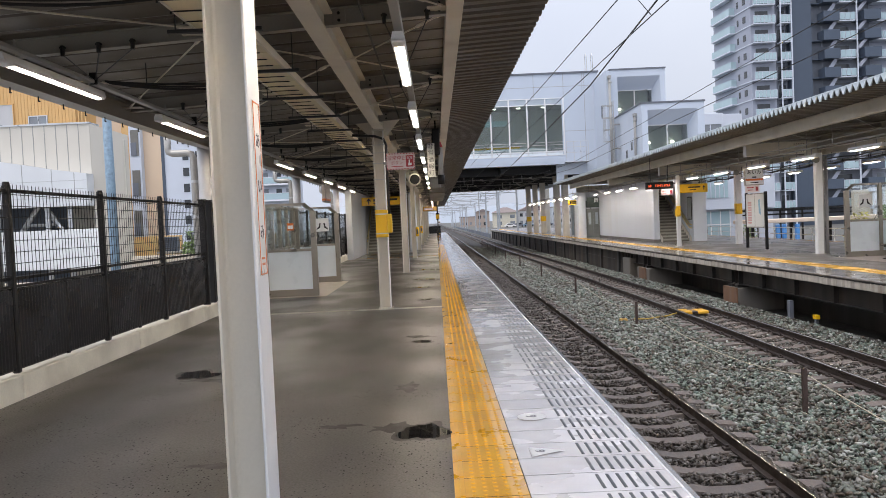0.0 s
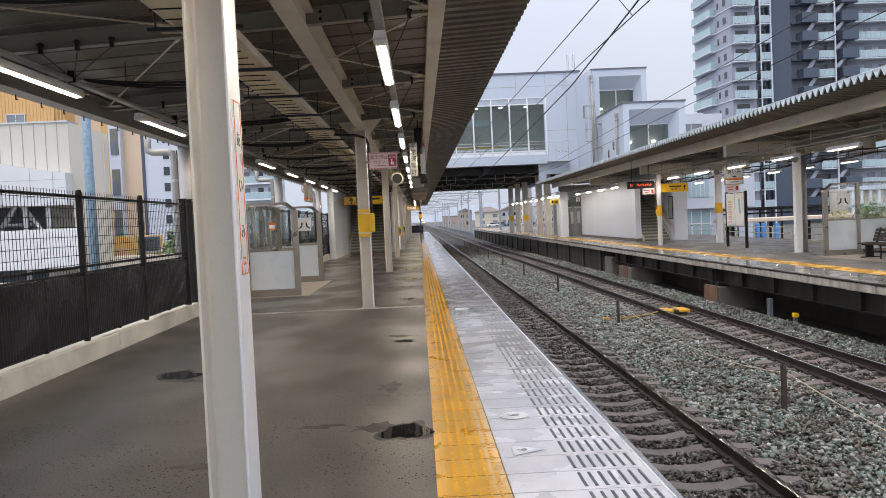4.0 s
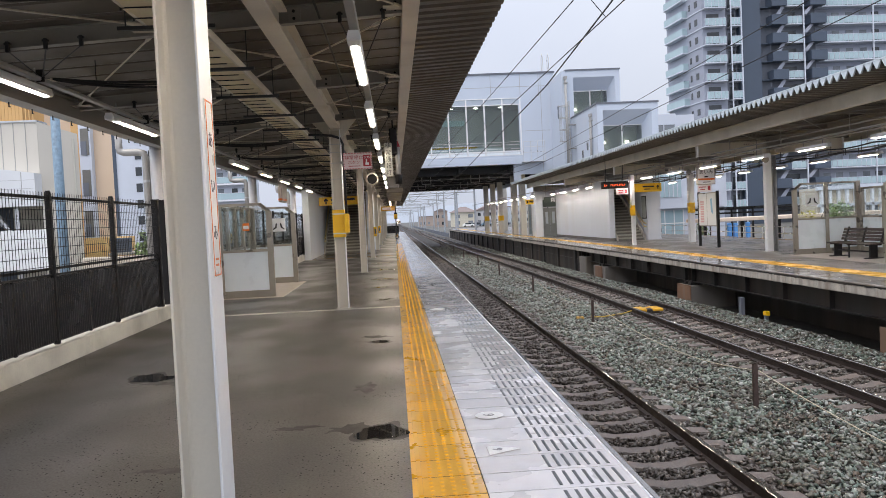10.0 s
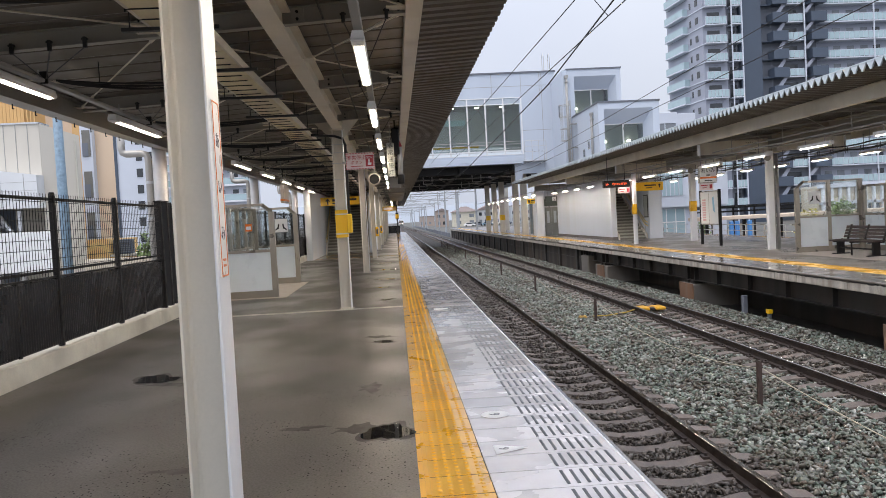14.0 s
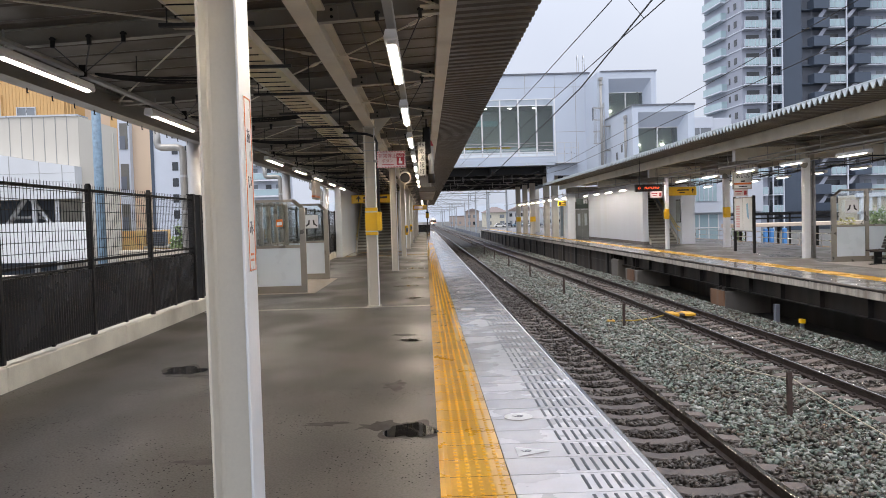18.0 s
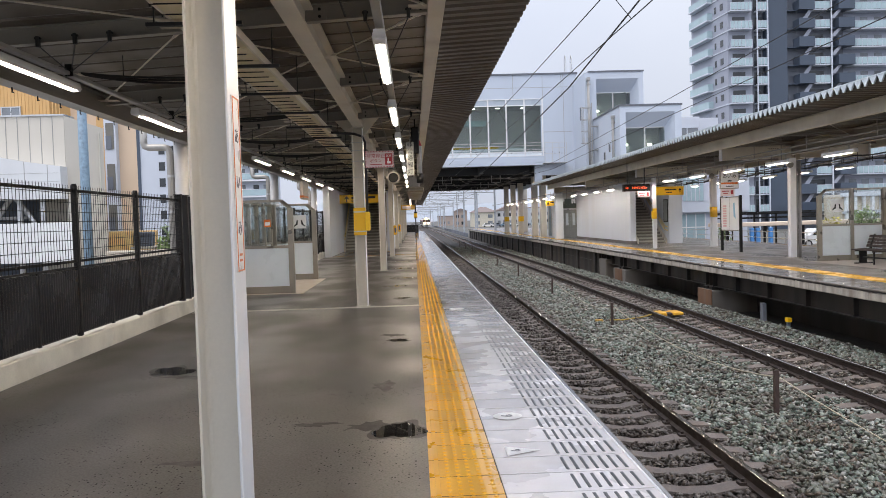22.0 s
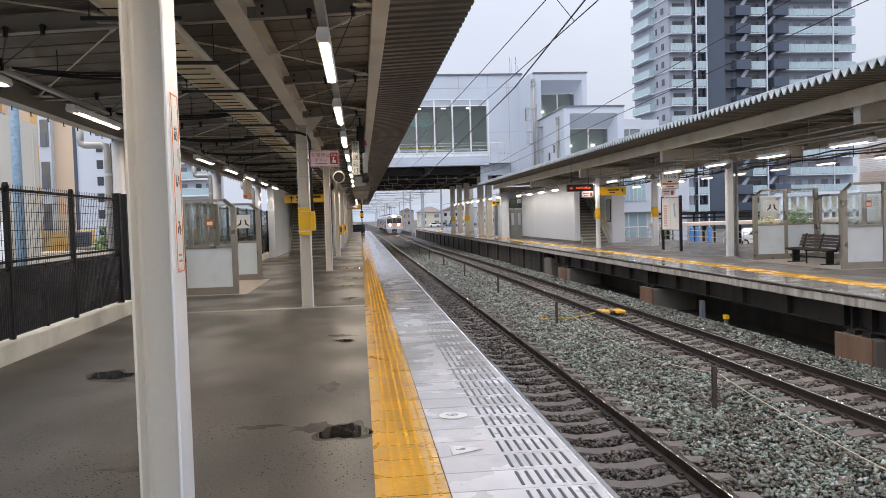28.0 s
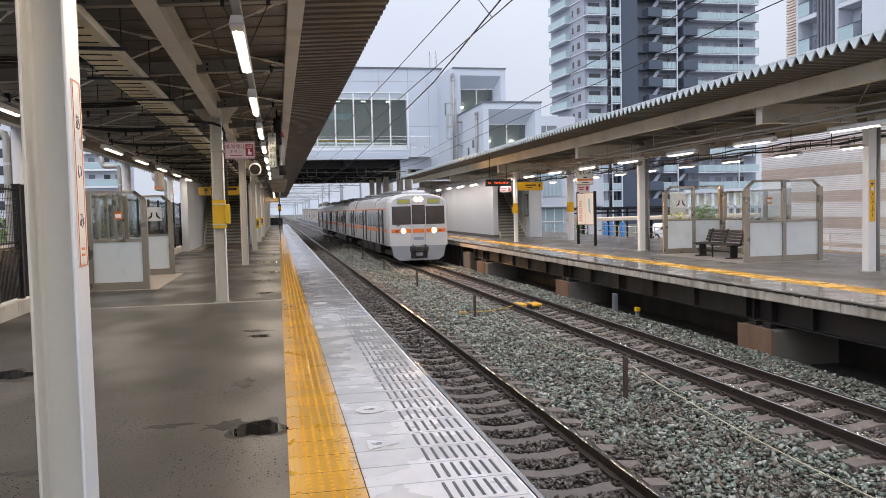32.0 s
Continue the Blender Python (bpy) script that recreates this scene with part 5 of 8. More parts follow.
for j in range(24):
    y = 1.2 + j * 1.74
    b = B()
    b.box(-2.12, -1.35, y, y + 0.05, 3.23, 3.26)
    for x in (-2.06, -1.42):
        b.cyl((x, y + 0.025, 3.25), (x, y + 0.025, roof_z(x)), 0.006, 5)
    part("hanger", b, CABLE, t, "dark crossbar on two hanging rods")
b = B()
for x, z in ((-0.62, 3.62),):
    b.cyl((x, 1.2, z), (x, 60, z), 0.012, 6)
part("long_conduit", b, CABLE, canopy)


# ---- signs on the near platform ----
t = thing("station_sign", "narrow white name sign with orange border on the pillar", "sign")
t.location = (-0.929, 4.13, -0.025)
q = B()
q.box(0, 0.006, -0.075, 0.075, 1.385, 2.30, 0, 0.002)
part("board", q, M("white_board", (0.78, 0.76, 0.73), 0.3, b=0), t)
q = B()
for y0, y1, z0, z1 in ((-0.072, -0.065, 1.39, 2.295), (0.065, 0.072, 1.39, 2.295), (-0.065, 0.065, 1.39, 1.397), (-0.065, 0.065, 2.288, 2.295)):
    q.box(0.006, 0.0085, y0, y1, z0, z1)
part("border", q, ORANGE, t, "orange border line")
SIGNGREY = M("faded_black_lettering", (0.10, 0.10, 0.105), 0.5, v=0.05, b=0)
for ch, z in (("あ", 2.09), ("い", 1.85), ("み", 1.61)):
    lettering("letter", ch, 0.088, upright(0.0075, 0, z, 90), SIGNGREY, t, 0.001)
q = B()
for z in (1.44, 1.47):
    q.box(0.006, 0.0085, -0.03, 0.03, z, z + 0.012)
part("small_print", q, ORANGE, t)

t = thing("emergency_sign", "pink and white emergency stop button sign hung from the pillar", "sign")
t.location = (-0.88, 14.62, 2.61)
q = B()
q.box(0, 0.53, 0, 0.02, 0, 0.31, 0, 0.003)
part("board", q, PINK, t)
q = B()
for i in range(19):
    x = i * 0.0285
    for z in (0.004, 0.288):
        q.prism([(x, z), (x + 0.014, z), (x + 0.022, z + 0.018), (x + 0.008, z + 0.018)], "y", -0.002, 0)
for i in range(9):
    z = 0.02 + i * 0.031
    for x in (0.002, 0.512):
        q.prism([(x, z), (x + 0.016, z + 0.008), (x + 0.016, z + 0.022), (x, z + 0.014)], "y", -0.002, 0)
part("striped_border", q, REDINK, t, "red and white hazard border")
lettering("lettering", "非常停止", 0.088, upright(0.195, -0.003, 0.215), REDINK, t)
lettering("lettering", "ボタン", 0.075, upright(0.195, -0.003, 0.125), REDINK, t)
q = B()
q.box(0.365, 0.505, -0.003, 0, 0.05, 0.262)
part("red_panel", q, REDINK, t)
lettering("lettering", "SOS", 0.062, upright(0.435, -0.005, 0.215), PLATEW, t)
q = B()
q.box(0.415, 0.44, -0.006, -0.003, 0.11, 0.18, 0, 0.002)
q.box(0.405, 0.47, -0.006, -0.003, 0.075, 0.12, 0, 0.002)
part("pictogram", q, PLATEW, t)
q = B()
q.box(0.09, 0.31, -0.002, 0, 0.055, 0.068)
part("small_print", q, REDINK, t)
q = B()
q.box(-0.07, 0.06, 0.02, 0.30, 0.12, 0.16)
part("bracket", q, DULLPIPE, t)

t = thing("emergency_button", "yellow emergency button box and band on the pillar", "button box")
t.location = (-1.035, 14.93, 0)
q = B()
q.box(-0.112, 0.112, -0.135, -0.13, 1.36, 1.88)
q.box(-0.112, -0.106, -0.13, 0.13, 1.36, 1.88)
q.box(0.106, 0.112, -0.13, 0.13, 1.36, 1.88)
part("band", q, YSIGN, t)
q = B()
q.box(0.10, 0.20, -0.22, -0.02, 1.44, 1.80, 0, 0.02)
part("box", q, YSIGN, t)
for z in (1.42, 1.79):
    q = B()
    q.box(-0.12, 0.125, -0.14, -0.135, z, z + 0.022)
    part("clamp", q, ALU, t)
q = B()
q.tube([(0.15, -0.1, 1.80), (0.15, -0.1, 2.6), (0.15, -0.1, 3.1), (0.10, -0.1, 3.22), (-0.05, -0.14, 3.27), (-0.5, -0.2, 3.30)], 0.024, 8)
part("hose", q, CABLE, t, "black ribbed cable hose", smooth=True)
for z in (2.45, 2.75, 2.95, 3.1):
    q = B()
    q.box(-0.12, 0.12, -0.14, -0.13, z, z + 0.012)
    part("strap", q, ALU, t)

t = thing("signal_lamp", "black emergency signal box with a red beacon under the canopy", "signal")
t.location = (0.05, 17.0, 0)
q = B()
q.box(-0.06, 0.10, -0.1, 0.1, 3.05, 3.62, 0, 0.02)
q.box(0.0, 0.03, -0.02, 0.02, 3.6, 3.93)
part("housing", q, BLACK, t)
q = B()
q.cyl((0.10, 0, 2.62), (0.10, 0, 3.22), 0.055, 12)
part("beacon_tube", q, DULLPIPE, t, smooth=True)
q = B()
q.cyl((0.10, 0, 3.22), (0.10, 0, 3.34), 0.062, 12, 0, 0.02)
part("beacon", q, REDINK, t, "red beacon cap", smooth=True)
q = B()
q.cyl((0.10, 0, 2.42), (0.10, 0, 2.62), 0.075, 12)
part("foot", q, BLACK, t, smooth=True)
t = thing("signal_sign", "white upright board lettered for the emergency signal lamp", "sign")
t.location = (-0.13, 16.85, 2.58)
q = B()
q.box(0, 0.16, 0, 0.02, 0, 0.72, 0, 0.004)
part("board", q, M("sign_ivory", (0.50, 0.49, 0.44), 0.4, b=0), t)
for i, ch in enumerate("非常通報灯"):
    lettering("letter", ch, 0.125, upright(0.08, -0.003, 0.65 - i * 0.143), BLACKINK, t)
q = B()
q.cyl((0.08, 0.01, 0.72), (0.08, 0.01, 1.32), 0.008, 5)
part("hanger", q, DULLPIPE, t)

for x, y, z in ((-0.50, 20.0, 2.72),):
    t = thing("loudspeaker", "round pale platform loudspeaker hung under the canopy", "loudspeaker", "loudspeakers")
    t.location = (x, y, z)
    q = B()
    q.cyl((0, 0, 0), (0, 0.22, 0.05), 0.16, 18, 0, 0.10)
    part("horn", q, CREAM_BEAM, t, smooth=True)
    q = B()
    q.cyl((0, -0.0195, -0.0045), (0, -0.005, -0.0012), 0.125, 18)
    part("grille", q, M("speaker_mesh", (0.03, 0.029, 0.027), 0.9, b=0.1, spec=0.1) if "speaker_mesh" not in bpy.data.materials else bpy.data.materials["speaker_mesh"], t)
    q = B()
    q.cyl((0, 0.1, 0.1), (0, 0.1, roof_z(x) - z), 0.012, 6)
    part("hanger", q, DULLPIPE, t)

# Yellow hanging signs
t = thing("exit_sign", "yellow hanging exit sign with a black arrow", "sign")
t.location = (-3.62, 38.4, 2.55)
q = B()
q.box(0, 1.92, 0, 0.08, 0, 0.41, 0, 0.01)
part("board", q, YSIGN, t)
q = B()
q.prism([(0.32, 0.06), (0.38, 0.06), (0.38, 0.24), (0.45, 0.18), (0.45, 0.26), (0.35, 0.36), (0.25, 0.26), (0.25, 0.18), (0.32, 0.24)], "y", -0.004, 0)
part("arrow", q, BLACKINK, t)
for bx0, bx1, bz0, bz1 in ((0.58, 0.82, 0.2, 0.32), (0.58, 0.9, 0.08, 0.14), (1.2, 1.75, 0.22, 0.32)):
    q = B()
    q.box(bx0, bx1, -0.003, 0, bz0, bz1)
    part("lettering_bar", q, BLACKINK, t)
for x in (0.3, 1.6):
    q = B()
    q.cyl((x, 0.04, 0.4), (x, 0.04, 1.06), 0.015, 6)
    part("hanger", q, DULLPIPE, t)
t = thing("platform_number_sign", "yellow platform number eight sign on the round column", "sign")
t.location = (-4.62, 8.55, 0.05)
q = B()
q.box(-0.40, 0.03, -0.40, -0.37, 2.86, 3.16, 0, 0.004)
part("board", q, YSIGN, t)
lettering("figure", "8", 0.2, upright(-0.18, -0.403, 3.03), BLACKINK, t)
q = B()
q.box(-0.36, -0.02, -0.403, -0.40, 2.885, 2.91)
part("small_print", q, BLACKINK, t)
q = B()
q.box(-0.3, -0.1, -0.37, -0.2, 2.95, 3.05)
part("bracket", q, DULLPIPE, t)
t = thing("bridge_column", "broad round dark concrete column behind the fence", "column")
t.location = (-5.16, 8.75, -1.5)
q = B()
q.cyl((-0.05, 0, 0), (-0.05, 0, 5.1), 0.31, 28)
part("shaft", q, M("dark_column_paint", (0.034, 0.031, 0.027), 0.35, v=0.3, s=3, b=0.05, streak=1), t, smooth=True)
q = B()
q.cyl((-0.05, 0, 0), (-0.05, 0, 0.15), 0.4, 28)
part("base", q, CONC_DARK, t)


def downpipe(y):
    t = thing("downpipe", "grey rainwater pipe with an elbow beside the fence column", "pipe", "rainwater pipes")
    t.location = (-4.78, y, 0)
    q = B()
    q.tube([(-0.5, 0, 3.62), (-0.5, 0, 3.30), (-0.48, 0, 3.23), (-0.41, 0, 3.20), (-0.12, 0, 3.20), (-0.03, 0, 3.17), (0, 0, 3.08), (0, 0, -1.5)], 0.07, 12)
    part("pipe", q, M("galvanised_pipe", (0.38, 0.365, 0.34), 0.35, m=0.3, v=0.15, b=0.03) if "galvanised_pipe" not in bpy.data.materials else bpy.data.materials["galvanised_pipe"], t, smooth=True)
    for z in (0.9, 1.9, 2.6):
        q = B()
        q.cyl((0, 0, z), (0, 0, z + 0.05), 0.08, 12)
        part("clamp", q, ALU, t)


downpipe(15.64)
downpipe(26.0)
downpipe(36.2)
# small roofed name board further along the near platform
t = thing("name_board", "small hanging station name board under the canopy", "sign")
t.location = (-3.35, 23.2, 2.34)
q = B()
q.box(0, 0.10, 0, 1.15, 0, 0.56, 0, 0.01)
part("case", q, BRONZE, t)
q = B()
q.box(0.10, 0.104, 0.05, 1.10, 0.04, 0.52)
q.box(0.01, 0.09, -0.004, 0.0, 0.04, 0.52)
part("face", q, M("board_beige", (0.52, 0.44, 0.38), 0.4, b=0), t)
q = B()
q.box(-0.006, 0.107, -0.006, 1.10, 0.05, 0.11)
part("stripe", q, ORANGE, t)
q = B()
q.cyl((0.04, 0.1, 0.5), (0.04, 0.1, 1.2), 0.01, 5)
part("hanger", q, DULLPIPE, t)
q = B()
q.cyl((0.04, 1.05, 0.5), (0.04, 1.05, 1.26), 0.01, 5)
part("hanger", q, DULLPIPE, t)


def screen(parent, p0, p1, panes, cut0=False, cut1=False, top=2.19, ends=0.13):
    """An upright glazed screen between two points on the floor: posts, plinth, frosted panels below, glass above; its upper corners may be cut."""
    p0, p1 = Vector((*p0, 0)), Vector((*p1, 0))
    d = (p1 - p0).normalized()
    n = Vector((-d.y, d.x, 0))
    length = (p1 - p0).length

    def slab(u0, u1, z0, z1, th):
        q = B()
        c = [p0 + d * u0 - n * th, p0 + d * u1 - n * th, p0 + d * u1 + n * th, p0 + d * u0 + n * th]
        q.prism([(v.x, v.y) for v in c], "z", z0, z1)
        return q

    step = (length - ends) / panes
    for k in range(panes + 1):
        w = ends if k in (0, panes) else 0.10
        c = ends / 2 + k * step
        low = (k == 0 and cut0) or (k == panes and cut1)
        part("post", slab(c - w / 2, c + w / 2, 0.0, top - 0.20 if low else top, 0.05), BRONZE, parent)
    for k in range(panes):
        a = ends / 2 + k * step + (ends / 2 if k == 0 else 0.05)
        b = ends / 2 + (k + 1) * step - (ends / 2 if k == panes - 1 else 0.05)
        part("plinth", slab(a, b, 0.0, 0.17, 0.03), BRONZE, parent)
        part("lower_panel", slab(a, b, 0.17, 1.06, 0.012), FROST, parent, "frosted pale lower panel")
        part("rail", slab(a, b, 1.06, 1.12, 0.035), BRONZE, parent)
        part("pane", slab(a, b, 1.12, top - 0.06, 0.005), TINT, parent, "clear glass pane").visible_shadow = False
    u0, u1 = 0.0, length
    if cut0:
        q = B()
        q.tube([p0 + d * 0.05 + Vector((0, 0, top - 0.22)), p0 + d * 0.27 + Vector((0, 0, top - 0.03))], 0.045, 4)
        part("corner_piece", q, BRONZE, parent)
        u0 = 0.25
    if cut1:
        q = B()
        q.tube([p1 - d * 0.05 + Vector((0, 0, top - 0.22)), p1 - d * 0.27 + Vector((0, 0, top - 0.03))], 0.045, 4)
        part("corner_piece", q, BRONZE, parent)
        u1 = length - 0.25
    part("top_rail", slab(u0, u1, top - 0.06, top, 0.035), BRONZE, parent)


def shelter_marks(t, xp, yp, xs, ys):
    """A seat pictogram on one screen, a small warning sticker on the other."""
    q = B()
    q.box(xp - 0.19, xp + 0.19, yp - 0.03, yp - 0.02, 1.48, 1.86, 0, 0.003)
    part("pictogram_plate", q, PLATEW, t)
    q = B()
    for e in (-1, 1):
        x = xp + e * 0.06
        q.prism([(x, 1.58), (x + e * 0.04, 1.58), (x + e * 0.02, 1.72), (x - e * 0.02, 1.72)], "y", yp - 0.036, yp - 0.031)
        q.prism([(x + e * 0.02, 1.58), (x + e * 0.10, 1.53), (x + e * 0.10, 1.56), (x + e * 0.03, 1.63)], "y", yp - 0.036, yp - 0.031)
    part("pictogram", q, BLACKINK, t)
    q = B()
    q.box(xs - 0.075, xs + 0.075, ys - 0.012, ys - 0.006, 1.56, 1.73)
    st_ = part("sticker", q, ORANGE, t, "small orange sticker")
    q = B()
    q.box(xs - 0.06, xs + 0.06, ys - 0.015, ys - 0.012, 1.595, 1.675)
    part("sticker_print", q, PLATEW, st_)


t = thing("wind_shelter", "glass and frosted wind shelter in steel frames by the fence", "windbreak", "platform wind shelters")
screen(t, (-2.82, 18.3), (-4.1, 18.3), 1, True, False)
screen(t, (-2.82, 22.6), (-4.1, 22.6), 1, True, False)
screen(t, (-4.1, 18.45), (-4.1, 22.45), 4)
shelter_marks(t, -3.3, 22.6, -3.42, 18.3)
t = thing("wind_shelter", "glass and frosted wind shelter in steel frames round a bench", "windbreak", "platform wind shelters")
screen(t, (12.09, 18.55), (14.41, 18.55), 2, True, True)
screen(t, (12.19, 23.2), (14.32, 23.2), 2, True, False)
screen(t, (14.27, 19.7), (14.27, 23.05), 3, False, False, 1.98, 0.10)
shelter_marks(t, 12.80, 23.2, 12.82, 18.55)
b = B()
b.box(-4.2, -2.62, 18.05, 22.75, 0.0, 0.008, 0, 0.003)
setting("shelter_floor", b, M("beige_tile", (0.46, 0.39, 0.32), 0.45, v=0.1, s=4, b=0.1), "beige tiled floor of the wind shelter", "floor")
b = B()
b.box(11.95, 14.55, 18.3, 23.45, 0.0, 0.008, 0, 0.003)
setting("shelter_floor", b, M("pale_tile", (0.44, 0.39, 0.35), 0.45, v=0.1, s=4, b=0.1), "pale tiled floor of the far wind shelter", "floor")


def bench(x, y0, y1):
    t = thing("bench", "dark brown slatted platform bench with a low backrest", "bench")
    t.location = (x, y0, 0)
    w = y1 - y0
    for i in range(5):
        q = B()
        q.box(i * 0.088, i * 0.088 + 0.078, 0, w, 0.385 + 0.004 * i, 0.42 + 0.004 * i, 0, 0.012)
        part("seat_slat", q, BENCHW, t)
    for i in range(4):
        q = B()
        z, dx = 0.47 + i * 0.088, 0.455 + i * 0.03
        q.prism([(dx, z), (dx + 0.028, z - 0.008), (dx + 0.052, z + 0.066), (dx + 0.024, z + 0.074)], "y", 0, w)
        part("back_slat", q, BENCHW, t)
    for y in (0.22, w - 0.22):
        q = B()
        q.box(0.12, 0.34, y - 0.03, y + 0.03, 0.03, 0.385, 0, 0.01)
        q.box(-0.02, 0.50, y - 0.05, y + 0.05, 0, 0.035, 0, 0.012)
        part("pedestal", q, BLACK, t)
    for y in (0.22, w / 2, w - 0.22):
        q = B()
        q.prism([(0.40, 0.36), (0.46, 0.36), (0.60, 0.84), (0.565, 0.84)], "y", y - 0.02, y + 0.02)
        q.box(0.0, 0.44, y - 0.02, y + 0.02, 0.352, 0.384, 0, 0.006)
        part("back_support", q, BLACK, t)
    q = B()
    q.box(0.04, 0.07, w / 2 - 0.03, w / 2 + 0.03, 0.0, 0.38, 0, 0.01)
    q.box(0.20, 0.23, 0.22, w - 0.22, 0.17, 0.21, 0, 0.008)
    part("stretcher", q, BLACK, t)
    return t


bench(12.50, 19.85, 21.95)

# ---- stairs ----
HANDRAIL = M("rail_yellow", (0.84, 0.68, 0.32), 0.35, b=0)


def staircase(x0, x1, y0, rise, run, n, railed, lab):
    t = thing("staircase", lab, "staircase", "station staircases", "structure")
    for i in range(n):
        q = B()
        q.box(x0, x1, y0 + i * run, y0 + i * run + run + 0.03, i * rise + rise - 0.075, (i + 1) * rise, 0, 0.006)
        part("tread", q, STAIR, t)
        q = B()
        q.box(x0, x1, y0 + i * run + 0.02, y0 + i * run + 0.05, i * rise, (i + 1) * rise - 0.076)
        part("riser", q, RISER, t)
    top = n * rise
    for x in (x0, x1):
        q = B()
        q.prism([(y0 - 0.1, 0.0), (y0 + n * run, top - 0.2), (y0 + n * run, top + 0.15), (y0 - 0.1, 0.22)], "x", x - 0.03, x + 0.03)
        part("stringer", q, CREAM, t)
    for x in railed:
        for dz in (0.70, 0.88):
            q = B()
            q.tube([(x, y0 - 0.4, dz), (x, y0, dz + 0.05), (x, y0 + n * run, top + dz)], 0.032, 8)
            part("handrail", q, HANDRAIL, t, "pale yellow handrail", smooth=True)
        for k in range(0, n, 4):
            q = B()
            q.cyl((x, y0 + k * run, k * rise), (x, y0 + k * run, k * rise + 0.9), 0.016, 6)
            part("baluster", q, ALU, t)
    return t


staircase(-3.9, -1.55, 43.3, 0.165, 0.30, 20, (-3.84, -1.61), "stairs with dark risers up from the near platform")
staircase(11.9, 13.42, 41.2, 0.165, 0.30, 19, (13.36,), "stairs with dark risers up from the far platform")
b = B()
b.box(-4.25, -3.95, 36.8, 58, 0, 3.3, 0, 0.01)
setting("stair_wall_near", b, WHITE_WALL, "white panelled wall beside the near stairs", "wall")
b = B()
b.box(-1.5, -1.22, 43.0, 60, 0, 3.34, 0, 0.01)
b.box(-1.5, -1.2, 43.0, 60, 0, 0.18)
setting("stair_wall_inner", b, WHITE_WALL, "white panelled wall between stairs and platform", "wall")
b = B()
b.box(11.55, 11.85, 41.3, 55.1, 0.16, 3.3, 0, 0.01)
setting("stair_wall_far", b, WHITE_WALL, "white panelled side wall of the far stairs", "wall")
b = B()
b.box(11.53, 11.87, 41.28, 55.1, 0, 0.16)
setting("stair_wall_plinth", b, CONC_DARK, "brown plinth under the far stair wall", "baseboard")
b = B()
b.box(13.47, 14.18, 40.8, 55, 0, 3.3, 0, 0.01)
setting("stair_pier_far", b, WHITE_WALL, "white wall on the other side of the far stairs", "wall")
t = thing("poster_frame", "dark framed poster on the white stair wall", "poster")
t.location = (13.44, 40.95, 1.13)
q = B()
q.box(0, 0.03, 0, 0.7, 0, 1.22, 0, 0.01)
part("frame", q, BLACK, t)
q = B()
q.box(-0.004, 0, 0.05, 0.65, 0.05, 1.17)
part("sheet", q, M("poster_grey", (0.35, 0.38, 0.37), 0.4, v=0.2, b=0), t)
for y, x0, x1, z0, z1 in ((55.7, 10.74, 11.7, 0.0, 2.1),):
    t = thing("service_door", "grey double service door with narrow windows", "door")
    t.location = (x0, y, 0)
    q = B()
    q.box(-0.06, 1.02, 0, 0.1, 0, 2.15, 0, 0.01)
    part("frame", q, ALU, t)
    for s in (0, 1):
        q = B()
        q.box(s * 0.49, s * 0.49 + 0.48, -0.03, 0.0, 0.02, 2.07, 0, 0.008)
        leaf = part("leaf", q, M("grey_door", (0.27, 0.28, 0.26), 0.45, b=0.02), t)
        q = B()
        q.box(s * 0.49 + 0.14, s * 0.49 + 0.33, -0.036, -0.03, 0.95, 1.80)
        part("pane", q, M("door_pane", (0.6, 0.66, 0.68), 0.15, b=0), leaf)
b = B()
b.box(10.66, 12.0, 55.81, 60, 0, 3.3, 0, 0.01)
b.box(10.10, 10.65, 55.3, 55.9, 0, 3.3, 0, 0.02)
setting("stair_end_wall", b, WHITE_WALL, "white wall and pier beside the service door", "wall")
t = thing("door_panel", "dark green panel over the service door", "panel")
t.location = (10.68, 55.72, 2.16)
q = B()
q.box(0, 1.05, 0, 0.08, 0, 0.50, 0, 0.01)
part("panel", q, M("dark_green_panel", (0.10, 0.125, 0.11), 0.4, v=0.1, b=0), t)
t = thing("platform_number_sign", "small dark green hanging platform number sign", "sign")
t.location = (10.62, 54.6, 2.44)
q = B()
q.box(0, 0.82, 0, 0.08, 0, 0.40, 0, 0.01)
part("board", q, bpy.data.materials["dark_green_panel"], t)
q = B()
q.box(0.48, 0.76, -0.006, 0, 0.05, 0.35)
part("plate", q, PLATEW, t)
lettering("numeral", "2", 0.26, upright(0.62, -0.012, 0.12), BLACKINK, t)
for x in (0.15, 0.67):
    q = B()
    q.cyl((x, 0.04, 0.40), (x, 0.04, 1.46), 0.015, 6)
    part("hanger", q, DULLPIPE, t)
t = thing("exit_sign", "yellow hanging sign beside the lift frame of the far platform", "sign")
t.location = (9.80, 57.5, 2.42)
q = B()
q.box(0, 0.72, 0, 0.1, 0, 0.36, 0, 0.01)
part("board", q, YSIGN, t)
for a, c, z0, z1 in ((0.08, 0.2, 0.08, 0.28), (0.28, 0.62, 0.19, 0.26), (0.28, 0.55, 0.09, 0.13)):
    q = B()
    q.box(a, c, -0.005, 0, z0, z1)
    part("lettering_bar", q, BLACKINK, t)
q = B()
q.cyl((0.36, 0.05, 0.36), (0.36, 0.05, 1.0), 0.015, 6)
part("hanger", q, DULLPIPE, t)
t = thing("glazed_screen", "grey framed glass screen on the far platform", "screen")
t.location = (10.42, 60.2, 0)
for x in (0.0, 0.24, 0.48):
    q = B()
    q.box(x - 0.03, x + 0.03, -0.03, 0.03, 0, 2.75, 0, 0.008)
    part("post", q, DULLPIPE, t)
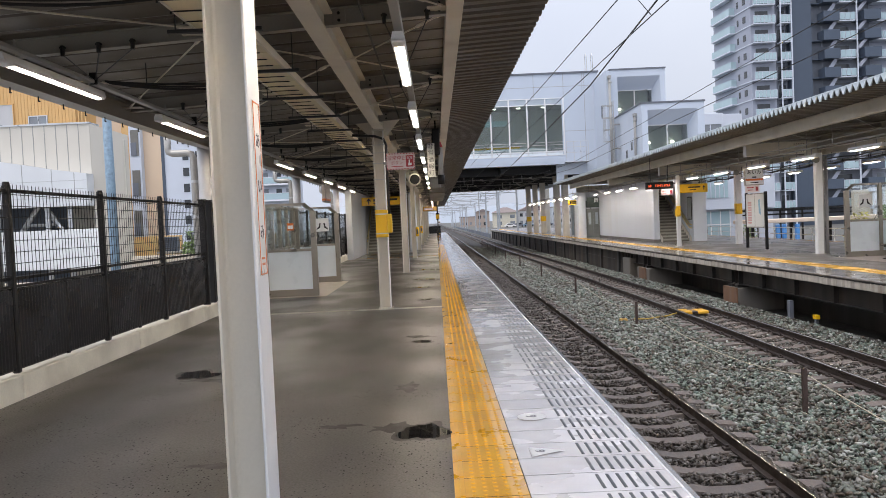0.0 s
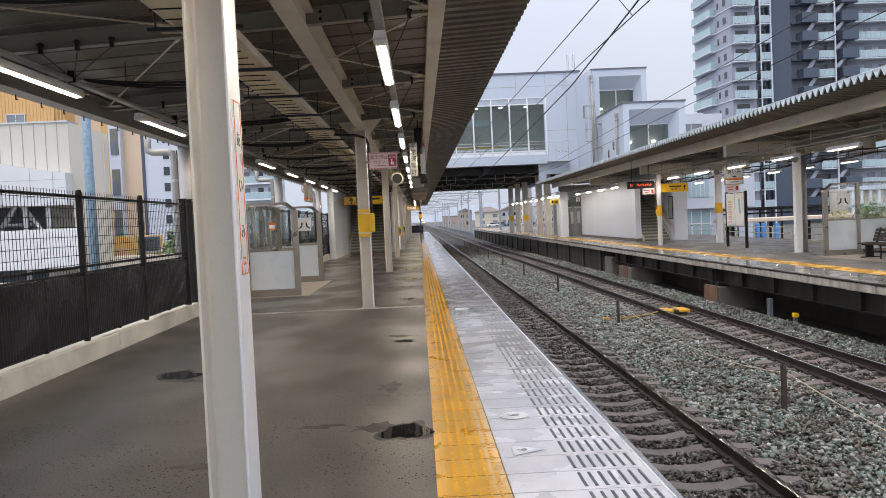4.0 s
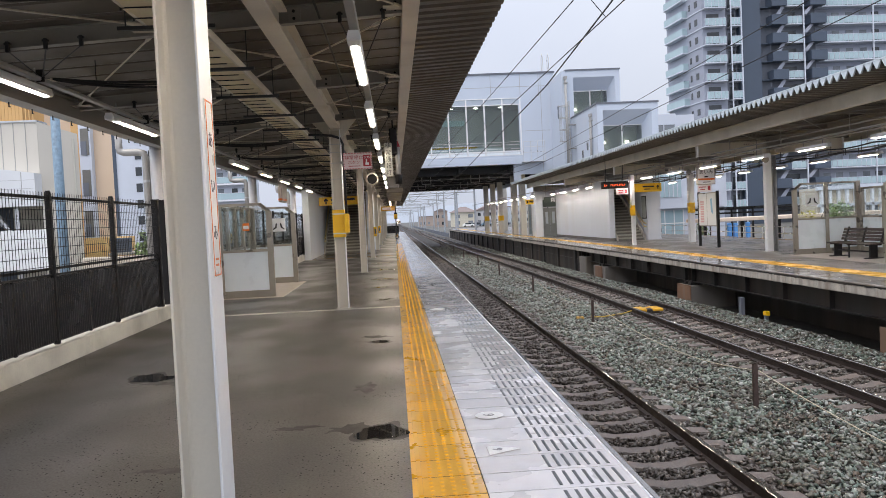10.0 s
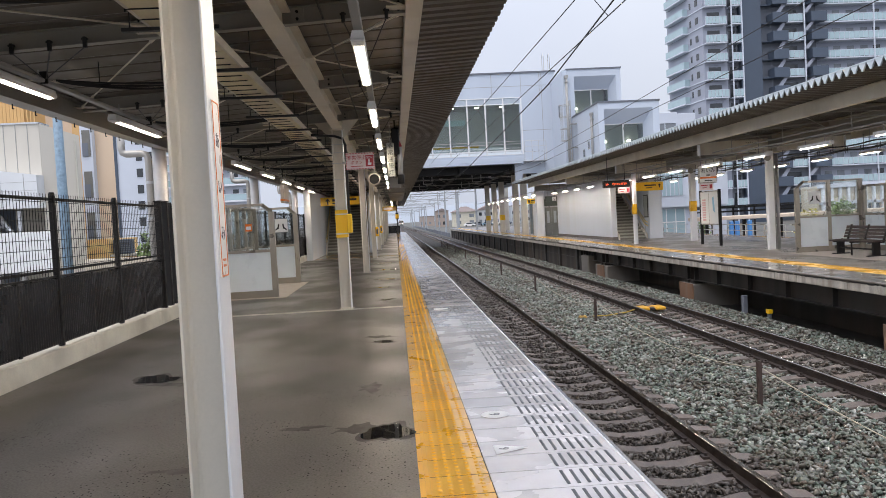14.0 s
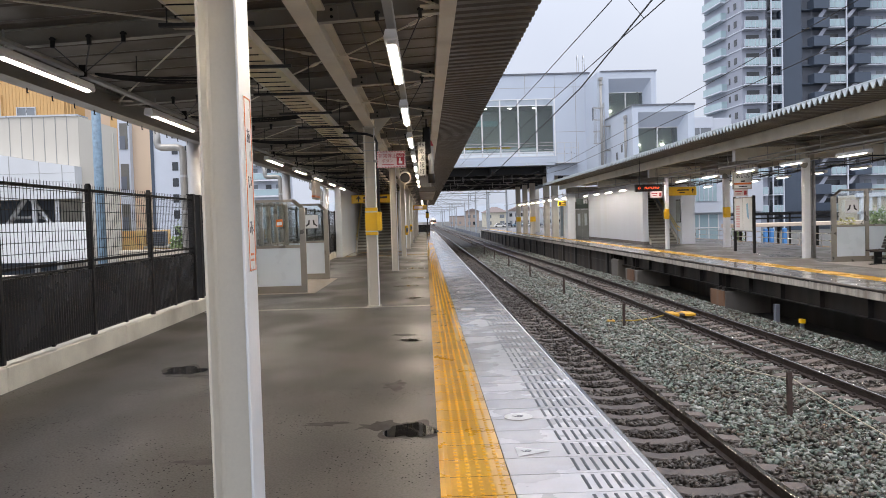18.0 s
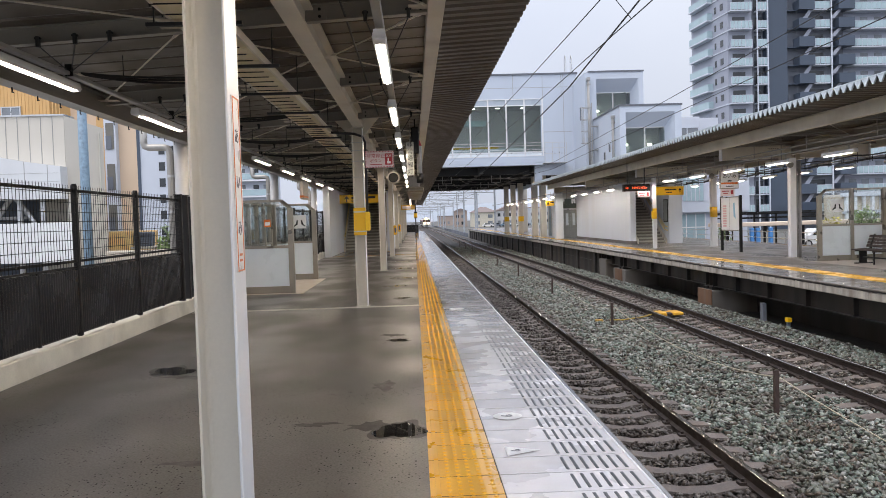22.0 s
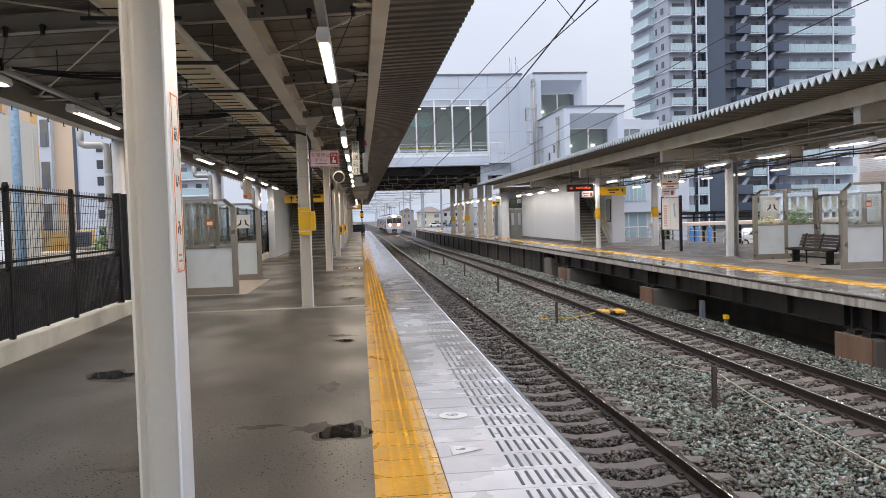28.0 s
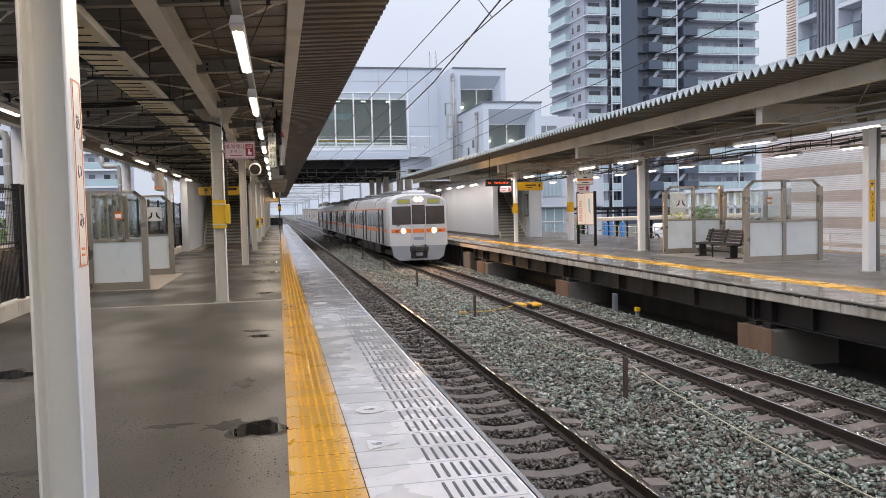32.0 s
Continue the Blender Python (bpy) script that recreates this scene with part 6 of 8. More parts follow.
for x in (0.03, 0.27):
    q = B()
    q.box(x, x + 0.18, -0.008, 0.008, 0.12, 2.7)
    part("pane", q, M("grey_screen_glass", (0.20, 0.24, 0.26), 0.1, v=0.3, s=1, b=0) if "grey_screen_glass" not in bpy.data.materials else bpy.data.materials["grey_screen_glass"], t)

# ---- things on the far platform ----
t = thing("led_display", "black train display with glowing orange letters", "display")
t.location = (8.95, 33.0, 2.58)
q = B()
q.box(0, 1.15, 0, 0.2, 0, 0.30, 0, 0.01)
part("case", q, BLACK, t)
q = B()
for i, a in enumerate((0.10, 0.17, 0.38, 0.45, 0.52, 0.59, 0.66, 0.75, 0.82, 0.89, 0.96)):
    q.box(a, a + 0.025, -0.004, 0, 0.10, 0.19)
    q.box(a + 0.025, a + 0.055, -0.004, 0, 0.10 + 0.03 * (i % 3), 0.13 + 0.03 * (i % 3))
part("letters", q, LED, t, "glowing orange letter bars")
for x in (0.2, 0.95):
    q = B()
    q.cyl((x, 0.1, 0.3), (x, 0.1, 1.33), 0.014, 6)
    part("hanger", q, CABLE, t)
t = thing("exit_sign", "yellow hanging direction sign over the far platform", "sign")
t.location = (11.15, 36.0, 2.44)
q = B()
q.box(0, 1.45, 0, 0.1, 0, 0.40, 0, 0.01)
part("board", q, YSIGN, t)
for bx0, bx1, bz0, bz1 in ((0.55, 1.1, 0.22, 0.28), (0.62, 0.9, 0.11, 0.15)):
    q = B()
    q.box(bx0, bx1, -0.004, 0, bz0, bz1)
    part("lettering_bar", q, BLACKINK, t)
q = B()
q.prism([(1.25, 0.12), (1.29, 0.12), (1.29, 0.22), (1.35, 0.22), (1.27, 0.32), (1.19, 0.22), (1.25, 0.22)], "y", -0.004, 0)
part("arrow", q, BLACKINK, t)
for x in (0.3, 1.2):
    q = B()
    q.cyl((x, 0.05, 0.4), (x, 0.05, 1.44), 0.015, 6)
    part("hanger", q, DULLPIPE, t)
for x, y, z in ((10.15, 35.0, 2.35), (11.95, 30.0, 2.2)):
    t = thing("emergency_sign", "small pink emergency stop sign on the far platform", "sign")
    t.location = (x, y, z)
    q = B()
    q.box(0, 0.55, 0, 0.02, 0, 0.28, 0, 0.004)
    part("board", q, PINK, t)
    q = B()
    q.box(0.40, 0.50, -0.003, 0, 0.06, 0.22)
    q.box(0.06, 0.32, -0.003, 0, 0.17, 0.205)
    q.box(0.10, 0.28, -0.003, 0, 0.08, 0.11)
    part("print", q, REDINK, t)
    q = B()
    q.cyl((0.27, 0.012, 0.28), (0.27, 0.012, 3.89 - z), 0.012, 6)
    part("hanger", q, DULLPIPE, t)
t = thing("name_board", "lit station name board hung across the far platform", "sign")
t.location = (11.55, 29.0, 2.45)
q = B()
q.box(0, 0.70, 0, 0.14, 0, 0.68, 0, 0.01)
part("case", q, BRONZE, t)
q = B()
q.box(0.02, 0.66, -0.008, 0, 0.03, 0.65)
part("face", q, PLATEW, t)
q = B()
q.box(0.02, 0.66, -0.012, -0.008, 0.17, 0.24)
part("stripe", q, ORANGE, t)
lettering("lettering", "あいみ", 0.19, upright(0.34, -0.012, 0.47), BLACKINK, t, stretch=0.95)
for a, c, z0, z1 in ((0.27, 0.42, 0.27, 0.32), (0.2, 0.5, 0.08, 0.11)):
    q = B()
    q.box(a, c, -0.011, -0.008, z0, z1)
    part("small_print", q, BLACKINK, t)
for x in (0.1, 0.6):
    q = B()
    q.cyl((x, 0.07, 0.68), (x, 0.07, 1.44), 0.015, 6)
    part("hanger", q, DULLPIPE, t)
t = thing("information_board", "standing information board with a lit timetable and map", "board")
t.location = (12.64, 29.8, 0)
for y in (0.0, 1.85):
    q = B()
    q.box(-0.05, 0.05, y - 0.05, y + 0.05, 0, 2.22, 0, 0.01)
    part("post", q, BLACK, t)
q = B()
q.box(-0.04, 0.04, 0.05, 1.8, 0.82, 2.18, 0, 0.01)
part("case", q, BRONZE, t)
for y0, y1, m in ((0.08, 0.93, PLATEW), (0.97, 1.78, PLATEW)):
    q = B()
    q.box(-0.046, -0.041, y0, y1, 0.86, 2.14)
    part("sheet", q, m, t)
PINKROW = M("pink_rows", (0.72, 0.42, 0.42), 0.5, b=0)
for i in range(9):
    q = B()
    q.box(-0.049, -0.046, 1.25, 1.6, 0.98 + i * 0.1, 1.05 + i * 0.1)
    part("timetable_row", q, PINKROW, t)
q = B()
q.prism([(0.35, 1.3), (0.55, 1.4), (0.6, 1.9), (0.45, 1.95), (0.4, 1.6)], "x", -0.049, -0.046)
part("map_water", q, M("map_blue", (0.25, 0.5, 0.65), 0.5, b=0), t)
t = thing("elevator_sign", "narrow yellow upright elevator sign on the white pillar", "sign")
t.location = (12.84, 14.888, 1.12)
q = B()
q.box(-0.07, 0.07, -0.005, 0.005, 0, 0.92, 0, 0.002)
part("board", q, YSIGN, t)
q = B()
q.prism([(-0.045, 0.83), (0.0, 0.87), (0.0, 0.84), (0.045, 0.84), (0.045, 0.82), (0.0, 0.82), (0.0, 0.79)], "y", -0.008, -0.005)
part("arrow", q, BLACKINK, t)
q = B()
q.box(-0.03, 0.03, -0.0075, -0.005, 0.68, 0.76)
part("pictogram", q, PLATEW, t)
for i, ch in enumerate("エレベ"):
    lettering("letter", ch, 0.085, upright(0, -0.008, 0.60 - i * 0.09), BLACKINK, t)
for ch, z in (("|", 0.33), ("タ", 0.24), ("|", 0.15)):
    lettering("letter", ch, 0.085, upright(0, -0.008, z), BLACKINK, t)
# low rail at the back of the far platform
t = thing("back_railing", "white rail fence along the back of the far platform", "railing", "", "")
for z in (0.25, 0.55):
    q = B()
    q.cyl((17.4, -4, z), (17.4, 60, z), 0.02, 6)
    part("rail", q, ALU, t)
for i in range(32):
    q = B()
    q.cyl((17.4, -4 + i * 2, 0), (17.4, -4 + i * 2, 0.58), 0.022, 6)
    part("post", q, ALU, t)
b = B()
b.box(17.0, 17.3, -4, 60, 0.0, 0.006)
setting("back_line", b, YELLOW, "yellow tactile line along the platform's rear edge", "floor mark")
for y in (24.9, 31.5):
    t = thing("loudspeaker", "pair of pale horn loudspeakers under the far canopy", "loudspeaker", "loudspeakers")
    t.location = (11.95, y, 3.05)
    for s in (-0.16, 0.16):
        q = B()
        q.cyl((s, 0, 0), (s, -0.22, 0), 0.045, 14, 0, 0.115)
        part("horn", q, GREY_STEEL, t, smooth=True)
    q = B()
    q.cyl((0, 0.05, 0), (0, 0.05, 0.84), 0.012, 6)
    part("hanger", q, DULLPIPE, t)


# ---- station building over the tracks ----
FY, BY = 58.0, 92.0
b = B()
for x0, x1, z0, z1 in ((-5.2, 9.65, 5.45, 6.15), (-5.2, 9.65, 10.40, 12.15), (9.65, 12.35, 4.7, 12.15)):
    b.box(x0, x1, FY, FY + 0.3, z0, z1)
b.box(-5.2, 24, BY, BY + 0.3, 5.45, 12.15)
b.box(-5.5, -5.2, FY, BY, 5.45, 12.15)
b.box(12.05, 12.35, FY + 0.3, BY, 4.7, 12.15)
b.box(9.1, 9.65, FY, FY + 0.3, 4.1, 5.449)
setting("station_wall", b, BRIDGE_WHITE, "pale white metal-clad wall of the station over the tracks", "wall")
b = B()
b.box(-5.6, 12.45, FY - 0.08, BY + 0.4, 12.151, 12.27)
setting("station_roof", b, CHARL, "flat grey roof edge of the station building", "roof")
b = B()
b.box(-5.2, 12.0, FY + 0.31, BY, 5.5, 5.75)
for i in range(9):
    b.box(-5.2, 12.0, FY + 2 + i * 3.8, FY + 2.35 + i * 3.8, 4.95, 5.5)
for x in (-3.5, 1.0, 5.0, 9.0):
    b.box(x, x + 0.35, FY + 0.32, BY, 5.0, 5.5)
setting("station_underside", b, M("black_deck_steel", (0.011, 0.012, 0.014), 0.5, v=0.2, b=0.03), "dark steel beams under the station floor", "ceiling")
b = B()
b.box(-5.1, 11.9, FY + 0.32, BY - 0.1, 5.76, 5.85)
setting("concourse_floor", b, M("concourse_floor_tile", (0.35, 0.34, 0.32), 0.5, b=0), "pale tiled floor of the concourse", "floor")
b = B()
b.box(-5.1, 11.9, FY + 0.32, BY - 0.1, 10.5, 10.6)
setting("concourse_ceiling", b, M("concourse_ceiling_grey", (0.4, 0.4, 0.4), 0.6, b=0), "grey ceiling of the concourse", "ceiling")
b = B()
b.box(-5.1, 11.9, FY + 7.0, FY + 7.2, 5.86, 10.49)
setting("concourse_wall", b, M("concourse_wall_grey", (0.55, 0.58, 0.56), 0.5, v=0.2, s=0.3, b=0), "grey inner wall behind the concourse windows", "wall")
b = B()
b.box(-5, 9, FY + 6.85, FY + 6.98, 6.6, 7.0)
setting("concourse_band", b, YSIGN, "yellow band along the inner concourse wall", "trim")
t = thing("sign_beam", "pale blue-green sign beam inside the concourse", "sign")
t.location = (-4.9, FY + 1.6, 8.65)
q = B()
q.box(0, 10.6, 0, 0.3, 0, 0.42, 0, 0.02)
part("panel", q, M("pale_teal_panel", (0.55, 0.75, 0.74), 0.4, b=0), t)
q = B()
q.box(3, 3.1, 0.1, 0.2, 0.42, 1.85)
q.box(9, 9.1, 0.1, 0.2, 0.42, 1.85)
part("hanger", q, ALU, t)
t = thing("shop_front", "yellow shop counter deep inside the concourse", "counter")
t.location = (-4.6, FY + 4.0, 5.85)
q = B()
q.box(0, 11.5, 0, 0.4, 0, 1.42, 0, 0.02)
part("front", q, YSIGN, t)
q = B()
for i in range(6):
    q.box(0.3 + i * 1.9, 1.6 + i * 1.9, -0.02, 0.0, 1.08, 1.2)
part("price_cards", q, PLATEW, t)
t = thing("concourse_counter", "long white counter behind the concourse windows", "counter")
t.location = (-4.9, FY + 1.0, 5.85)
q = B()
q.box(0, 13.4, 0, 0.5, 0.75, 1.0, 0, 0.02)
part("top", q, PLATEW, t)
q = B()
q.box(0.1, 13.3, 0.1, 0.4, 0, 0.75)
part("body", q, TOWERW, t)
for i in range(7):
    for j in range(2):
        t = thing("downlight", "round warm downlight in the concourse ceiling", "lamp", "concourse downlights")
        t.location = (-3 + i * 2.0, FY + 2.0 + j * 3, 10.42)
        q = B()
        q.cyl((0, 0, 0.02), (0, 0, 0.08), 0.2, 14)
        part("ring", q, PLATEW, t)
        q = B()
        q.cyl((0, 0, 0.0), (0, 0, 0.02), 0.16, 14)
        part("lens", q, CEILGLOW, t)
SPANDREL = M("pale_blue_spandrel", (0.40, 0.46, 0.52), 0.25, v=0.05, s=0.4, b=0)
win = thing("window_1", "tall steel-framed window wall of the concourse", "window", "", "structure")
mx = [-5.1 + i * 1.352 for i in range(12)]
for i, x in enumerate(mx):
    q = B()
    q.box(x - 0.05, x + 0.05, FY - 0.04, FY + 0.1, 6.15, 10.4, 0, 0.01)
    part("mullion", q, WHITE, win)
    if i < len(mx) - 1:
        for z0, z1, mt in ((6.15, 6.45, FROST), (6.5, 9.88, TINT_WIN), (9.95, 10.4, SPANDREL)):
            q = B()
            q.box(x + 0.05, x + 1.30, FY + 0.02, FY + 0.03, z0, z1)
            part("pane", q, mt, win).visible_shadow = False
for z in (6.475, 9.915, 6.17, 10.38):
    q = B()
    q.box(-5.1, 9.7, FY - 0.02, FY + 0.08, z - 0.03, z + 0.03)
    part("transom", q, WHITE, win)
q = B()
q.box(-5.2, 9.65, FY - 0.55, FY - 0.01, 5.45, 5.62, 0, 0.01)
q.box(-5.2, 9.65, FY - 0.56, FY - 0.50, 5.62, 5.95, 0, 0.01)
part("window_ledge", q, BRIDGE_WHITE, win)
for z in (6.35, 6.6, 6.9, 7.1):
    q = B()
    q.cyl((-5.1, FY - 0.45, z), (9.6, FY - 0.45, z), 0.018, 6)
    part("guard_rail", q, ALU, win)
b = B()
for x in (4.9, 7.6, 9.8, 11.2):
    b.box(x, x + 0.03, FY - 0.006, FY, 10.45, 12.15)
for z in (7.9, 11.2):
    b.box(9.7 if z < 9 else -5.2, 12.0, FY - 0.006, FY, z, z + 0.03)
b.box(11.35, 11.38, FY - 0.007, FY, 4.7, 12.1)
setting("cladding_joints", b, DULLPIPE, "thin grey joints between the cladding panels", "trim")
t = thing("maintenance_balcony", "small steel balcony with rails on the station wall", "balcony")
t.location = (9.7, FY - 0.9, 5.55)
q = B()
q.box(0, 1.7, 0, 0.9, 0, 0.06, 0, 0.01)
part("deck", q, ALU, t)
for x in (0.05, 0.6, 1.1, 1.65):
    q = B()
    q.cyl((x, 0.03, 0), (x, 0.03, 1.5), 0.025, 6)
    part("post", q, ALU, t)
for z in (0.7, 1.1, 1.5):
    q = B()
    q.cyl((0.05, 0.03, z), (1.65, 0.03, z), 0.02, 6)
    part("rail", q, ALU, t)


def stair_block(x0, x1, y0, y1, z0, z1, wx0, wx1, wz0, wz1, lab, num):
    """A stair house with a deep splayed window reveal in its front."""
    q = B()
    fx0, fx1, fz0, fz1 = wx0 - 0.12, wx1 + 0.42, wz0 - 1.5, wz1 + 0.85
    fz0 = max(fz0, z0 + 0.05)
    q.box(x0, fx0, y0, y1, z0, z1)
    q.box(fx1, x1, y0, y1, z0, z1)
    q.box(fx0, fx1, y0, y1, fz1, z1)
    q.box(fx0, fx1, y0, y1, z0, fz0)
    q.box(fx0 + 0.001, fx1 - 0.001, y1 - 0.3, y1, fz0, fz1)
    d = 0.75
    o = [(fx0, y0 + 0.002, fz0), (fx1, y0 + 0.002, fz0), (fx1, y0 + 0.002, fz1), (fx0, y0 + 0.002, fz1)]
    i_ = [(wx0, y0 + d, wz0), (wx1, y0 + d, wz0), (wx1, y0 + d, wz1), (wx0, y0 + d, wz1)]
    for k in range(4):
        j = (k + 1) % 4
        q.face([o[k], o[j], i_[j], i_[k]])
    setting("stair_house_%d" % num, q, BRIDGE_WHITE, lab, "stair house")
    q = B()
    q.box(x0 - 0.05, x1 + 0.05, y0 - 0.05, y1, z1, z1 + 0.1)
    setting("stair_house_roof_%d" % num, q, CHARL, "thin grey roof edge of a stair house", "roof")
    w = thing("window_%d" % (num + 1), "two-light window of the stair house", "window", "", "structure")
    xm = (wx0 + wx1) / 2
    for a, c in ((wx0, xm - 0.04), (xm + 0.04, wx1)):
        q = B()
        q.box(a, c, y0 + d, y0 + d + 0.01, wz0, wz1)
        part("pane", q, TINT_WIN, w).visible_shadow = False
    q = B()
    q.box(xm - 0.04, xm + 0.04, y0 + d - 0.02, y0 + d + 0.05, wz0, wz1)
    part("mullion", q, ALU, w)
    q = B()
    for a, c, e, f in ((wx0, wx1, wz0 - 0.04, wz0 + 0.03), (wx0, wx1, wz1 - 0.03, wz1 + 0.04)):
        q.box(a, c, y0 + d - 0.02, y0 + d + 0.04, e, f)
    part("frame", q, ALU, w)
    q = B()
    q.box(wx0 - 0.2, wx1 + 0.2, y0 + 2.4, y0 + 2.5, fz0, fz1)
    part("inner_wall", q, M("inner_wall_grey_%d" % num, (0.30, 0.31, 0.29), 0.7, v=0.15, s=0.5, b=0), w)
    for x in (wx0 + 0.45, wx1 - 0.5):
        q = B()
        q.cyl((x, y0 + 2.2, wz0 + 0.75), (x, y0 + 2.2, wz0 + 0.85), 0.12, 10)
        part("wall_light", q, CEILGLOW, w)


stair_block(12.4, 16.2, 54.0, 58.0, 3.9, 11.5, 13.02, 15.44, 8.3, 10.19, "white upper stair house with a framed window", 1)
stair_block(12.62, 16.4, 47.0, 53.9, 3.9, 8.15, 13.1, 15.58, 5.2, 6.92, "white lower stair house with a framed window", 2)
b = B()
b.box(12.1, 12.39, 54.0, 58.0, 3.9, 11.5)
setting("stair_house_side", b, BRIDGE_WHITE, "white side wall of the upper stair house", "wall")
t = thing("wall_pipe", "pale drain pipe down the stair house wall", "pipe", "drain pipes of the station")
for dx in (0.0, 0.22):
    q = B()
    q.cyl((12.30, 53.9 - dx, 4.0), (12.30, 53.9 - dx, 11.0), 0.06, 8)
    part("pipe", q, DULLPIPE, t, smooth=True)
for z in (5.0, 7.0, 9.0, 10.6):
    q = B()
    q.box(12.22, 12.42, 53.6, 54.01, z, z + 0.06)
    part("clamp", q, DULLPIPE, t)
q = B()
q.box(12.2, 12.4, 53.6, 54.0, 10.9, 11.1)
part("head", q, DULLPIPE, t)
t = thing("wall_pipe", "pale drain pipe down the lower stair house wall", "pipe", "drain pipes of the station")
for dx in (0.0, 0.22):
    q = B()
    q.cyl((12.52, 48.2 + dx, 4.0), (12.52, 48.2 + dx, 7.7), 0.05, 8)
    part("pipe", q, DULLPIPE, t, smooth=True)
for z in (4.8, 6.2, 7.3):
    q = B()
    q.box(12.46, 12.63, 48.12, 48.5, z, z + 0.06)
    part("clamp", q, DULLPIPE, t)
q = B()
q.box(12.45, 12.6, 48.1, 48.5, 7.6, 7.75)
part("head", q, DULLPIPE, t)
t = thing("caged_ladder", "steel ladder with safety hoops on the stair house", "ladder")
for dy in (0.0, 0.45):
    q = B()
    q.cyl((12.2, 52.5 + dy, 4.2), (12.2, 52.5 + dy, 9.2), 0.03, 6)
    part("stile", q, DULLPIPE, t)
for i in range(16):
    q = B()
    q.cyl((12.2, 52.5, 4.4 + i * 0.3), (12.2, 52.95, 4.4 + i * 0.3), 0.018, 5)
    part("rung", q, DULLPIPE, t)
for z in (6.5, 7.3, 8.1, 8.9):
    q = B()
    q.tube([(12.2, 52.5, z), (11.75, 52.4, z), (11.5, 52.72, z), (11.75, 53.05, z), (12.2, 52.95, z)], 0.02, 5)
    part("hoop", q, DULLPIPE, t)
for dy in (-0.15, 0.3, 0.75):
    q = B()
    q.cyl((11.6, 52.4 + dy * 0.7, 6.5), (11.6, 52.4 + dy * 0.7, 8.9), 0.015, 5)
    part("cage_bar", q, DULLPIPE, t)
for z in (4.6, 6.0, 7.6):
    q = B()
    q.box(12.18, 12.64, 52.48, 52.97, z, z + 0.05)
    part("wall_bracket", q, DULLPIPE, t)
t = thing("roof_ladder", "two hooped rails at the roof edge of the stair house", "ladder")
for dx in (0.0, 0.45):
    q = B()
    q.tube([(11.7 + dx, 58.4, 12.2), (11.7 + dx, 58.4, 13.4), (11.7 + dx, 58.7, 13.7), (11.7 + dx, 59.0, 13.4), (11.7 + dx, 59.0, 12.2)], 0.03, 6)
    part("hoop", q, ALU, t)
for num, (y, z) in enumerate(((55.2, 8.4), (50.6, 5.2), (49.3, 5.6))):
    t = thing("slit_window", "narrow slit window in the stair house side", "window", "slit windows")
    t.location = (12.09 if y > 54 else 12.61, y, z)
    q = B()
    q.box(-0.012, 0, 0, 0.45, 0, 0.9 if y > 54 else 0.5)
    part("pane", q, WINDOW, t)
    q = B()
    q.box(-0.02, 0, -0.04, 0, -0.04, 0.94 if y > 54 else 0.54)
    part("frame", q, ALU, t)
# columns that carry the station
for x, y in ((10.40, 62.5), (10.35, 66.5), (10.52, 76.5), (10.50, 82.0), (10.25, 86.0), (12.6, 76), (12.6, 88)):
    t = thing("station_column", "pale painted station column on the far platform", "column", "station columns")
    t.location = (x, y, 0)
    q = B()
    q.box(-0.25, 0.25, -0.25, 0.25, 0, 5.5, 0, 0.03)
    part("shaft", q, CREAM, t)
    if y not in (76.5, 86.0):
        continue
    q = B()
    q.box(-0.255, 0.255, -0.255, 0.255, 1.2, 1.75, 0, 0.03)
    part("band", q, YSIGN, t, "yellow band")

# ---- apartment tower ----
TY, FL = 122.0, 2.87
tower = thing("apartment_tower", "tall grey apartment tower with pale glass balconies", "apartment tower")
b = B()
b.prism([(50.2, TY), (54.0, TY), (60.0, TY + 25), (54.5, TY + 25), (49.15, TY + 13)], "z", -1.5, 66)
part("grey_wing", b, TOWERL, tower)
b = B()
b.box(54.0, 69.0, TY + 0.6, TY + 25, -1.5, 66)
part("slate_core", b, CHARL, tower)
b = B()
b.box(56.1, 59.5, TY - 0.4, TY + 1.0, -1.5, 66)
part("charcoal_shaft", b, CHAR, tower, "charcoal panel-clad shaft")
b = B()
b.box(69.0, 82.6, TY + 1.5, TY + 25, -1.5, 66)
part("white_wing", b, TOWERL, tower)
for x0, y0, h in ((54.35, TY - 1.15, 66), (56.0, TY - 1.2, 66), (66.2, TY - 1.1, 66), (78.2, TY - 0.2, 66)):
    b = B()
    b.box(x0, x0 + 0.16, y0, y0 + 0.2, -1.5, h)
    part("fin", b, TOWERW, tower)
for x in (55.3, 61.0):
    b = B()
    b.box(x, x + 0.1, TY - 0.42, TY - 0.4, -1.5, 66)
    part("joint", b, CHARL, tower)


def balcony(x0, x1, y0, y1, z, n, parent, glassmat=BALG, slabmat=TOWERW):
    q = B()
    q.box(x0, x1, y0, y1, z - 0.18, z, 0, 0.02)
    s = part("balcony", q, slabmat, parent)
    w = (x1 - x0) / n
    q = B()
    q.box(0.05, w - 0.05, 0.02, 0.05, 0.08, 1.12)
    pane = q.mesh("glass_panel", glassmat)
    for i in range(n):
        part("glass_panel", pane, None, s).location = (x0 + i * w, y0, z)
    q = B()
    q.box(x0, x1, y0, y0 + 0.07, z + 1.12, z + 1.18)
    part("handrail", q, TOWERW, s)
    q = B()
    q.box(-0.025, 0.025, 0, 0.06, 0, 1.12)
    post = q.mesh("baluster", TOWERW)
    for i in range(n + 1):
        part("baluster", post, None, s).location = (x0 + i * w, y0, z)
    return s


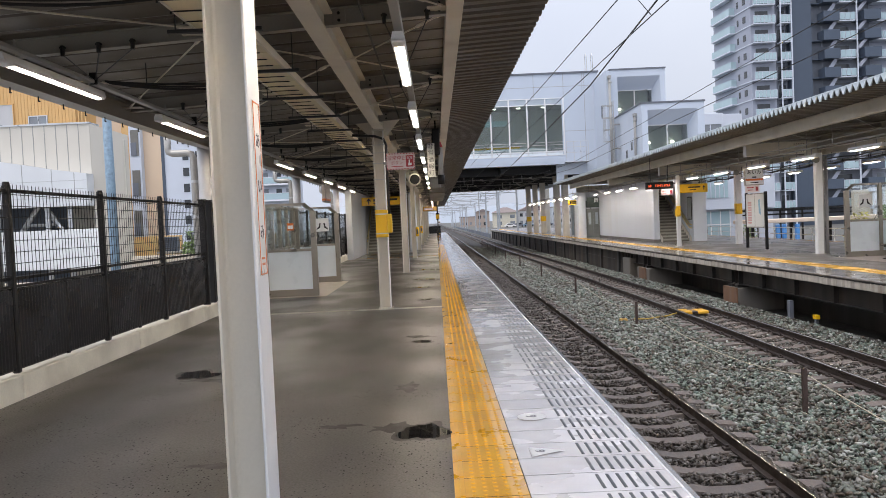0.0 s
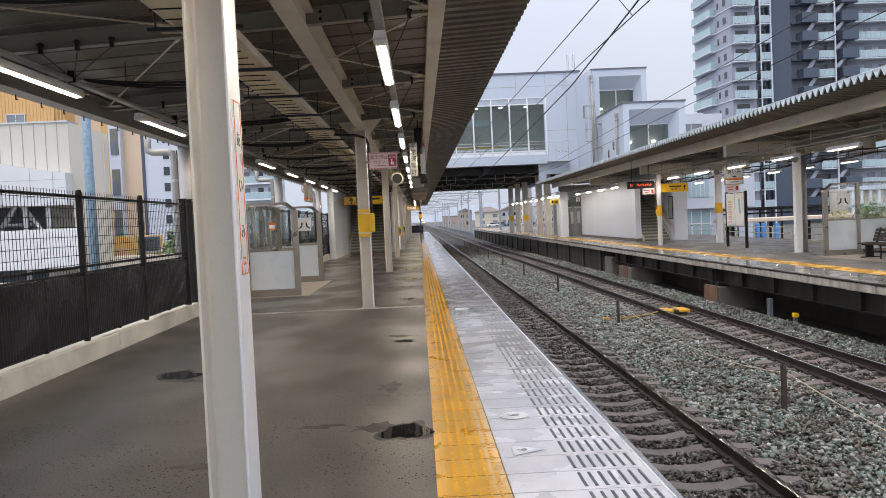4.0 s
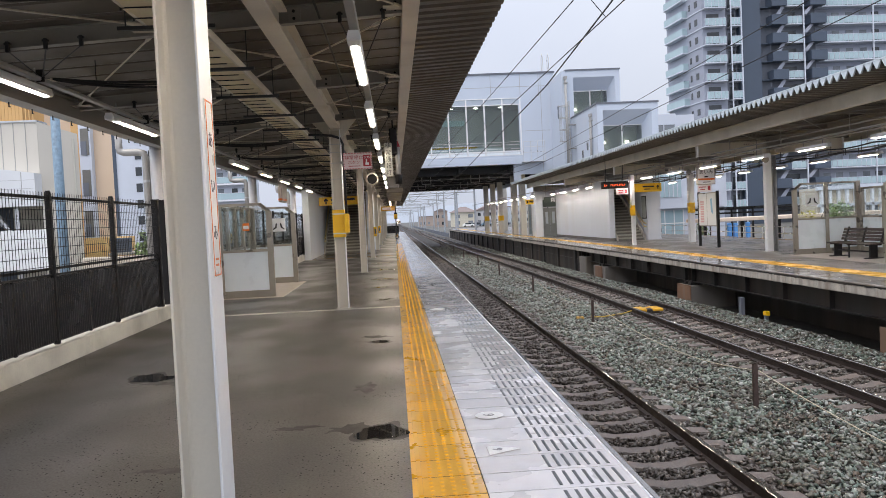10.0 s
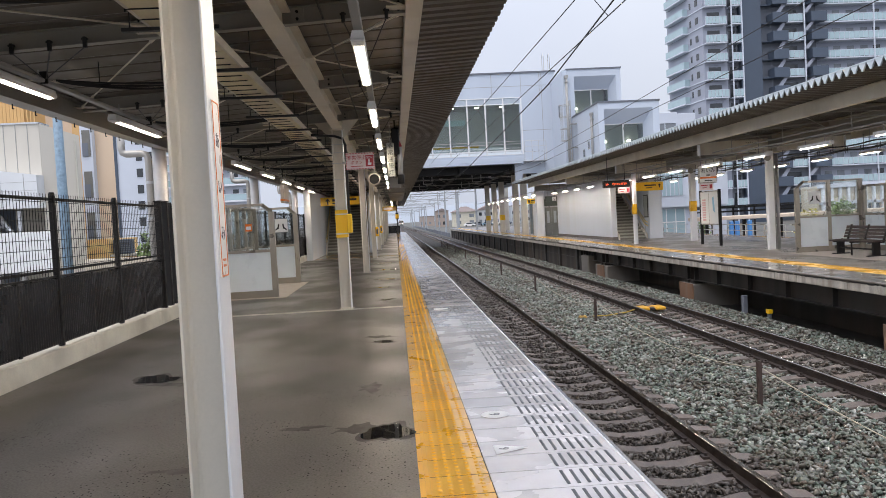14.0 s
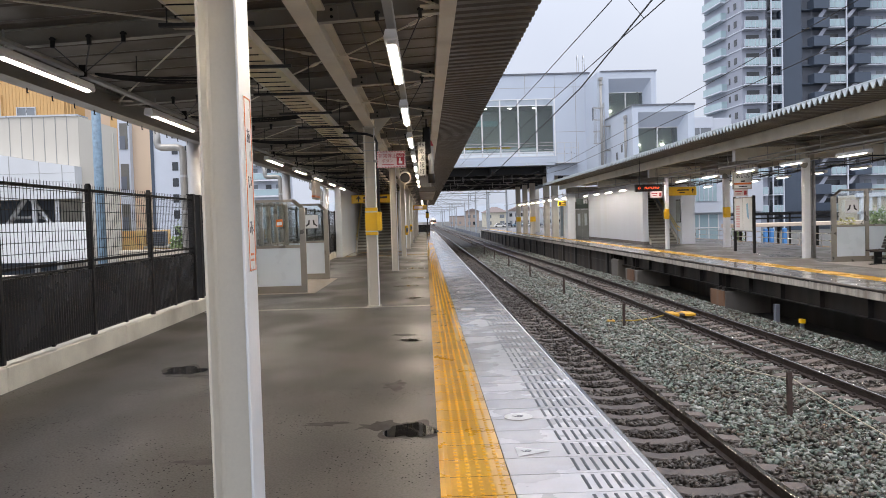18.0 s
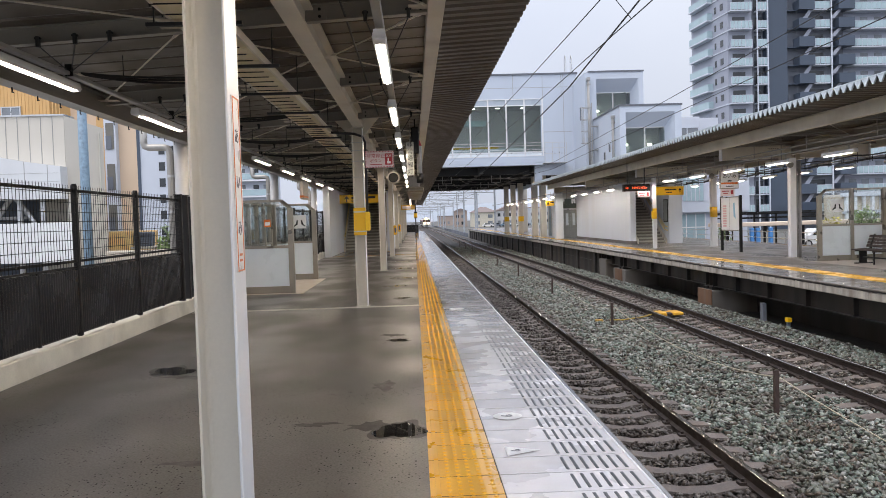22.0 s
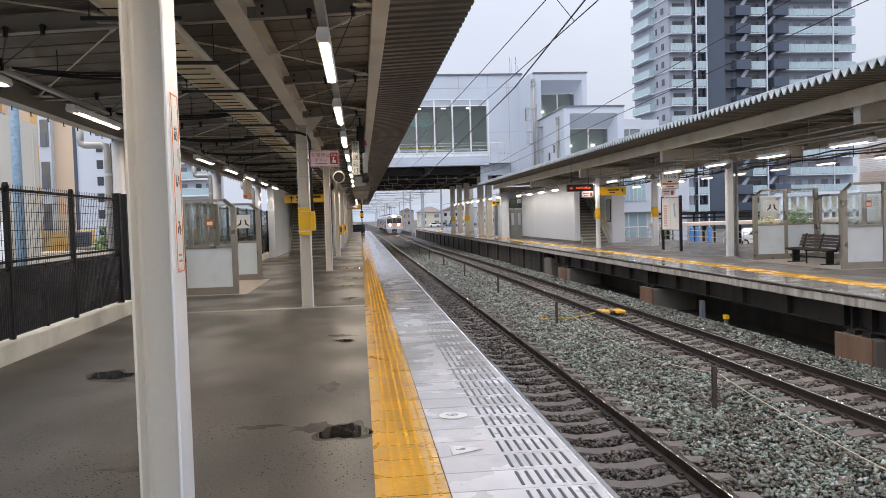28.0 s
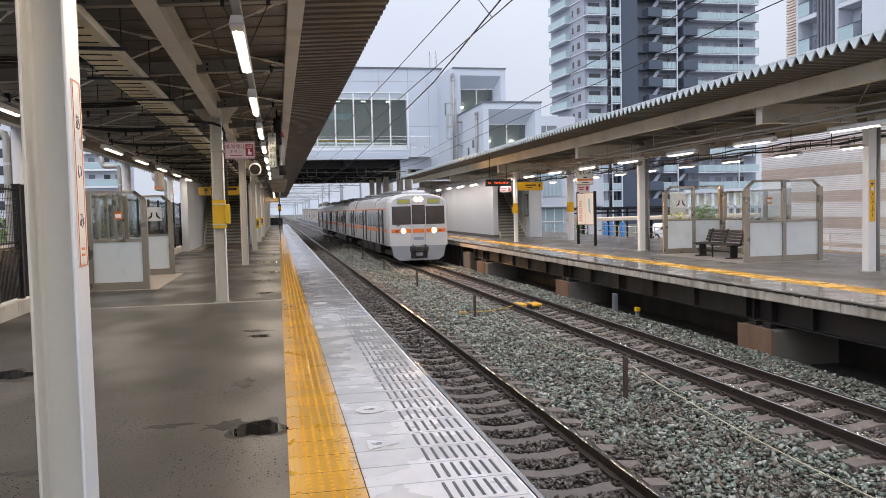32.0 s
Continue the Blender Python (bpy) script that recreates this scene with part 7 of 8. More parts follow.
for f in range(0, 22):
    z = 30.03 + (f - 11) * FL
    if z < -1:
        continue
    balcony(50.2, 53.6, TY - 1.2, TY, z, 6, tower)
    balcony(54.5, 56.0, TY - 1.1, TY + 0.6, z, 3, tower)
    balcony(63.0, 66.2, TY - 0.8, TY + 0.6, z, 4, tower)
    balcony(69.3, 82.2, TY - 0.1, TY + 1.5, z - 0.05, 16, tower)
    # charcoal boxes that step out of the core
    for x0, x1 in ((60.9, 63.4), (67.2, 69.8)):
        q = B()
        q.box(x0, x1, TY - 1.5, TY + 0.6, z - 0.2, z + 1.35, 0, 0.02)
        part("charcoal_box", q, CHAR, tower)
        q = B()
        xa, xb = (61.7, 62.7) if x0 < 65 else (66.1, 67.4)
        q.prism([(xa, z + 1.36), (xa + 0.75, z + 1.36), (xb + 0.6, z + 2.66), (xb, z + 2.66)], "y", TY - 0.95, TY - 0.9)
        part("slanted_panel", q, TOWERL, tower)
    q = B()
    q.box(59.6, 60.9, TY - 0.3, TY + 0.6, z - 0.15, z + 0.05)
    part("ledge", q, CHAR, tower)
    q = B()
    q.box(66.4, 67.2, TY - 0.3, TY + 0.6, z - 0.15, z + 0.05)
    part("ledge", q, CHAR, tower)
    for x0, x1, y in ((50.9, 52.9, TY - 0.01), (54.6, 55.9, TY + 0.59), (63.2, 65.8, TY + 0.59)):
        q = B()
        q.box(x0, x1, y - 0.03, y, z + 0.05, z + 2.05)
        part("window", q, WINDOW, tower)
    for x0 in (70.2, 72.3, 74.6, 76.9, 79.0):
        q = B()
        q.box(x0, x0 + 1.2, TY + 1.46, TY + 1.5, z + 0.05, z + 2.0)
        part("window", q, WINDOW if int(x0) % 2 else WINDOW2, tower)
    # side face
    for u0, u1, mt in ((0.12, 0.19, WINDOW), (0.40, 0.93, BALG), (0.30, 0.34, WINDOW)):
        xa, ya = 50.2 + (49.15 - 50.2) * u0, TY + 13 * u0
        xb, yb = 50.2 + (49.15 - 50.2) * u1, TY + 13 * u1
        o = -0.05 if mt is WINDOW else -0.9
        q = B()
        zz = (z + 0.75, z + 1.75) if mt is WINDOW else (z + 0.05, z + 1.12)
        q.prism([(xa, ya), (xa + o, ya - 0.2 * abs(o)), (xb + o, yb - 0.2 * abs(o)), (xb, yb)], "z", *zz)
        part("side_window" if mt is WINDOW else "side_balcony", q, mt, tower)
        if mt is BALG:
            q = B()
            q.prism([(xa, ya), (xa + o - 0.05, ya - 0.2), (xb + o - 0.05, yb - 0.2), (xb, yb)], "z", z - 0.18, z + 0.04)
            part("side_slab", q, TOWERW, tower)
    q = B()
    q.prism([(50.2, TY), (50.1, TY - 0.06), (49.05, TY + 13), (49.15, TY + 13)], "z", z - 0.15, z + 0.02)
    part("string_course", q, TOWERW, tower)

# Slatted apartment block nearer to the line
blk = thing("apartment_block", "apartment block with brown slats and glass balconies", "apartment block")
BX = 42.4
b = B()
b.box(BX + 1.4, 58, 40, 58.9, -1.5, 22)
b.box(BX, BX + 1.4, 40, 50.32, -1.5, 22)
part("body", b, TOWERW, blk)
b = B()
b.box(BX + 0.1, BX + 1.4, 52.9, 53.3, -1.5, 22)
b.box(BX + 0.3, BX + 1.4, 53.3, 55.25, -1.5, 22)
b.box(BX, BX + 1.4, 57.5, 57.74, -1.5, 22)
part("pier", b, TOWERW, blk)
q = B()
q.box(BX - 0.06, BX + 1.4, 57.74, 58.96, 0, 0.17, 0, 0.01)
slat_ = q.mesh("slat", BROWNSLAT)
for i in range(66):
    part("slat", slat_, None, blk).location = (0, 0, 6.0 + i * 0.24)
for i in range(5):
    b = B()
    b.box(BX - 0.06, BX + 0.3, 53.38 + i * 0.39, 53.6 + i * 0.39, -1.5, 22)
    part("grey_fin", b, CHARL, blk)
q = B()
q.box(BX + 0.02, BX + 0.04, 0, 0.018, 0, 1.1)
bar_ = q.mesh("baluster", CHAR)
for f in range(-3, 3):
    z = 13.66 + f * 2.95
    for y0, y1 in ((50.32, 52.9), (55.25, 57.5)):
        b = B()
        b.box(BX, BX + 1.4, y0, y1, z - 0.38, z, 0, 0.02)
        part("balcony", b, TOWERW, blk)
        b = B()
        b.box(BX + 0.03, BX + 0.05, y0 + 0.9, y1, z + 0.05, z + 1.1)
        part("glass_panel", b, BALG, blk)
        b = B()
        b.box(BX, BX + 0.06, y0, y1, z + 1.1, z + 1.16)
        part("handrail", b, CHAR, blk)
        for k in range(9):
            part("baluster", bar_, None, blk).location = (0, y0 + 0.05 + k * 0.1, z)
        b = B()
        b.box(BX + 1.36, BX + 1.4, y0 + 0.5, y0 + 1.7, z + 0.05, z + 2.1)
        part("window", b, WINDOW, blk)

# Louvred wall behind the far platform
lou = thing("louvre_wall", "long building wall clad in brown and white louvre slats", "louvred building")
b = B()
b.box(24.05, 34, 4, 35.4, -1.5, 7.3)
part("body", b, M("pinkish_backing", (0.62, 0.54, 0.51), 0.6, v=0.06, s=0.5, b=0), lou)
rng = random.Random(8)
for i in range(106):
    z = -1.4 + i * 0.082
    # bands of broad pale slats between bands of narrow ones
    pale = i % 14 < 8 or i < 12
    w = 0.056 if pale else 0.046
    b = B()
    b.prism([(24.05, z), (23.97, z + 0.005), (23.97, z + w), (24.05, z + w + 0.012)], "y", 4, 35.4)
    part("slat", b, WHITESLAT if pale else BROWNSLAT, lou)
# Low buildings, shelter roofs and posts of the station square
sq = thing("glass_entrance", "low white station annex with a glazed front", "building")
b = B()
b.box(20.3, 26.2, 60, 66, 1.6, 4.6, 0, 0.02)
b.box(20.3, 26.2, 60.5, 66, -1.5, 1.6)
b.box(20.3, 22.35, 60, 66, 4.6, 9.0, 0, 0.02)
b.box(22.35, 23.85, 60.1, 66, 4.6, 8.9, 0, 0.02)
part("upper_wall", b, TOWERW, sq)
b = B()
b.box(20.45, 22.2, 59.95, 60.0, 6.4, 8.15)
part("high_window", b, WINDOW2, sq)
b = B()
b.box(21.3, 21.36, 59.9, 59.95, 6.4, 8.15)
b.box(20.4, 22.25, 59.9, 59.95, 8.15, 8.22)
b.box(20.4, 22.25, 59.9, 59.95, 6.33, 6.4)
part("high_window_frame", b, TOWERW, sq)
b = B()
b.box(20.5, 22.6, 59.95, 60.0, 2.5, 4.3)
part("upper_window", b, BALG, sq)
for i in range(7):
    b = B()
    b.box(20.5 + i * 0.34, 20.56 + i * 0.34, 59.9, 59.95, 2.5, 4.3)
    part("window_bar", b, TOWERW, sq)
for i in range(3):
    b = B()
    b.box(20.6 + i * 0.75, 21.3 + i * 0.75, 60.42, 60.49, -0.6, 1.45)
    part("pane", b, BALG, sq)
b = B()
for i in range(4):
    b.box(20.53 + i * 0.75, 20.6 + i * 0.75, 60.4, 60.48, -0.9, 1.5)
b.box(20.5, 22.9, 60.4, 60.48, 0.4, 0.48)
part("frame", b, PLATEW, sq)
ar = thing("arcade_building", "low beige building with pale columns at the tower's foot", "building")
b = B()
b.box(62, 82, 111, 116, -1.5, 3.55, 0, 0.03)
part("wall", b, M("beige_render", (0.60, 0.53, 0.43), 0.7, v=0.08, s=0.5, b=0.02), ar)
b = B()
b.box(61.8, 82.2, 110.4, 111, 3.2, 3.75, 0, 0.03)
part("cornice", b, TOWERW, ar)
b = B()
b.box(62, 82, 110.5, 110.98, 0.75, 1.2, 0, 0.02)
part("canopy_band", b, TOWERW, ar)
for i in range(16):
    b = B()
    b.box(62.4 + i * 1.28, 62.75 + i * 1.28, 110.5, 110.98, -1.5, 3.2)
    part("column", b, PODW, ar)
    b = B()
    b.box(62.85 + i * 1.28, 63.55 + i * 1.28, 110.95, 110.99, -1.2, 0.7)
    part("window", b, WINDOW2, ar)
sh = thing("cycle_shelter", "long low shelter roof on dark posts in the square", "shelter")
b = B()
b.box(17.9, 40, 45, 47, 0.68, 0.90, 0, 0.03)
part("roof", b, M("beige_fascia", (0.66, 0.54, 0.44), 0.5, b=0), sh)
for i in range(9):
    b = B()
    b.box(18.6 + i * 2.3, 18.75 + i * 2.3, 45.9, 46.05, -1.5, 0.68)
    part("post", b, BLACK, sh)
pg = thing("pergola", "dark steel pergola frame in the square", "pergola")
for i in range(9):
    b = B()
    b.box(21.6 + i * 0.75, 21.67 + i * 0.75, 52, 56, 1.42, 1.52)
    part("rafter", b, BLACK, pg)
for z in (1.05, 1.32):
    for y in (52.3, 55.7):
        b = B()
        b.box(21.4, 28.0, y, y + 0.08, z, z + 0.09)
        part("beam", b, BLACK, pg)
for i in range(5):
    b = B()
    b.box(21.6 + i * 1.5, 21.7 + i * 1.5, 52.3, 52.4, -1.5, 1.42)
    part("post", b, BLACK, pg)
for x in (18.43, 18.77, 19.48):
    t = thing("square_post", "bright blue painted steel post in the station square", "post", "blue posts of the square")
    t.location = (x, 42, -1.5)
    q = B()
    q.box(-0.10, 0.10, -0.1, 0.1, 0, 2.15, 0, 0.02)
    part("shaft", q, BLUEPOST, t)
    q = B()
    q.box(-0.15, 0.15, -0.12, 0.12, 0, 0.12, 0, 0.02)
    part("base", q, CONC, t)
b = B()
b.box(17.7, 33, 36, 44, -1.5, -1.47)
setting("square_road", b, STREET, "grey street surface of the station square", "road")


def leafy(x, y, z, rx, ry, rz, count, seed, mat, name, label, trunk):
    """A plant: tapered stem, limbs and a ragged crown of small leaf clumps."""
    rng = random.Random(seed)
    t = thing(name, label, "tree" if trunk else "hedge", "plants of the square")
    t.location = (x, y, z)
    q = B()
    if trunk:
        q.tube([(0, 0, -trunk), (0.05, 0, -trunk * 0.4), (0, 0.03, 0.1)], 0.09, 7, 0, 0.05)
        for k in range(7):
            a = rng.uniform(0, 6.28)
            q.tube([(0, 0, -trunk * 0.3 + 0.1 * k), (rx * 0.4 * math.cos(a), ry * 0.4 * math.sin(a), rz * 0.2), (rx * 0.75 * math.cos(a), ry * 0.75 * math.sin(a), rz * (0.3 + 0.5 * rng.random()))], 0.035, 5, 0, 0.01)
    else:
        q.tube([(0, 0, -rz), (0, 0, 0)], 0.06, 6)
    part("trunk", q, BARK, t)
    q = B()
    for k in range(count):
        a, e, r = rng.uniform(0, 6.28), rng.uniform(-1, 1), rng.random() ** 0.4
        r *= 0.75 + 0.35 * math.sin(3 * a + seed) * math.cos(2.3 * e)
        c = math.sqrt(1 - e * e)
        p = Vector((rx * r * c * math.cos(a), ry * r * c * math.sin(a), rz * r * e))
        u = Vector((rng.uniform(-1, 1), rng.uniform(-1, 1), rng.uniform(-0.6, 0.6))).normalized()
        w = u.cross(Vector((rng.uniform(-1, 1), rng.uniform(-1, 1), 1))).normalized()
        s = rng.uniform(0.05, 0.13)
        q.face([p - u * s, p + w * s * 0.5, p + u * s, p - w * s * 0.5])
    part("crown", q, mat, t)
    return t


leafy(19.7, 36, 0.2, 0.9, 0.9, 1.2, 1200, 2, LEAF2, "tree", "small yellowing tree in the station square", 1.8)
leafy(24.7, 42, 0.5, 1.1, 1.0, 1.5, 1500, 3, LEAF, "tree", "small green tree in the station square", 2.2)
leafy(21.6, 38, -0.3, 1.1, 0.8, 0.8, 800, 4, LEAF2, "hedge", "straggling yellow-green hedge in the square", 0)
leafy(23.3, 58, -0.2, 0.7, 0.7, 1.0, 600, 5, LEAF, "hedge", "clipped green hedge by the annex", 0)
leafy(-8.05, 25.5, 0.3, 0.45, 0.4, 1.72, 1100, 6, LEAF, "hedge", "green hedge behind the platform fence", 0)

# ---- buildings behind the fence ----
wb = thing("white_building", "white panel-clad building with an open deck behind the fence", "building")
WY = 24.0
b = B()
b.prism([(-26, WY), (-10.45, WY), (-10.45, WY + 0.7), (-16.5, WY + 14), (-26, WY + 14)], "z", 2.75, 5.08)
part("upper_wall", b, SIDING, wb)
b = B()
b.prism([(-26.1, WY - 0.04), (-10.44, WY - 0.04), (-10.44, WY + 0.7), (-16.4, WY + 14), (-26.1, WY + 14)], "z", 5.081, 5.13)
part("parapet", b, ALU, wb)
b = B()
base_ = [(-10.449, WY + 0.01), (-9.57, WY + 0.7), (-10.46, WY + 2.9)]
tops = (5.08, 4.76, 5.0)
b.face([(x, y, -1.5) for x, y in base_][::-1])
b.face([(x, y, z) for (x, y), z in zip(base_, tops)])
for k in range(3):
    j = (k + 1) % 3
    b.face([(*base_[k], -1.5), (*base_[j], -1.5), (*base_[j], tops[j]), (*base_[k], tops[k])])
part("corner_wall", b, SIDING, wb, "pale wall that turns away at the corner")
b = B()
b.cyl((-9.66, WY + 0.60, -1.4), (-9.66, WY + 0.60, 4.6), 0.025, 6)
part("drain_pipe", b, CONC, wb)
for i in range(40):
    b = B()
    x = -10.80 - i * 0.345
    b.box(x, x + 0.018, WY - 0.010, WY, 3.5, 5.07)
    part("panel_joint", b, DULLPIPE, wb)
b = B()
bow = [(-10.4, 3.53), (-11.45, 3.69), (-12.33, 3.87), (-13.0, 3.99), (-15.4, 4.38)]
b.prism([(-15.4, 2.6), (-10.4, 2.57)] + bow, "y", WY - 0.5, WY - 0.02)
part("canopy_band", b, M("white_band", (0.66, 0.68, 0.70), 0.45, v=0.05, s=0.8, b=0.01, streak=1), wb)
for x, z in ((-10.78, 3.57), (-11.45, 3.68), (-12.33, 3.86), (-13.2, 4.01), (-14.08, 4.15), (-14.95, 4.29)):
    b = B()
    b.box(x, x + 0.014, WY - 0.508, WY - 0.5, 2.6, z)
    part("band_joint", b, DULLPIPE, wb)
for z in (2.83, 3.08, 3.33):
    b = B()
    b.box(-15.4, -10.41, WY - 0.505, WY - 0.5, z, z + 0.008)
    part("band_line", b, DULLPIPE, wb)
b = B()
b.box(-26, -10.12, WY - 0.5, WY - 0.3, 0.69, 1.87, 0, 0.01)
part("deck_wall", b, M("deck_white", (0.76, 0.77, 0.78), 0.5, v=0.05, s=0.8, b=0.02, streak=1), wb)
b = B()
b.box(-26, -10.6, WY + 3, WY + 3.1, -1.5, 2.7)
part("deep_wall", b, CHAR, wb)
for x in (-12.0, -11.3, -13.2, -15, -17):
    b = B()
    b.box(x, x + 0.12, WY + 0.1, WY + 0.22, -1.5, 2.6)
    part("column", b, ALU, wb)
b = B()
b.tube([(-12.85, WY + 0.2, 1.75), (-12.25, WY + 0.2, 2.62)], 0.08, 6)
b.tube([(-11.45, WY + 0.2, 1.75), (-12.05, WY + 0.2, 2.62)], 0.08, 6)
b.tube([(-12.6, WY + 0.2, 2.05), (-11.7, WY + 0.2, 2.05)], 0.05, 6)
part("brace", b, ALU, wb)
b = B()
b.prism([(-12.0, WY + 1.5), (-10.46, WY + 1.5), (-15.5, WY + 12), (-16, WY + 13.9)], "z", -1.5, 2.749)
part("lower_wall", b, SIDING, wb)
ob_ = thing("ochre_apartments", "ochre rendered apartment block with recessed balconies", "apartment block")
b = B()
b.prism([(-34, 40), (-18.1, 40), (-17.35, 41.2), (-22, 52), (-34, 52)], "z", -1.5, 15)
part("body", b, OCHRE, ob_)
for i in range(28):
    b = B()
    x = -17.6 - i * 0.17
    b.box(x, x + 0.05, 39.98, 40, 6, 15)
    part("rib", b, M("ochre_rib", (0.60, 0.365, 0.15), 0.7, b=0) if i == 0 else bpy.data.materials["ochre_rib"], ob_)
for x0, z0, w, h in ((-20.38, 7.1, 0.87, 0.75), (-23.2, 6.9, 2.0, 1.6)):
    b = B()
    b.box(x0, x0 + w, 39.94, 39.98, z0, z0 + h)
    win_ = part("window" if w < 2 else "loggia", b, WINDOW2 if w < 2 else COLUMN_WHITE, ob_)
    b = B()
    b.box(x0 - 0.05, x0 + w + 0.05, 39.90, 39.97, z0 - 0.06, z0)
    b.box(x0 - 0.05, x0, 39.91, 39.97, z0, z0 + h + 0.05)
    b.box(x0 + w, x0 + w + 0.05, 39.91, 39.97, z0, z0 + h + 0.05)
    b.box(x0, x0 + w, 39.91, 39.97, z0 + h, z0 + h + 0.05)
    if w < 2:
        b.box(x0 + w * 0.48, x0 + w * 0.53, 39.92, 39.95, z0, z0 + h)
        part("frame", b, ALU, win_)
    else:
        part("frame", b, OCHRE, win_)
        b = B()
        b.box(x0 + 0.2, x0 + 1.45, 39.925, 39.938, z0, z0 + 0.6)
        part("door_glass", b, WINDOW, win_)
pe = thing("peach_apartments", "peach and white apartment block with stacked balconies", "apartment block")
b = B()
b.prism([(-18.0, 41), (-14.2, 41), (-19.0, 54), (-22, 54)], "z", -1.5, 15)
part("body", b, PEACH, pe)
b = B()
b.box(-15.68, -15.10, 40.6, 41, -1.5, 15)
part("white_strip", b, TOWERW, pe)
for k in range(5):
    z = -0.52 + k * 2.08
    # flat panels: the shade of the balcony recesses is painted as grey
    b = B()
    b.box(-15.58, -15.19, 40.56, 40.6, z, z + 1.33)
    win_ = part("opening", b, M("recess_shade_grey", (0.16, 0.155, 0.14), 0.7, v=0.2, s=2, b=0) if k == 0 else bpy.data.materials["recess_shade_grey"], pe, "flat grey panel painted as a shaded balcony opening")
    b = B()
    b.box(-15.58, -15.30, 40.53, 40.558, z, z + 0.68)
    part("balustrade", b, CHARL, win_)
b = B()
b.box(-16.08, -15.72, 40.7, 41, -1.5, 15)
part("ochre_strip", b, OCHRE, pe)
for k in range(3):
    b = B()
    b.box(-16.6, -16.1, 40.95, 41.0, 5.2 + k * 2.6, 6.0 + k * 2.6)
    part("small_window", b, WINDOW, pe)
tw = thing("white_apartments", "tall white apartment block with dark windows far behind", "apartment block")
b = B()
b.box(-47.9, -40.5, 140, 152, -1.5, 40)
part("body", b, TOWERW, tw)
b = B()
b.box(-48.5, -47.9, 139.8, 152, -1.5, 40)
part("dark_edge", b, CHAR, tw)
for k in range(12):
    for x in (-44.7, -42.4):
        b = B()
        b.box(x, x + 1.05, 139.93, 140, 0.4 + k * 2.85, 1.9 + k * 2.85)
        part("window", b, WINDOW, tw)
aw = thing("balcony_apartments", "white apartment block with pale glass balconies beyond the fence", "apartment block")
b = B()
b.box(-40, -25.6, 141.5, 152, -1.5, 17)
part("body", b, TOWERW, aw)
for k in range(6):
    z = 1.2 + k * 2.86
    b = B()
    b.box(-40, -25.4, 140, 141.5, z - 0.28, z, 0, 0.02)
    part("balcony", b, PODW, aw)
    b = B()
    b.box(-40, -25.42, 140.0, 140.05, z + 0.05, z + 1.1)
    part("glass_panel", b, BALG, aw)
    b = B()
    b.box(-40, -25.4, 139.97, 140.06, z + 1.1, z + 1.17)
    part("handrail", b, PODW, aw)
    for i, x in enumerate((-26.8, -28.6, -31.0, -33.2, -36)):
        b = B()
        b.box(x, x + 1.0, 141.44, 141.5, z + 0.1, z + 2.0)
        part("window", b, WINDOW if i % 2 else WINDOW2, aw)
t = thing("utility_pole", "thick blue-grey steel pole behind the fence", "pole")
t.location = (-7.0, 17, -1.5)
q = B()
q.cyl((0, 0, 0), (-0.02, 0, 7.0), 0.11, 14, 0, 0.09)
part("shaft", q, BLUEPOLE, t, smooth=True)
q = B()
q.cyl((0, 0, 0), (0, 0, 0.1), 0.2, 14)
part("base", q, CONC, t)
b = B()
b.box(-40, -7.05, 18.0, 18.3, -1.5, 0.62, 0, 0.02)
b.box(-7.05, -4.9, 18.0, 18.3, -1.5, 1.12, 0, 0.02)
setting("street_wall", b, M("beige_wall", (0.56, 0.50, 0.41), 0.7, v=0.1, s=1, b=0.1), "pale low wall along the street behind the fence", "wall")
b = B()
b.box(-60, -4.8, -8, 17.9, -1.495, -1.47)
setting("side_street", b, STREET, "grey street surface behind the near platform", "road")
t = thing("low_house", "low ochre house wall behind the fence", "house")
q = B()
q.box(-10.43, -9.74, 27.0, 30.0, -1.5, 1.55, 0, 0.02)
part("wall", q, PALE_OCHRE, t)
q = B()
q.box(-9.738, -7.9, 27.2, 30.0, -1.5, 0.92, 0, 0.02)
part("porch", q, PALE_OCHRE, t)
q = B()
q.box(-9.74, -7.85, 27.1, 30.0, 0.92, 1.0, 0, 0.01)
part("ledge", q, CONC, t)
t = thing("outdoor_unit", "dark grey outdoor air conditioning unit on the porch roof", "outdoor unit")
t.location = (-9.70, 27.3, 1.0)
q = B()
q.box(0, 0.62, 0, 0.35, 0, 0.5, 0, 0.03)
part("casing", q, CHAR, t)
q = B()
for k in range(6):
    q.box(0.05, 0.57, -0.012, 0.0, 0.06 + k * 0.07, 0.09 + k * 0.07)
part("grille", q, CHARL, t)


# ---- overhead line ----
def wire(pts, r, label, sag=0.0):
    b = B()
    out = []
    for (p, q) in zip(pts[:-1], pts[1:]):
        p, q = Vector(p), Vector(q)
        n = 10
        for i in range(n):
            u = i / n
            out.append(p.lerp(q, u) - Vector((0, 0, sag * 4 * u * (1 - u))))
    out.append(Vector(pts[-1]))
    b.tube(out, r, 5)
    return tagged(part("overhead_wire", b, CABLE), label, "wire", "overhead wires")


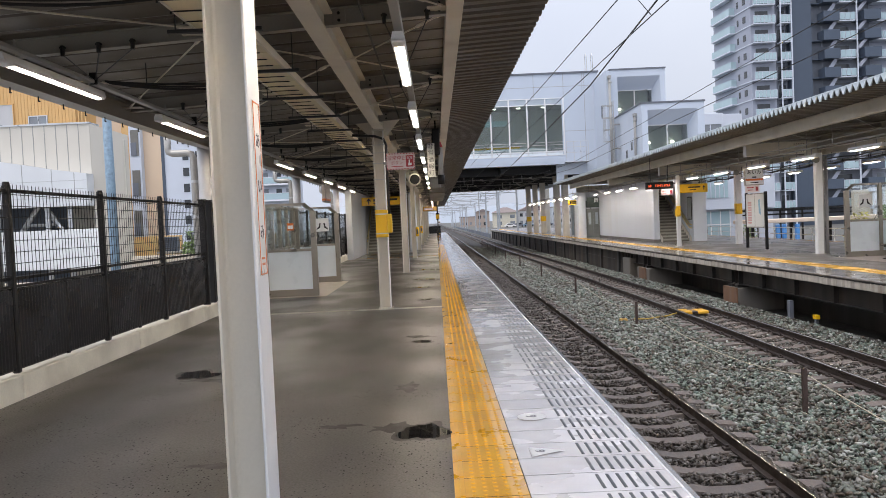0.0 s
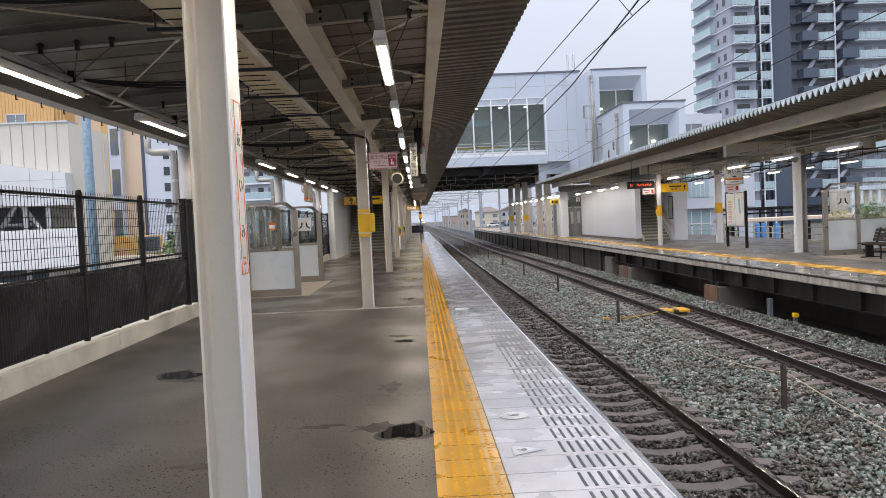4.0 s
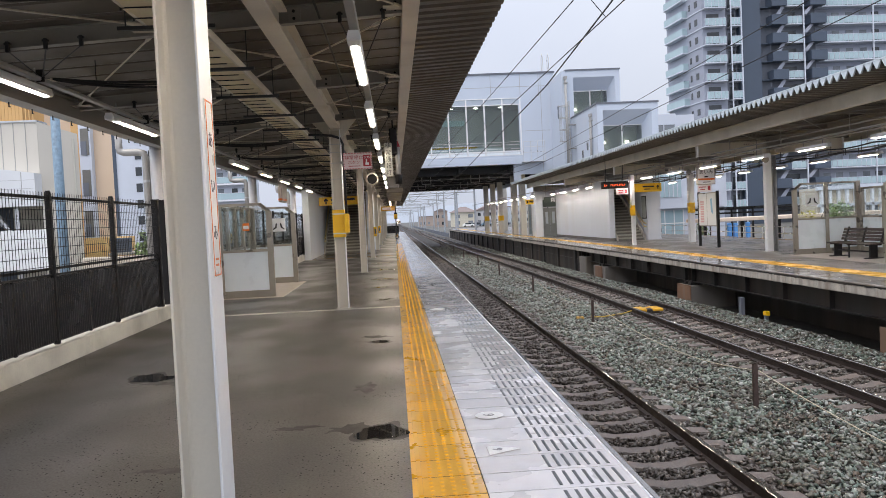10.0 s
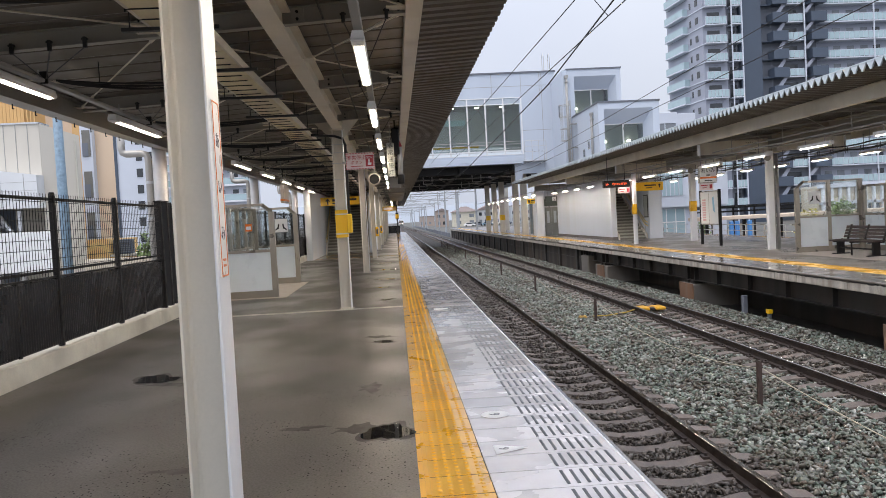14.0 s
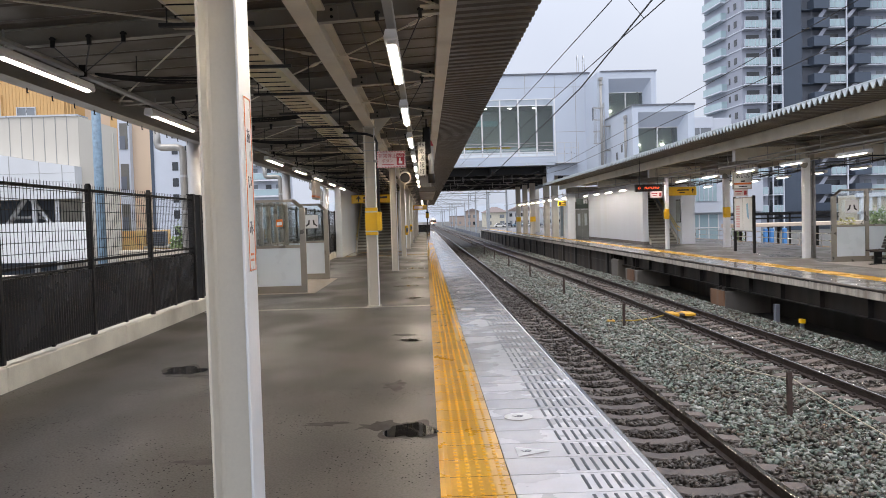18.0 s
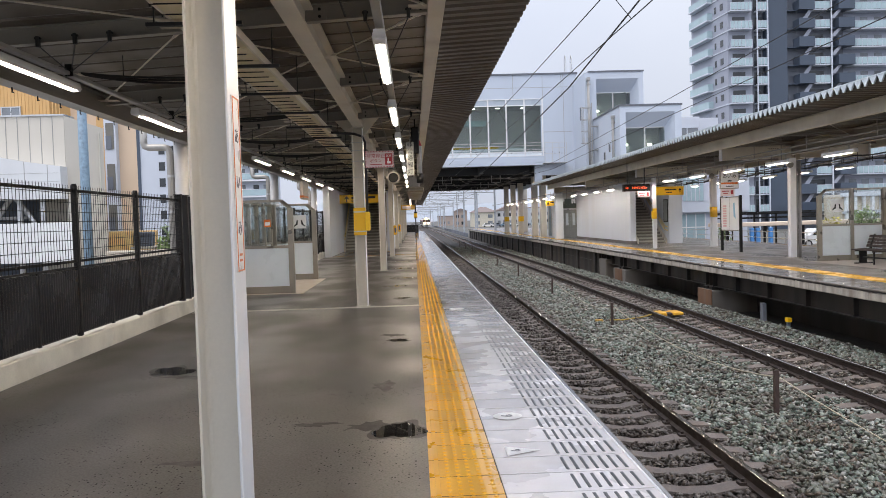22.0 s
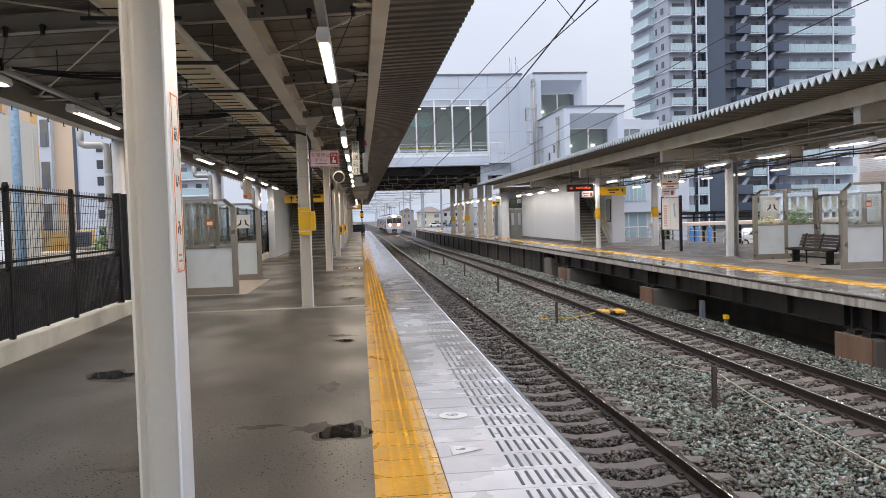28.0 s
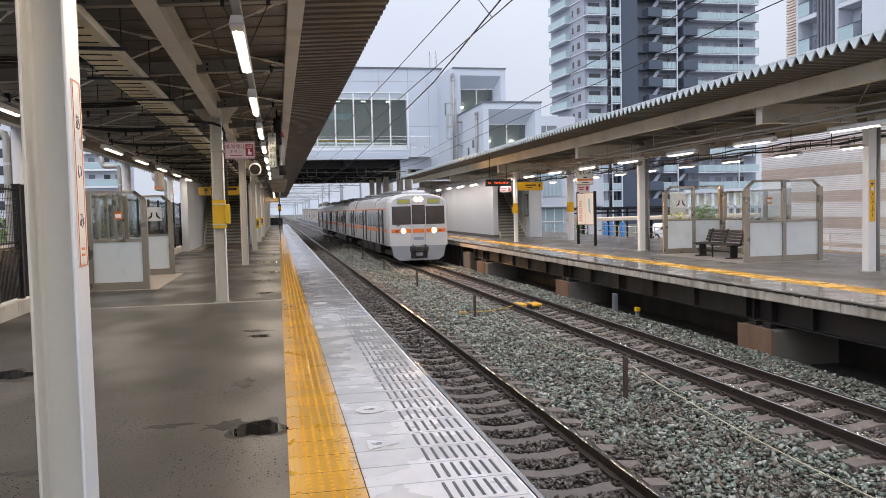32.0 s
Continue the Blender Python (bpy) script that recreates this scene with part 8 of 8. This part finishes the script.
wire([(3.0, -8, 4.2), (3.0, 9.5, 4.22), (3.0, 48, 4.62), (2.9, 61, 4.7)], 0.0085, "contact wire over the near track")
wire([(2.7, -8, 4.4), (2.7, 10.9, 4.62), (2.7, 18.6, 4.76), (2.7, 57.5, 5.62)], 0.0085, "messenger wire over the near track")
wire([(4.5, -4, 7.2), (4.5, 15.0, 5.76), (4.5, 22.06, 5.25), (4.5, 30, 5.04), (4.5, 47.5, 4.6), (4.5, 60, 4.5)], 0.019, "thick feeder wire that drops to the station")
wire([(6.9, -6, 4.6), (6.9, 4, 4.45), (6.9, 20.9, 4.2), (6.9, 38.5, 3.95), (6.5, 60, 4.3)], 0.0085, "contact wire over the far track")
wire([(6.9, 4, 5.1), (6.9, 20.9, 4.65), (6.9, 38.5, 4.25), (6.9, 60, 4.6)], 0.0085, "messenger wire over the far track")
for x in (2.9, 6.5):
    for z in (4.3, 5.0):
        wire([(x, 60, z), (x - 0.1, 110, z), (x - 0.7, 170, z), (x - 1.4, 240, z)], 0.012, "overhead wire beyond the station")
for y, x0, za, zb in ((10.5, 2.85, 4.23, 4.6), (24, 2.85, 4.36, 4.88), (36, 2.85, 4.5, 5.12)):
    b = B()
    b.cyl((3.0, y, za), (2.7, y, zb), 0.006, 5)
    tagged(part("wire_dropper", b, CABLE), "thin dropper between the overhead wires", "wire", "droppers of the overhead line")
# pull-off frames under the station
for y in (62, 72, 84):
    t = thing("wire_support", "grey steel support frame for the wires under the station", "wire support", "wire supports")
    t.location = (0, y, 0)
    for x in (2.7, 6.6):
        q = B()
        q.tube([(x - 0.35, 0, 5.0), (x - 0.35, 0, 4.45), (x + 0.35, 0, 4.45), (x + 0.35, 0, 5.0)], 0.035, 6)
        part("drop_frame", q, ALU, t)
        q = B()
        q.tube([(x + 0.3, 0, 4.8), (x + 1.0, 0.1, 4.75), (x + 1.4, 0.1, 4.55)], 0.025, 6)
        part("arm", q, DULLPIPE, t)
        q = B()
        for k in range(4):
            q.cyl((x + 0.95 + 0.06 * k, 0.05, 4.78), (x + 0.98 + 0.06 * k, 0.05, 4.78), 0.07, 8)
        part("insulator", q, PLATEW, t)
    q = B()
    q.cyl((-1.5, 0, 4.75), (9.5, 0, 4.75), 0.03, 6)
    part("crossbar", q, ALU, t)


def gantry(y, x0, x1, h, lattice=True):
    t = thing("catenary_gantry", "grey steel catenary gantry across the tracks", "gantry", "catenary gantries")
    t.location = (drift(y), y, -1.4)
    for x in (x0, x1):
        q = B()
        q.cyl((x, 0, 0), (x, 0, h), 0.16, 8, 0, 0.12)
        part("mast", q, M("mast_grey", (0.33, 0.36, 0.39), 0.6, b=0) if "mast_grey" not in bpy.data.materials else bpy.data.materials["mast_grey"], t)
    mg = bpy.data.materials["mast_grey"]
    for z in (h - 1.1, h - 0.5):
        q = B()
        q.box(x0, x1, -0.06, 0.06, z - 0.05, z + 0.05)
        part("chord", q, mg, t)
    n = 12
    q = B()
    for i in range(n):
        xa, xb = x0 + (x1 - x0) * i / n, x0 + (x1 - x0) * (i + 1) / n
        q.cyl((xa, 0, h - (1.1 if i % 2 else 0.5)), (xb, 0, h - (0.5 if i % 2 else 1.1)), 0.03, 4)
    part("lattice", q, mg, t)
    for x in (2.8, 6.7):
        q = B()
        q.tube([(x, 0, h - 1.1), (x, 0, h - 2.0), (x + 0.8, 0, h - 2.3)], 0.05, 5)
        part("bracket", q, mg, t)


for y in (104, 132, 165, 205, 250, 300, 360, 430):
    gantry(y, -4.5 if y > 130 else -5.2, 11.5, 7.6)
for i in range(9):
    t = thing("line_mast", "slim grey mast beside the line", "mast", "masts beside the line")
    y = 120 + i * 38
    t.location = (10.2 + 0.9 * (i % 3) + drift(y), y, -1.5)
    q = B()
    q.cyl((0, 0, 0), (0, 0, 7.5 + (i % 3) * 1.3), 0.13, 8)
    part("shaft", q, bpy.data.materials["mast_grey"], t)
    q = B()
    q.box(-0.6, 0.6, -0.05, 0.05, 6.8, 6.92)
    part("crossarm", q, bpy.data.materials["mast_grey"], t)

# near platform's far end
t = thing("signal_post", "small yellow and black signal at the platform end", "signal")
t.location = (0.2, 92, 0)
q = B()
q.cyl((0, 0, 0), (0, 0, 3.6), 0.06, 8)
part("post", q, BLACK, t)
q = B()
q.box(-0.18, 0.18, -0.1, 0.1, 1.9, 2.7, 0, 0.03)
part("head", q, BLACK, t)
q = B()
q.box(-0.2, 0.2, -0.12, -0.1, 2.0, 2.5)
part("yellow_plate", q, YSIGN, t)
t = thing("end_fence", "dark barrier across the end of the near platform", "barrier")
t.location = (-3.0, 112, 0)
q = B()
q.box(0, 3.6, 0, 0.12, 0, 0.95, 0, 0.03)
part("panel", q, DARKP, t)
q = B()
q.box(0, 3.6, -0.05, 0.15, 0.95, 1.03)
part("top_rail", q, BLACK, t)
t = thing("hanging_sign", "yellow sign under the canopy further along the platform", "sign")
t.location = (-1.0, 62, 2.5)
q = B()
q.box(0, 1.1, 0, 0.1, 0, 0.36, 0, 0.01)
part("board", q, YELLOW_FAR, t)
q = B()
q.box(0.1, 0.8, -0.005, 0, 0.08, 0.28)
part("face", q, PINK, t)
q = B()
q.cyl((0.3, 0.05, 0.45), (0.3, 0.05, 1.4), 0.015, 5)
part("hanger", q, DULLPIPE, t)
t = thing("duct_boxes", "brown equipment boxes hung under the canopy edge", "equipment box")
t.location = (-0.35, 30, 0)
q = B()
q.box(0.1, 0.75, 0, 12, 2.72, 2.9, 0, 0.02)
part("tray", q, ROOF, t)
for i in range(7):
    q = B()
    q.cyl((0.4, 0.5 + i * 1.8, 2.88), (0.4, 0.5 + i * 1.8, 3.9), 0.01, 5)
    part("hanger", q, DULLPIPE, t)
for i in range(4):
    q = B()
    q.box(0.15, 0.6, i * 3, i * 3 + 0.5, 2.9, 3.3, 0, 0.03)
    part("box", q, GREY_STEEL, t)
for i, y in enumerate((33.5, 38.0)):
    t = thing("wall_phone", "small yellow call box on a post of the near platform", "call box", "call boxes")
    t.location = (-0.9, 35.4 if i == 0 else 45.6, 1.0)
    q = B()
    q.box(-0.04, 0.1, -0.25, 0.1, 0, 0.42, 0, 0.02)
    part("box", q, YSIGN, t)
    q = B()
    q.box(0.0, 0.08, -0.26, -0.25, 0.1, 0.32)
    part("door", q, CHAR, t)

# ---- distance ----
house = thing("far_house", "cream two-storey house with a brown hipped roof", "house")
house.location = (22.3, 300, -1.5)
q = B()
q.box(0, 9.3, 0, 9, 0, 5.6)
part("wall", q, M("cream_render", (0.58, 0.54, 0.44), 0.7, b=0), house)
q = B()
o, i_ = [(-0.6, -0.6, 5.6), (9.9, -0.6, 5.6), (9.9, 9.6, 5.6), (-0.6, 9.6, 5.6)], [(3.6, 4.5, 7.7), (5.7, 4.5, 7.7)]
q.face([o[0], o[1], i_[1], i_[0]])
q.face([o[1], o[2], i_[1]])
q.face([o[2], o[3], i_[0], i_[1]])
q.face([o[3], o[0], i_[0]])
q.face(o[::-1])
part("roof", q, FARROOF, house)
for x, z in ((1.2, 3.4), (6.2, 3.4), (1.2, 0.9), (6.2, 0.9)):
    q = B()
    q.box(x, x + 1.8, -0.05, 0, z, z + 1.3)
    part("window", q, WINDOW2, house)
rng = random.Random(21)
far_mats = [M("far_wall_%d" % i, c, 0.8, v=0.05, s=0.2, b=0) for i, c in enumerate(((0.45, 0.44, 0.42), (0.36, 0.29, 0.25), (0.52, 0.52, 0.53), (0.42, 0.45, 0.48)))]
spots = [(19.7, 330, 5.4, 10, 6.6), (35, 310, 12, 10, 6), (50, 320, 14, 12, 7), (16, 420, 8, 10, 5), (-18, 175, 8, 12, 6), (-16, 215, 9, 12, 8), (-24, 260, 14, 14, 10), (-20, 330, 12, 14, 9), (60, 230, 30, 20, 14)]
for x, y, w, d, h in spots:
    t = thing("far_building", "small pale building beside the line in the distance", "building", "distant buildings")
    t.location = (x + drift(y), y, -1.5)
    q = B()
    q.box(0, w, 0, d, 0, h)
    part("wall", q, far_mats[rng.randrange(4)], t)
    q = B()
    if rng.random() < 0.5:
        q.prism([(-0.4, h), (w + 0.4, h), (w / 2, h + w * 0.22)], "y", -0.4, d + 0.4)
    else:
        q.box(-0.2, w + 0.2, -0.2, d + 0.2, h, h + 0.35)
    part("roof", q, FARROOF if rng.random() < 0.6 else CHARL, t)
    for k in range(int(w / 2.2)):
        for f in range(int(h / 3)):
            q = B()
            q.box(0.7 + k * 2.2, 1.8 + k * 2.2, -0.06, 0, 0.9 + f * 2.9, 2.2 + f * 2.9)
            part("window", q, WINDOW if (k + f) % 2 else WINDOW2, t)
for i in range(5):
    t = thing("parked_car", "small pale car parked beyond the far platform", "car", "parked cars")
    t.location = (25.0 + i * 3.4, 285 + (i % 2) * 2, -1.5)
    q = B()
    q.prism([(0, 0.35), (4.2, 0.35), (4.2, 0.85), (3.4, 0.95), (2.8, 1.45), (1.0, 1.5), (0.3, 0.95), (0, 0.85)], "y", 0, 1.6)
    part("body", q, [PLATEW, CHARL, BLUEPOLE][i % 3], t)
    for x in (0.8, 3.3):
        q = B()
        q.cyl((x, -0.02, 0.32), (x, 1.62, 0.32), 0.32, 14)
        part("wheel", q, CABLE, t)
    q = B()
    q.prism([(0.6, 0.97), (3.2, 0.97), (2.75, 1.38), (1.05, 1.42)], "y", -0.01, 1.61)
    part("glazing", q, WINDOW, t)
b = B()
rng = np.random.default_rng(5)
pts = [(-1500 + i * 60, 1900, 22 + 22 * abs(math.sin(i * 0.37)) + 12 * math.sin(i * 0.13) + float(rng.uniform(0, 6))) for i in range(51)]
for p, q_ in zip(pts[:-1], pts[1:]):
    b.face([(p[0], p[1], -20), (q_[0], q_[1], -20), q_, p])
setting("backdrop_hills", b, HILL, "hills on the horizon with pale blue haze painted into their colour", "hills")
b = B()
for x0 in (-12.5, 9.0):
    b.box(x0, x0 + 0.1, 132, 420, -1.5, -0.75)
setting("lineside_fence", b, CHARL, "low dark lineside fence beyond the platforms", "fence")

# ---- the train ----
TW = 1.485
SILVER = M("train_stainless", (0.47, 0.475, 0.49), 0.34, m=0.35, v=0.06, s=1, b=0.02, streak=1)
TWHITE = M("train_white", (0.50, 0.50, 0.51), 0.35, v=0.05, s=1, b=0.02, streak=1)
TGREY = M("train_skirt_grey", (0.25, 0.27, 0.30), 0.4, v=0.1, s=1, b=0.02)
TDARK = M("train_underframe", (0.03, 0.03, 0.032), 0.6, v=0.2, b=0.05)
TGLASS = M("train_glass", (0.055, 0.042, 0.036), 0.06, v=0.2, b=0)
# paler than the front glass: the reflected sky is put into the colour
TWIN = M("train_sky_tone_glass", (0.17, 0.18, 0.20), 0.08, v=0.35, s=1.5, b=0)
TROOF = M("train_roof_grey", (0.10, 0.10, 0.105), 0.5, v=0.1, b=0.03)


def body_profile(s=1.0, top=3.52, drop=0.0):
    """Half-round roofed section of the carriage, as pairs of x and height over the rail."""
    pr = [(-TW, 0.92), (TW, 0.92), (TW, 2.75)]
    for a in range(0, 181, 15):
        pr.append((TW * 0.985 * math.copysign(abs(math.cos(radians(a))) ** 0.7, math.cos(radians(a))), 2.9 + (top - 2.9) * math.sin(radians(a)) ** 0.75))
    pr.append((-TW, 2.75))
    return [(x * s, 0.92 + (z - 0.92) * (1 - drop)) for x, z in pr]


def carriage(front):
    t = thing("train_carriage", "stainless commuter train carriage with an orange waist stripe", "train", "carriages of the train")
    y0 = 0.75 if front else 0.0
    q = B()
    q.prism(body_profile(), "y", y0, 19.6)
    part("body", q, SILVER, t)
    for sx in (-1, 1):
        x = sx * (TW + 0.004)
        q = B()
        q.box(x - 0.003, x + 0.003, y0, 19.6, 1.58, 1.76)
        part("stripe", q, ORANGE, t, "orange waist stripe")
        q = B()
        q.box(x - 0.003, x + 0.003, y0, 19.6, 2.72, 2.79)
        part("upper_stripe", q, ORANGE, t)
        for k, yd in enumerate((2.0, 9.0, 16.0)):
            q = B()
            q.box(x - 0.006, x + 0.006, yd, yd + 1.3, 0.98, 2.72, 0, 0.004)
            d = part("door", q, SILVER, t)
            for yy in (yd - 0.09, yd + 1.31):
                q = B()
                q.box(x - 0.045, x + 0.045, yy - 0.09, yy + 0.22, 0.98, 2.74, 0, 0.01)
                part("door_seal", q, TDARK, d)
            q = B()
            q.box(x - 0.008, x + 0.008, yd + 0.2, yd + 1.1, 1.85, 2.55)
            part("door_pane", q, TWIN, d)
        for yw in (3.9, 6.3, 10.9, 13.3, 17.9):
            q = B()
            q.box(x - 0.008, x + 0.008, yw, yw + (1.9 if yw < 17 else 0.9), 1.82, 2.6)
            part("window", q, TWIN, t)
    for yb in (3.0, 16.4):
        q = B()
        q.box(-1.1, 1.1, yb - 1.2, yb + 1.2, 0.35, 0.62, 0, 0.05)
        bo = part("bogie", q, TDARK, t)
        for dy in (-1.05, 1.05):
            q = B()
            for sx in (-0.56, 0.56):
                q.cyl((sx - 0.06, yb + dy, 0.43), (sx + 0.06, yb + dy, 0.43), 0.43, 16)
            q.cyl((-0.56, yb + dy, 0.43), (0.56, yb + dy, 0.43), 0.08, 8)
            part("wheelset", q, TDARK, bo)
    for k, (a, c) in enumerate(((5.2, 7.6), (8.0, 10.6), (11.0, 13.8))):
        q = B()
        q.box(-1.2, 1.2, a, c, 0.32, 0.92, 0, 0.04)
        part("underfloor_box", q, TDARK, t)
    for a in (4.5, 12.5):
        q = B()
        q.box(-0.75, 0.75, a, a + 3.2, 3.45, 3.74, 0, 0.08)
        part("air_conditioner", q, TROOF, t)
    if front:
        # rounded cab end, lofted from the full section to a drawn-in front
        secs = [(0.75, 1.0, 0.0), (0.35, 1.0, 0.01), (0.10, 0.99, 0.02), (0.0, 0.965, 0.045)]
        q = B()
        n = len(body_profile())
        for y, s, d in secs:
            q.v += [(x, y, z) for x, z in body_profile(s, 3.52, d)]
        for i in range(len(secs) - 1):
            for j in range(n):
                k = (j + 1) % n
                q.f.append((i * n + j, i * n + k, (i + 1) * n + k, (i + 1) * n + j))
                q.m.append(0)
        q.f.append(tuple((len(secs) - 1) * n + j for j in range(n)))
        q.m.append(0)
        cab = part("cab", q, TWHITE, t, "white rounded cab end")
        for a, c in ((-1.29, -0.41), (-0.30, 0.30), (0.41, 1.29)):
            q = B()
            q.box(a, c, -0.02, 0.0, 2.0, 2.84 if a != -0.30 else 2.9, 0, 0.015)
            part("windscreen", q, TGLASS, cab)
            q = B()
            q.box(a - 0.03, c + 0.03, -0.008, 0.0, 1.97, 2.87 if a != -0.30 else 2.93)
            part("windscreen_seal", q, TDARK, cab)
        q = B()
        q.box(-1.36, -0.36, -0.008, 0.0, 1.56, 1.75)
        q.box(-0.27, 0.27, -0.010, 0.0, 1.56, 1.75)
        q.box(0.36, 1.36, -0.008, 0.0, 1.56, 1.75)
        part("front_stripe", q, ORANGE, cab)
        for x in (-0.37, 0.33):
            q = B()
            q.box(x, x + 0.04, -0.06, 0.0, 1.15, 2.95, 0, 0.01)
            part("gangway_edge", q, ALU, cab)
        q = B()
        q.box(-0.25, 0.25, -0.012, 0, 1.2, 1.34)
        part("number_bars", q, TGREY, cab)
        for x in (-0.775, 0.775):
            q = B()
            q.cyl((x, -0.035, 1.655), (x, 0, 1.655), 0.12, 16)
            lamp_ = part("headlight", q, TDARK, cab, "lit round headlight")
            q = B()
            q.face([(x + 0.105 * math.cos(a * math.pi / 8), -0.037, 1.655 + 0.105 * math.sin(a * math.pi / 8)) for a in range(16)])
            part("lens", q, HEADL, lamp_)
            q = B()
            q.box(x * 1.4 - 0.08, x * 1.4 + 0.08, -0.015, 0, 1.6, 1.71)
            part("tail_light", q, M("tail_lens", (0.25, 0.08, 0.05), 0.3, b=0) if "tail_lens" not in bpy.data.materials else bpy.data.materials["tail_lens"], cab)
        for x in (-0.115, 0.115):
            q = B()
            q.cyl((x, -0.045, 3.2), (x, 0.1, 3.2), 0.11, 16)
            lamp_ = part("headlight", q, TDARK, cab, "lit round headlight")
            q = B()
            q.face([(x + 0.105 * math.cos(a * math.pi / 8), -0.047, 3.2 + 0.105 * math.sin(a * math.pi / 8)) for a in range(16)])
            part("lens", q, HEADL, lamp_)
        q = B()
        q.box(-0.25, 0.25, -0.02, 0.2, 3.08, 3.32, 0, 0.03)
        part("light_box", q, TDARK, cab)
        for a, c in ((-1.0, -0.45), (0.5, 1.05)):
            q = B()
            q.box(a, c, -0.012, 0.05, 3.02, 3.2, 0, 0.01)
            part("destination_display", q, DESTG, cab, "small lit yellow-green display")
            q = B()
            q.box(a - 0.05, c + 0.05, -0.008, 0.05, 2.97, 3.25, 0, 0.01)
            part("display_frame", q, TGREY, cab)
        q = B()
        for sx in (-1, 1):
            q.prism([(sx * 0.42, 0.92), (sx * 1.36, 0.92), (sx * 1.24, 0.38), (sx * 1.0, 0.2), (sx * 0.42, 0.2)], "y", -0.02, 0.35)
        q.box(-0.42, 0.42, -0.02, 0.3, 0.2, 0.27)
        part("skirt", q, TGREY, cab, "grey front skirt")
        q = B()
        q.box(-0.42, 0.42, 0.05, 0.3, 0.3, 0.92)
        part("skirt_recess", q, TDARK, cab)
        q = B()
        q.box(-0.17, 0.17, -0.28, 0.1, 0.62, 0.90, 0, 0.03)
        q.box(-0.46, 0.46, -0.10, 0.05, 0.62, 0.88, 0, 0.03)
        part("coupler", q, TDARK, cab)
        q = B()
        q.box(-0.16, 0.16, -0.2, 0.05, 0.40, 0.58, 0, 0.03)
        part("coupler_box", q, TGREY, cab)
        for sx in (-0.3, 0.3):
            q = B()
            q.tube([(sx, -0.03, 0.98), (sx * 1.05, -0.10, 0.80), (sx * 0.8, -0.10, 0.60)], 0.03, 6)
            part("brake_hose", q, CABLE, cab)
        q = B()
        q.box(-1.1, -0.95, -0.01, 0, 1.9, 1.96)
        q.box(0.30, 0.98, -0.03, -0.02, 2.03, 2.05)
        part("wiper", q, TDARK, cab)
        q = B()
        q.box(-0.5, 0.5, 0.4, 2.2, 3.40, 3.66, 0, 0.1)
        part("roof_fairing", q, TWHITE, cab)
        for a, c in ((7.6, 0.6),):
            q = B()
            q.tube([(-0.6, a, 3.7), (-0.5, a + 1.0, 4.4), (-0.45, a + 0.2, 4.95)], 0.03, 5)
            q.tube([(0.6, a, 3.7), (0.5, a + 1.0, 4.4), (0.45, a + 0.2, 4.95)], 0.03, 5)
            q.cyl((-0.8, a + 0.2, 4.97), (0.8, a + 0.2, 4.97), 0.03, 6)
            part("pantograph", q, TDARK, t)
    else:
        q = B()
        q.box(-0.55, 0.55, -0.5, 0.0, 0.95, 2.95)
        part("gangway", q, TDARK, t)
    q = B()
    q.box(-1.0, 1.0, y0 + 0.6, 19.2, 3.38, 3.535, 0, 0.06)
    part("roof_panel", q, TROOF, t)
    return t


# a white car that pulls up in the street beyond the far platform
street_car = thing("street_car", "white car that pulls up in the wet street", "car")
CARWHITE = M("white_car_paint", (0.72, 0.73, 0.74), 0.2, v=0.04, b=0)
q = B()
q.prism([(0.0, 0.32), (4.1, 0.32), (4.15, 0.95), (3.75, 1.02), (3.35, 1.5), (1.5, 1.52), (0.95, 0.98), (0.08, 0.82)], "y", 0, 1.62)
part("body", q, CARWHITE, street_car)
for y in (-0.006, 1.626):
    q = B()
    q.prism([(1.1, 0.98), (3.4, 1.0), (3.15, 1.42), (1.6, 1.44)], "y", y - 0.004, y + 0.004)
    part("side_window", q, WINDOW, street_car)
for x in (0.8, 3.3):
    for y in (0.0, 1.62):
        q = B()
        q.cyl((x, y - 0.03, 0.31), (x, y + 0.03, 0.31), 0.31, 20)
        wheel = part("wheel", q, CABLE, street_car, smooth=False)
        q = B()
        q.cyl((x, y - 0.04, 0.31), (x, y + 0.04, 0.31), 0.19, 14)
        part("rim", q, ALU, wheel)
q = B()
q.box(-0.01, 0.05, 0.15, 0.5, 0.6, 0.75, 0, 0.01)
part("headlight", q, FROST, street_car)
q = B()
q.box(-0.01, 0.05, 1.12, 1.47, 0.6, 0.75, 0, 0.01)
part("headlight", q, FROST, street_car)

cars = [carriage(True)] + [carriage(False) for _ in range(2)]
SPEED, FRONT = 26.0, 38.0


def motions():
    """The train runs towards the camera at a steady speed along the far track; a car pulls up in the street."""
    for k, car in enumerate(cars):
        rows = []
        for i in range(65):
            t = i * 0.5
            y = FRONT + SPEED * (32.0 - t) + 20.1 * k
            a, c = 6.92 + drift(y), 6.92 + drift(y + 19.6)
            rows.append((t, pose(a, y, -1.05, 0, 0, math.degrees(math.atan2(a - c, 19.6)))))
        walk(car, rows)
    walk(street_car, [(t, pose(x, 61.3, -1.5)) for t, x in ((0.0, 68.0), (17.0, 68.0), (18.0, 57.0), (19.0, 43.0), (20.0, 33.0), (20.8, 30.8), (21.4, 30.7), (32.0, 30.7))])


motions()
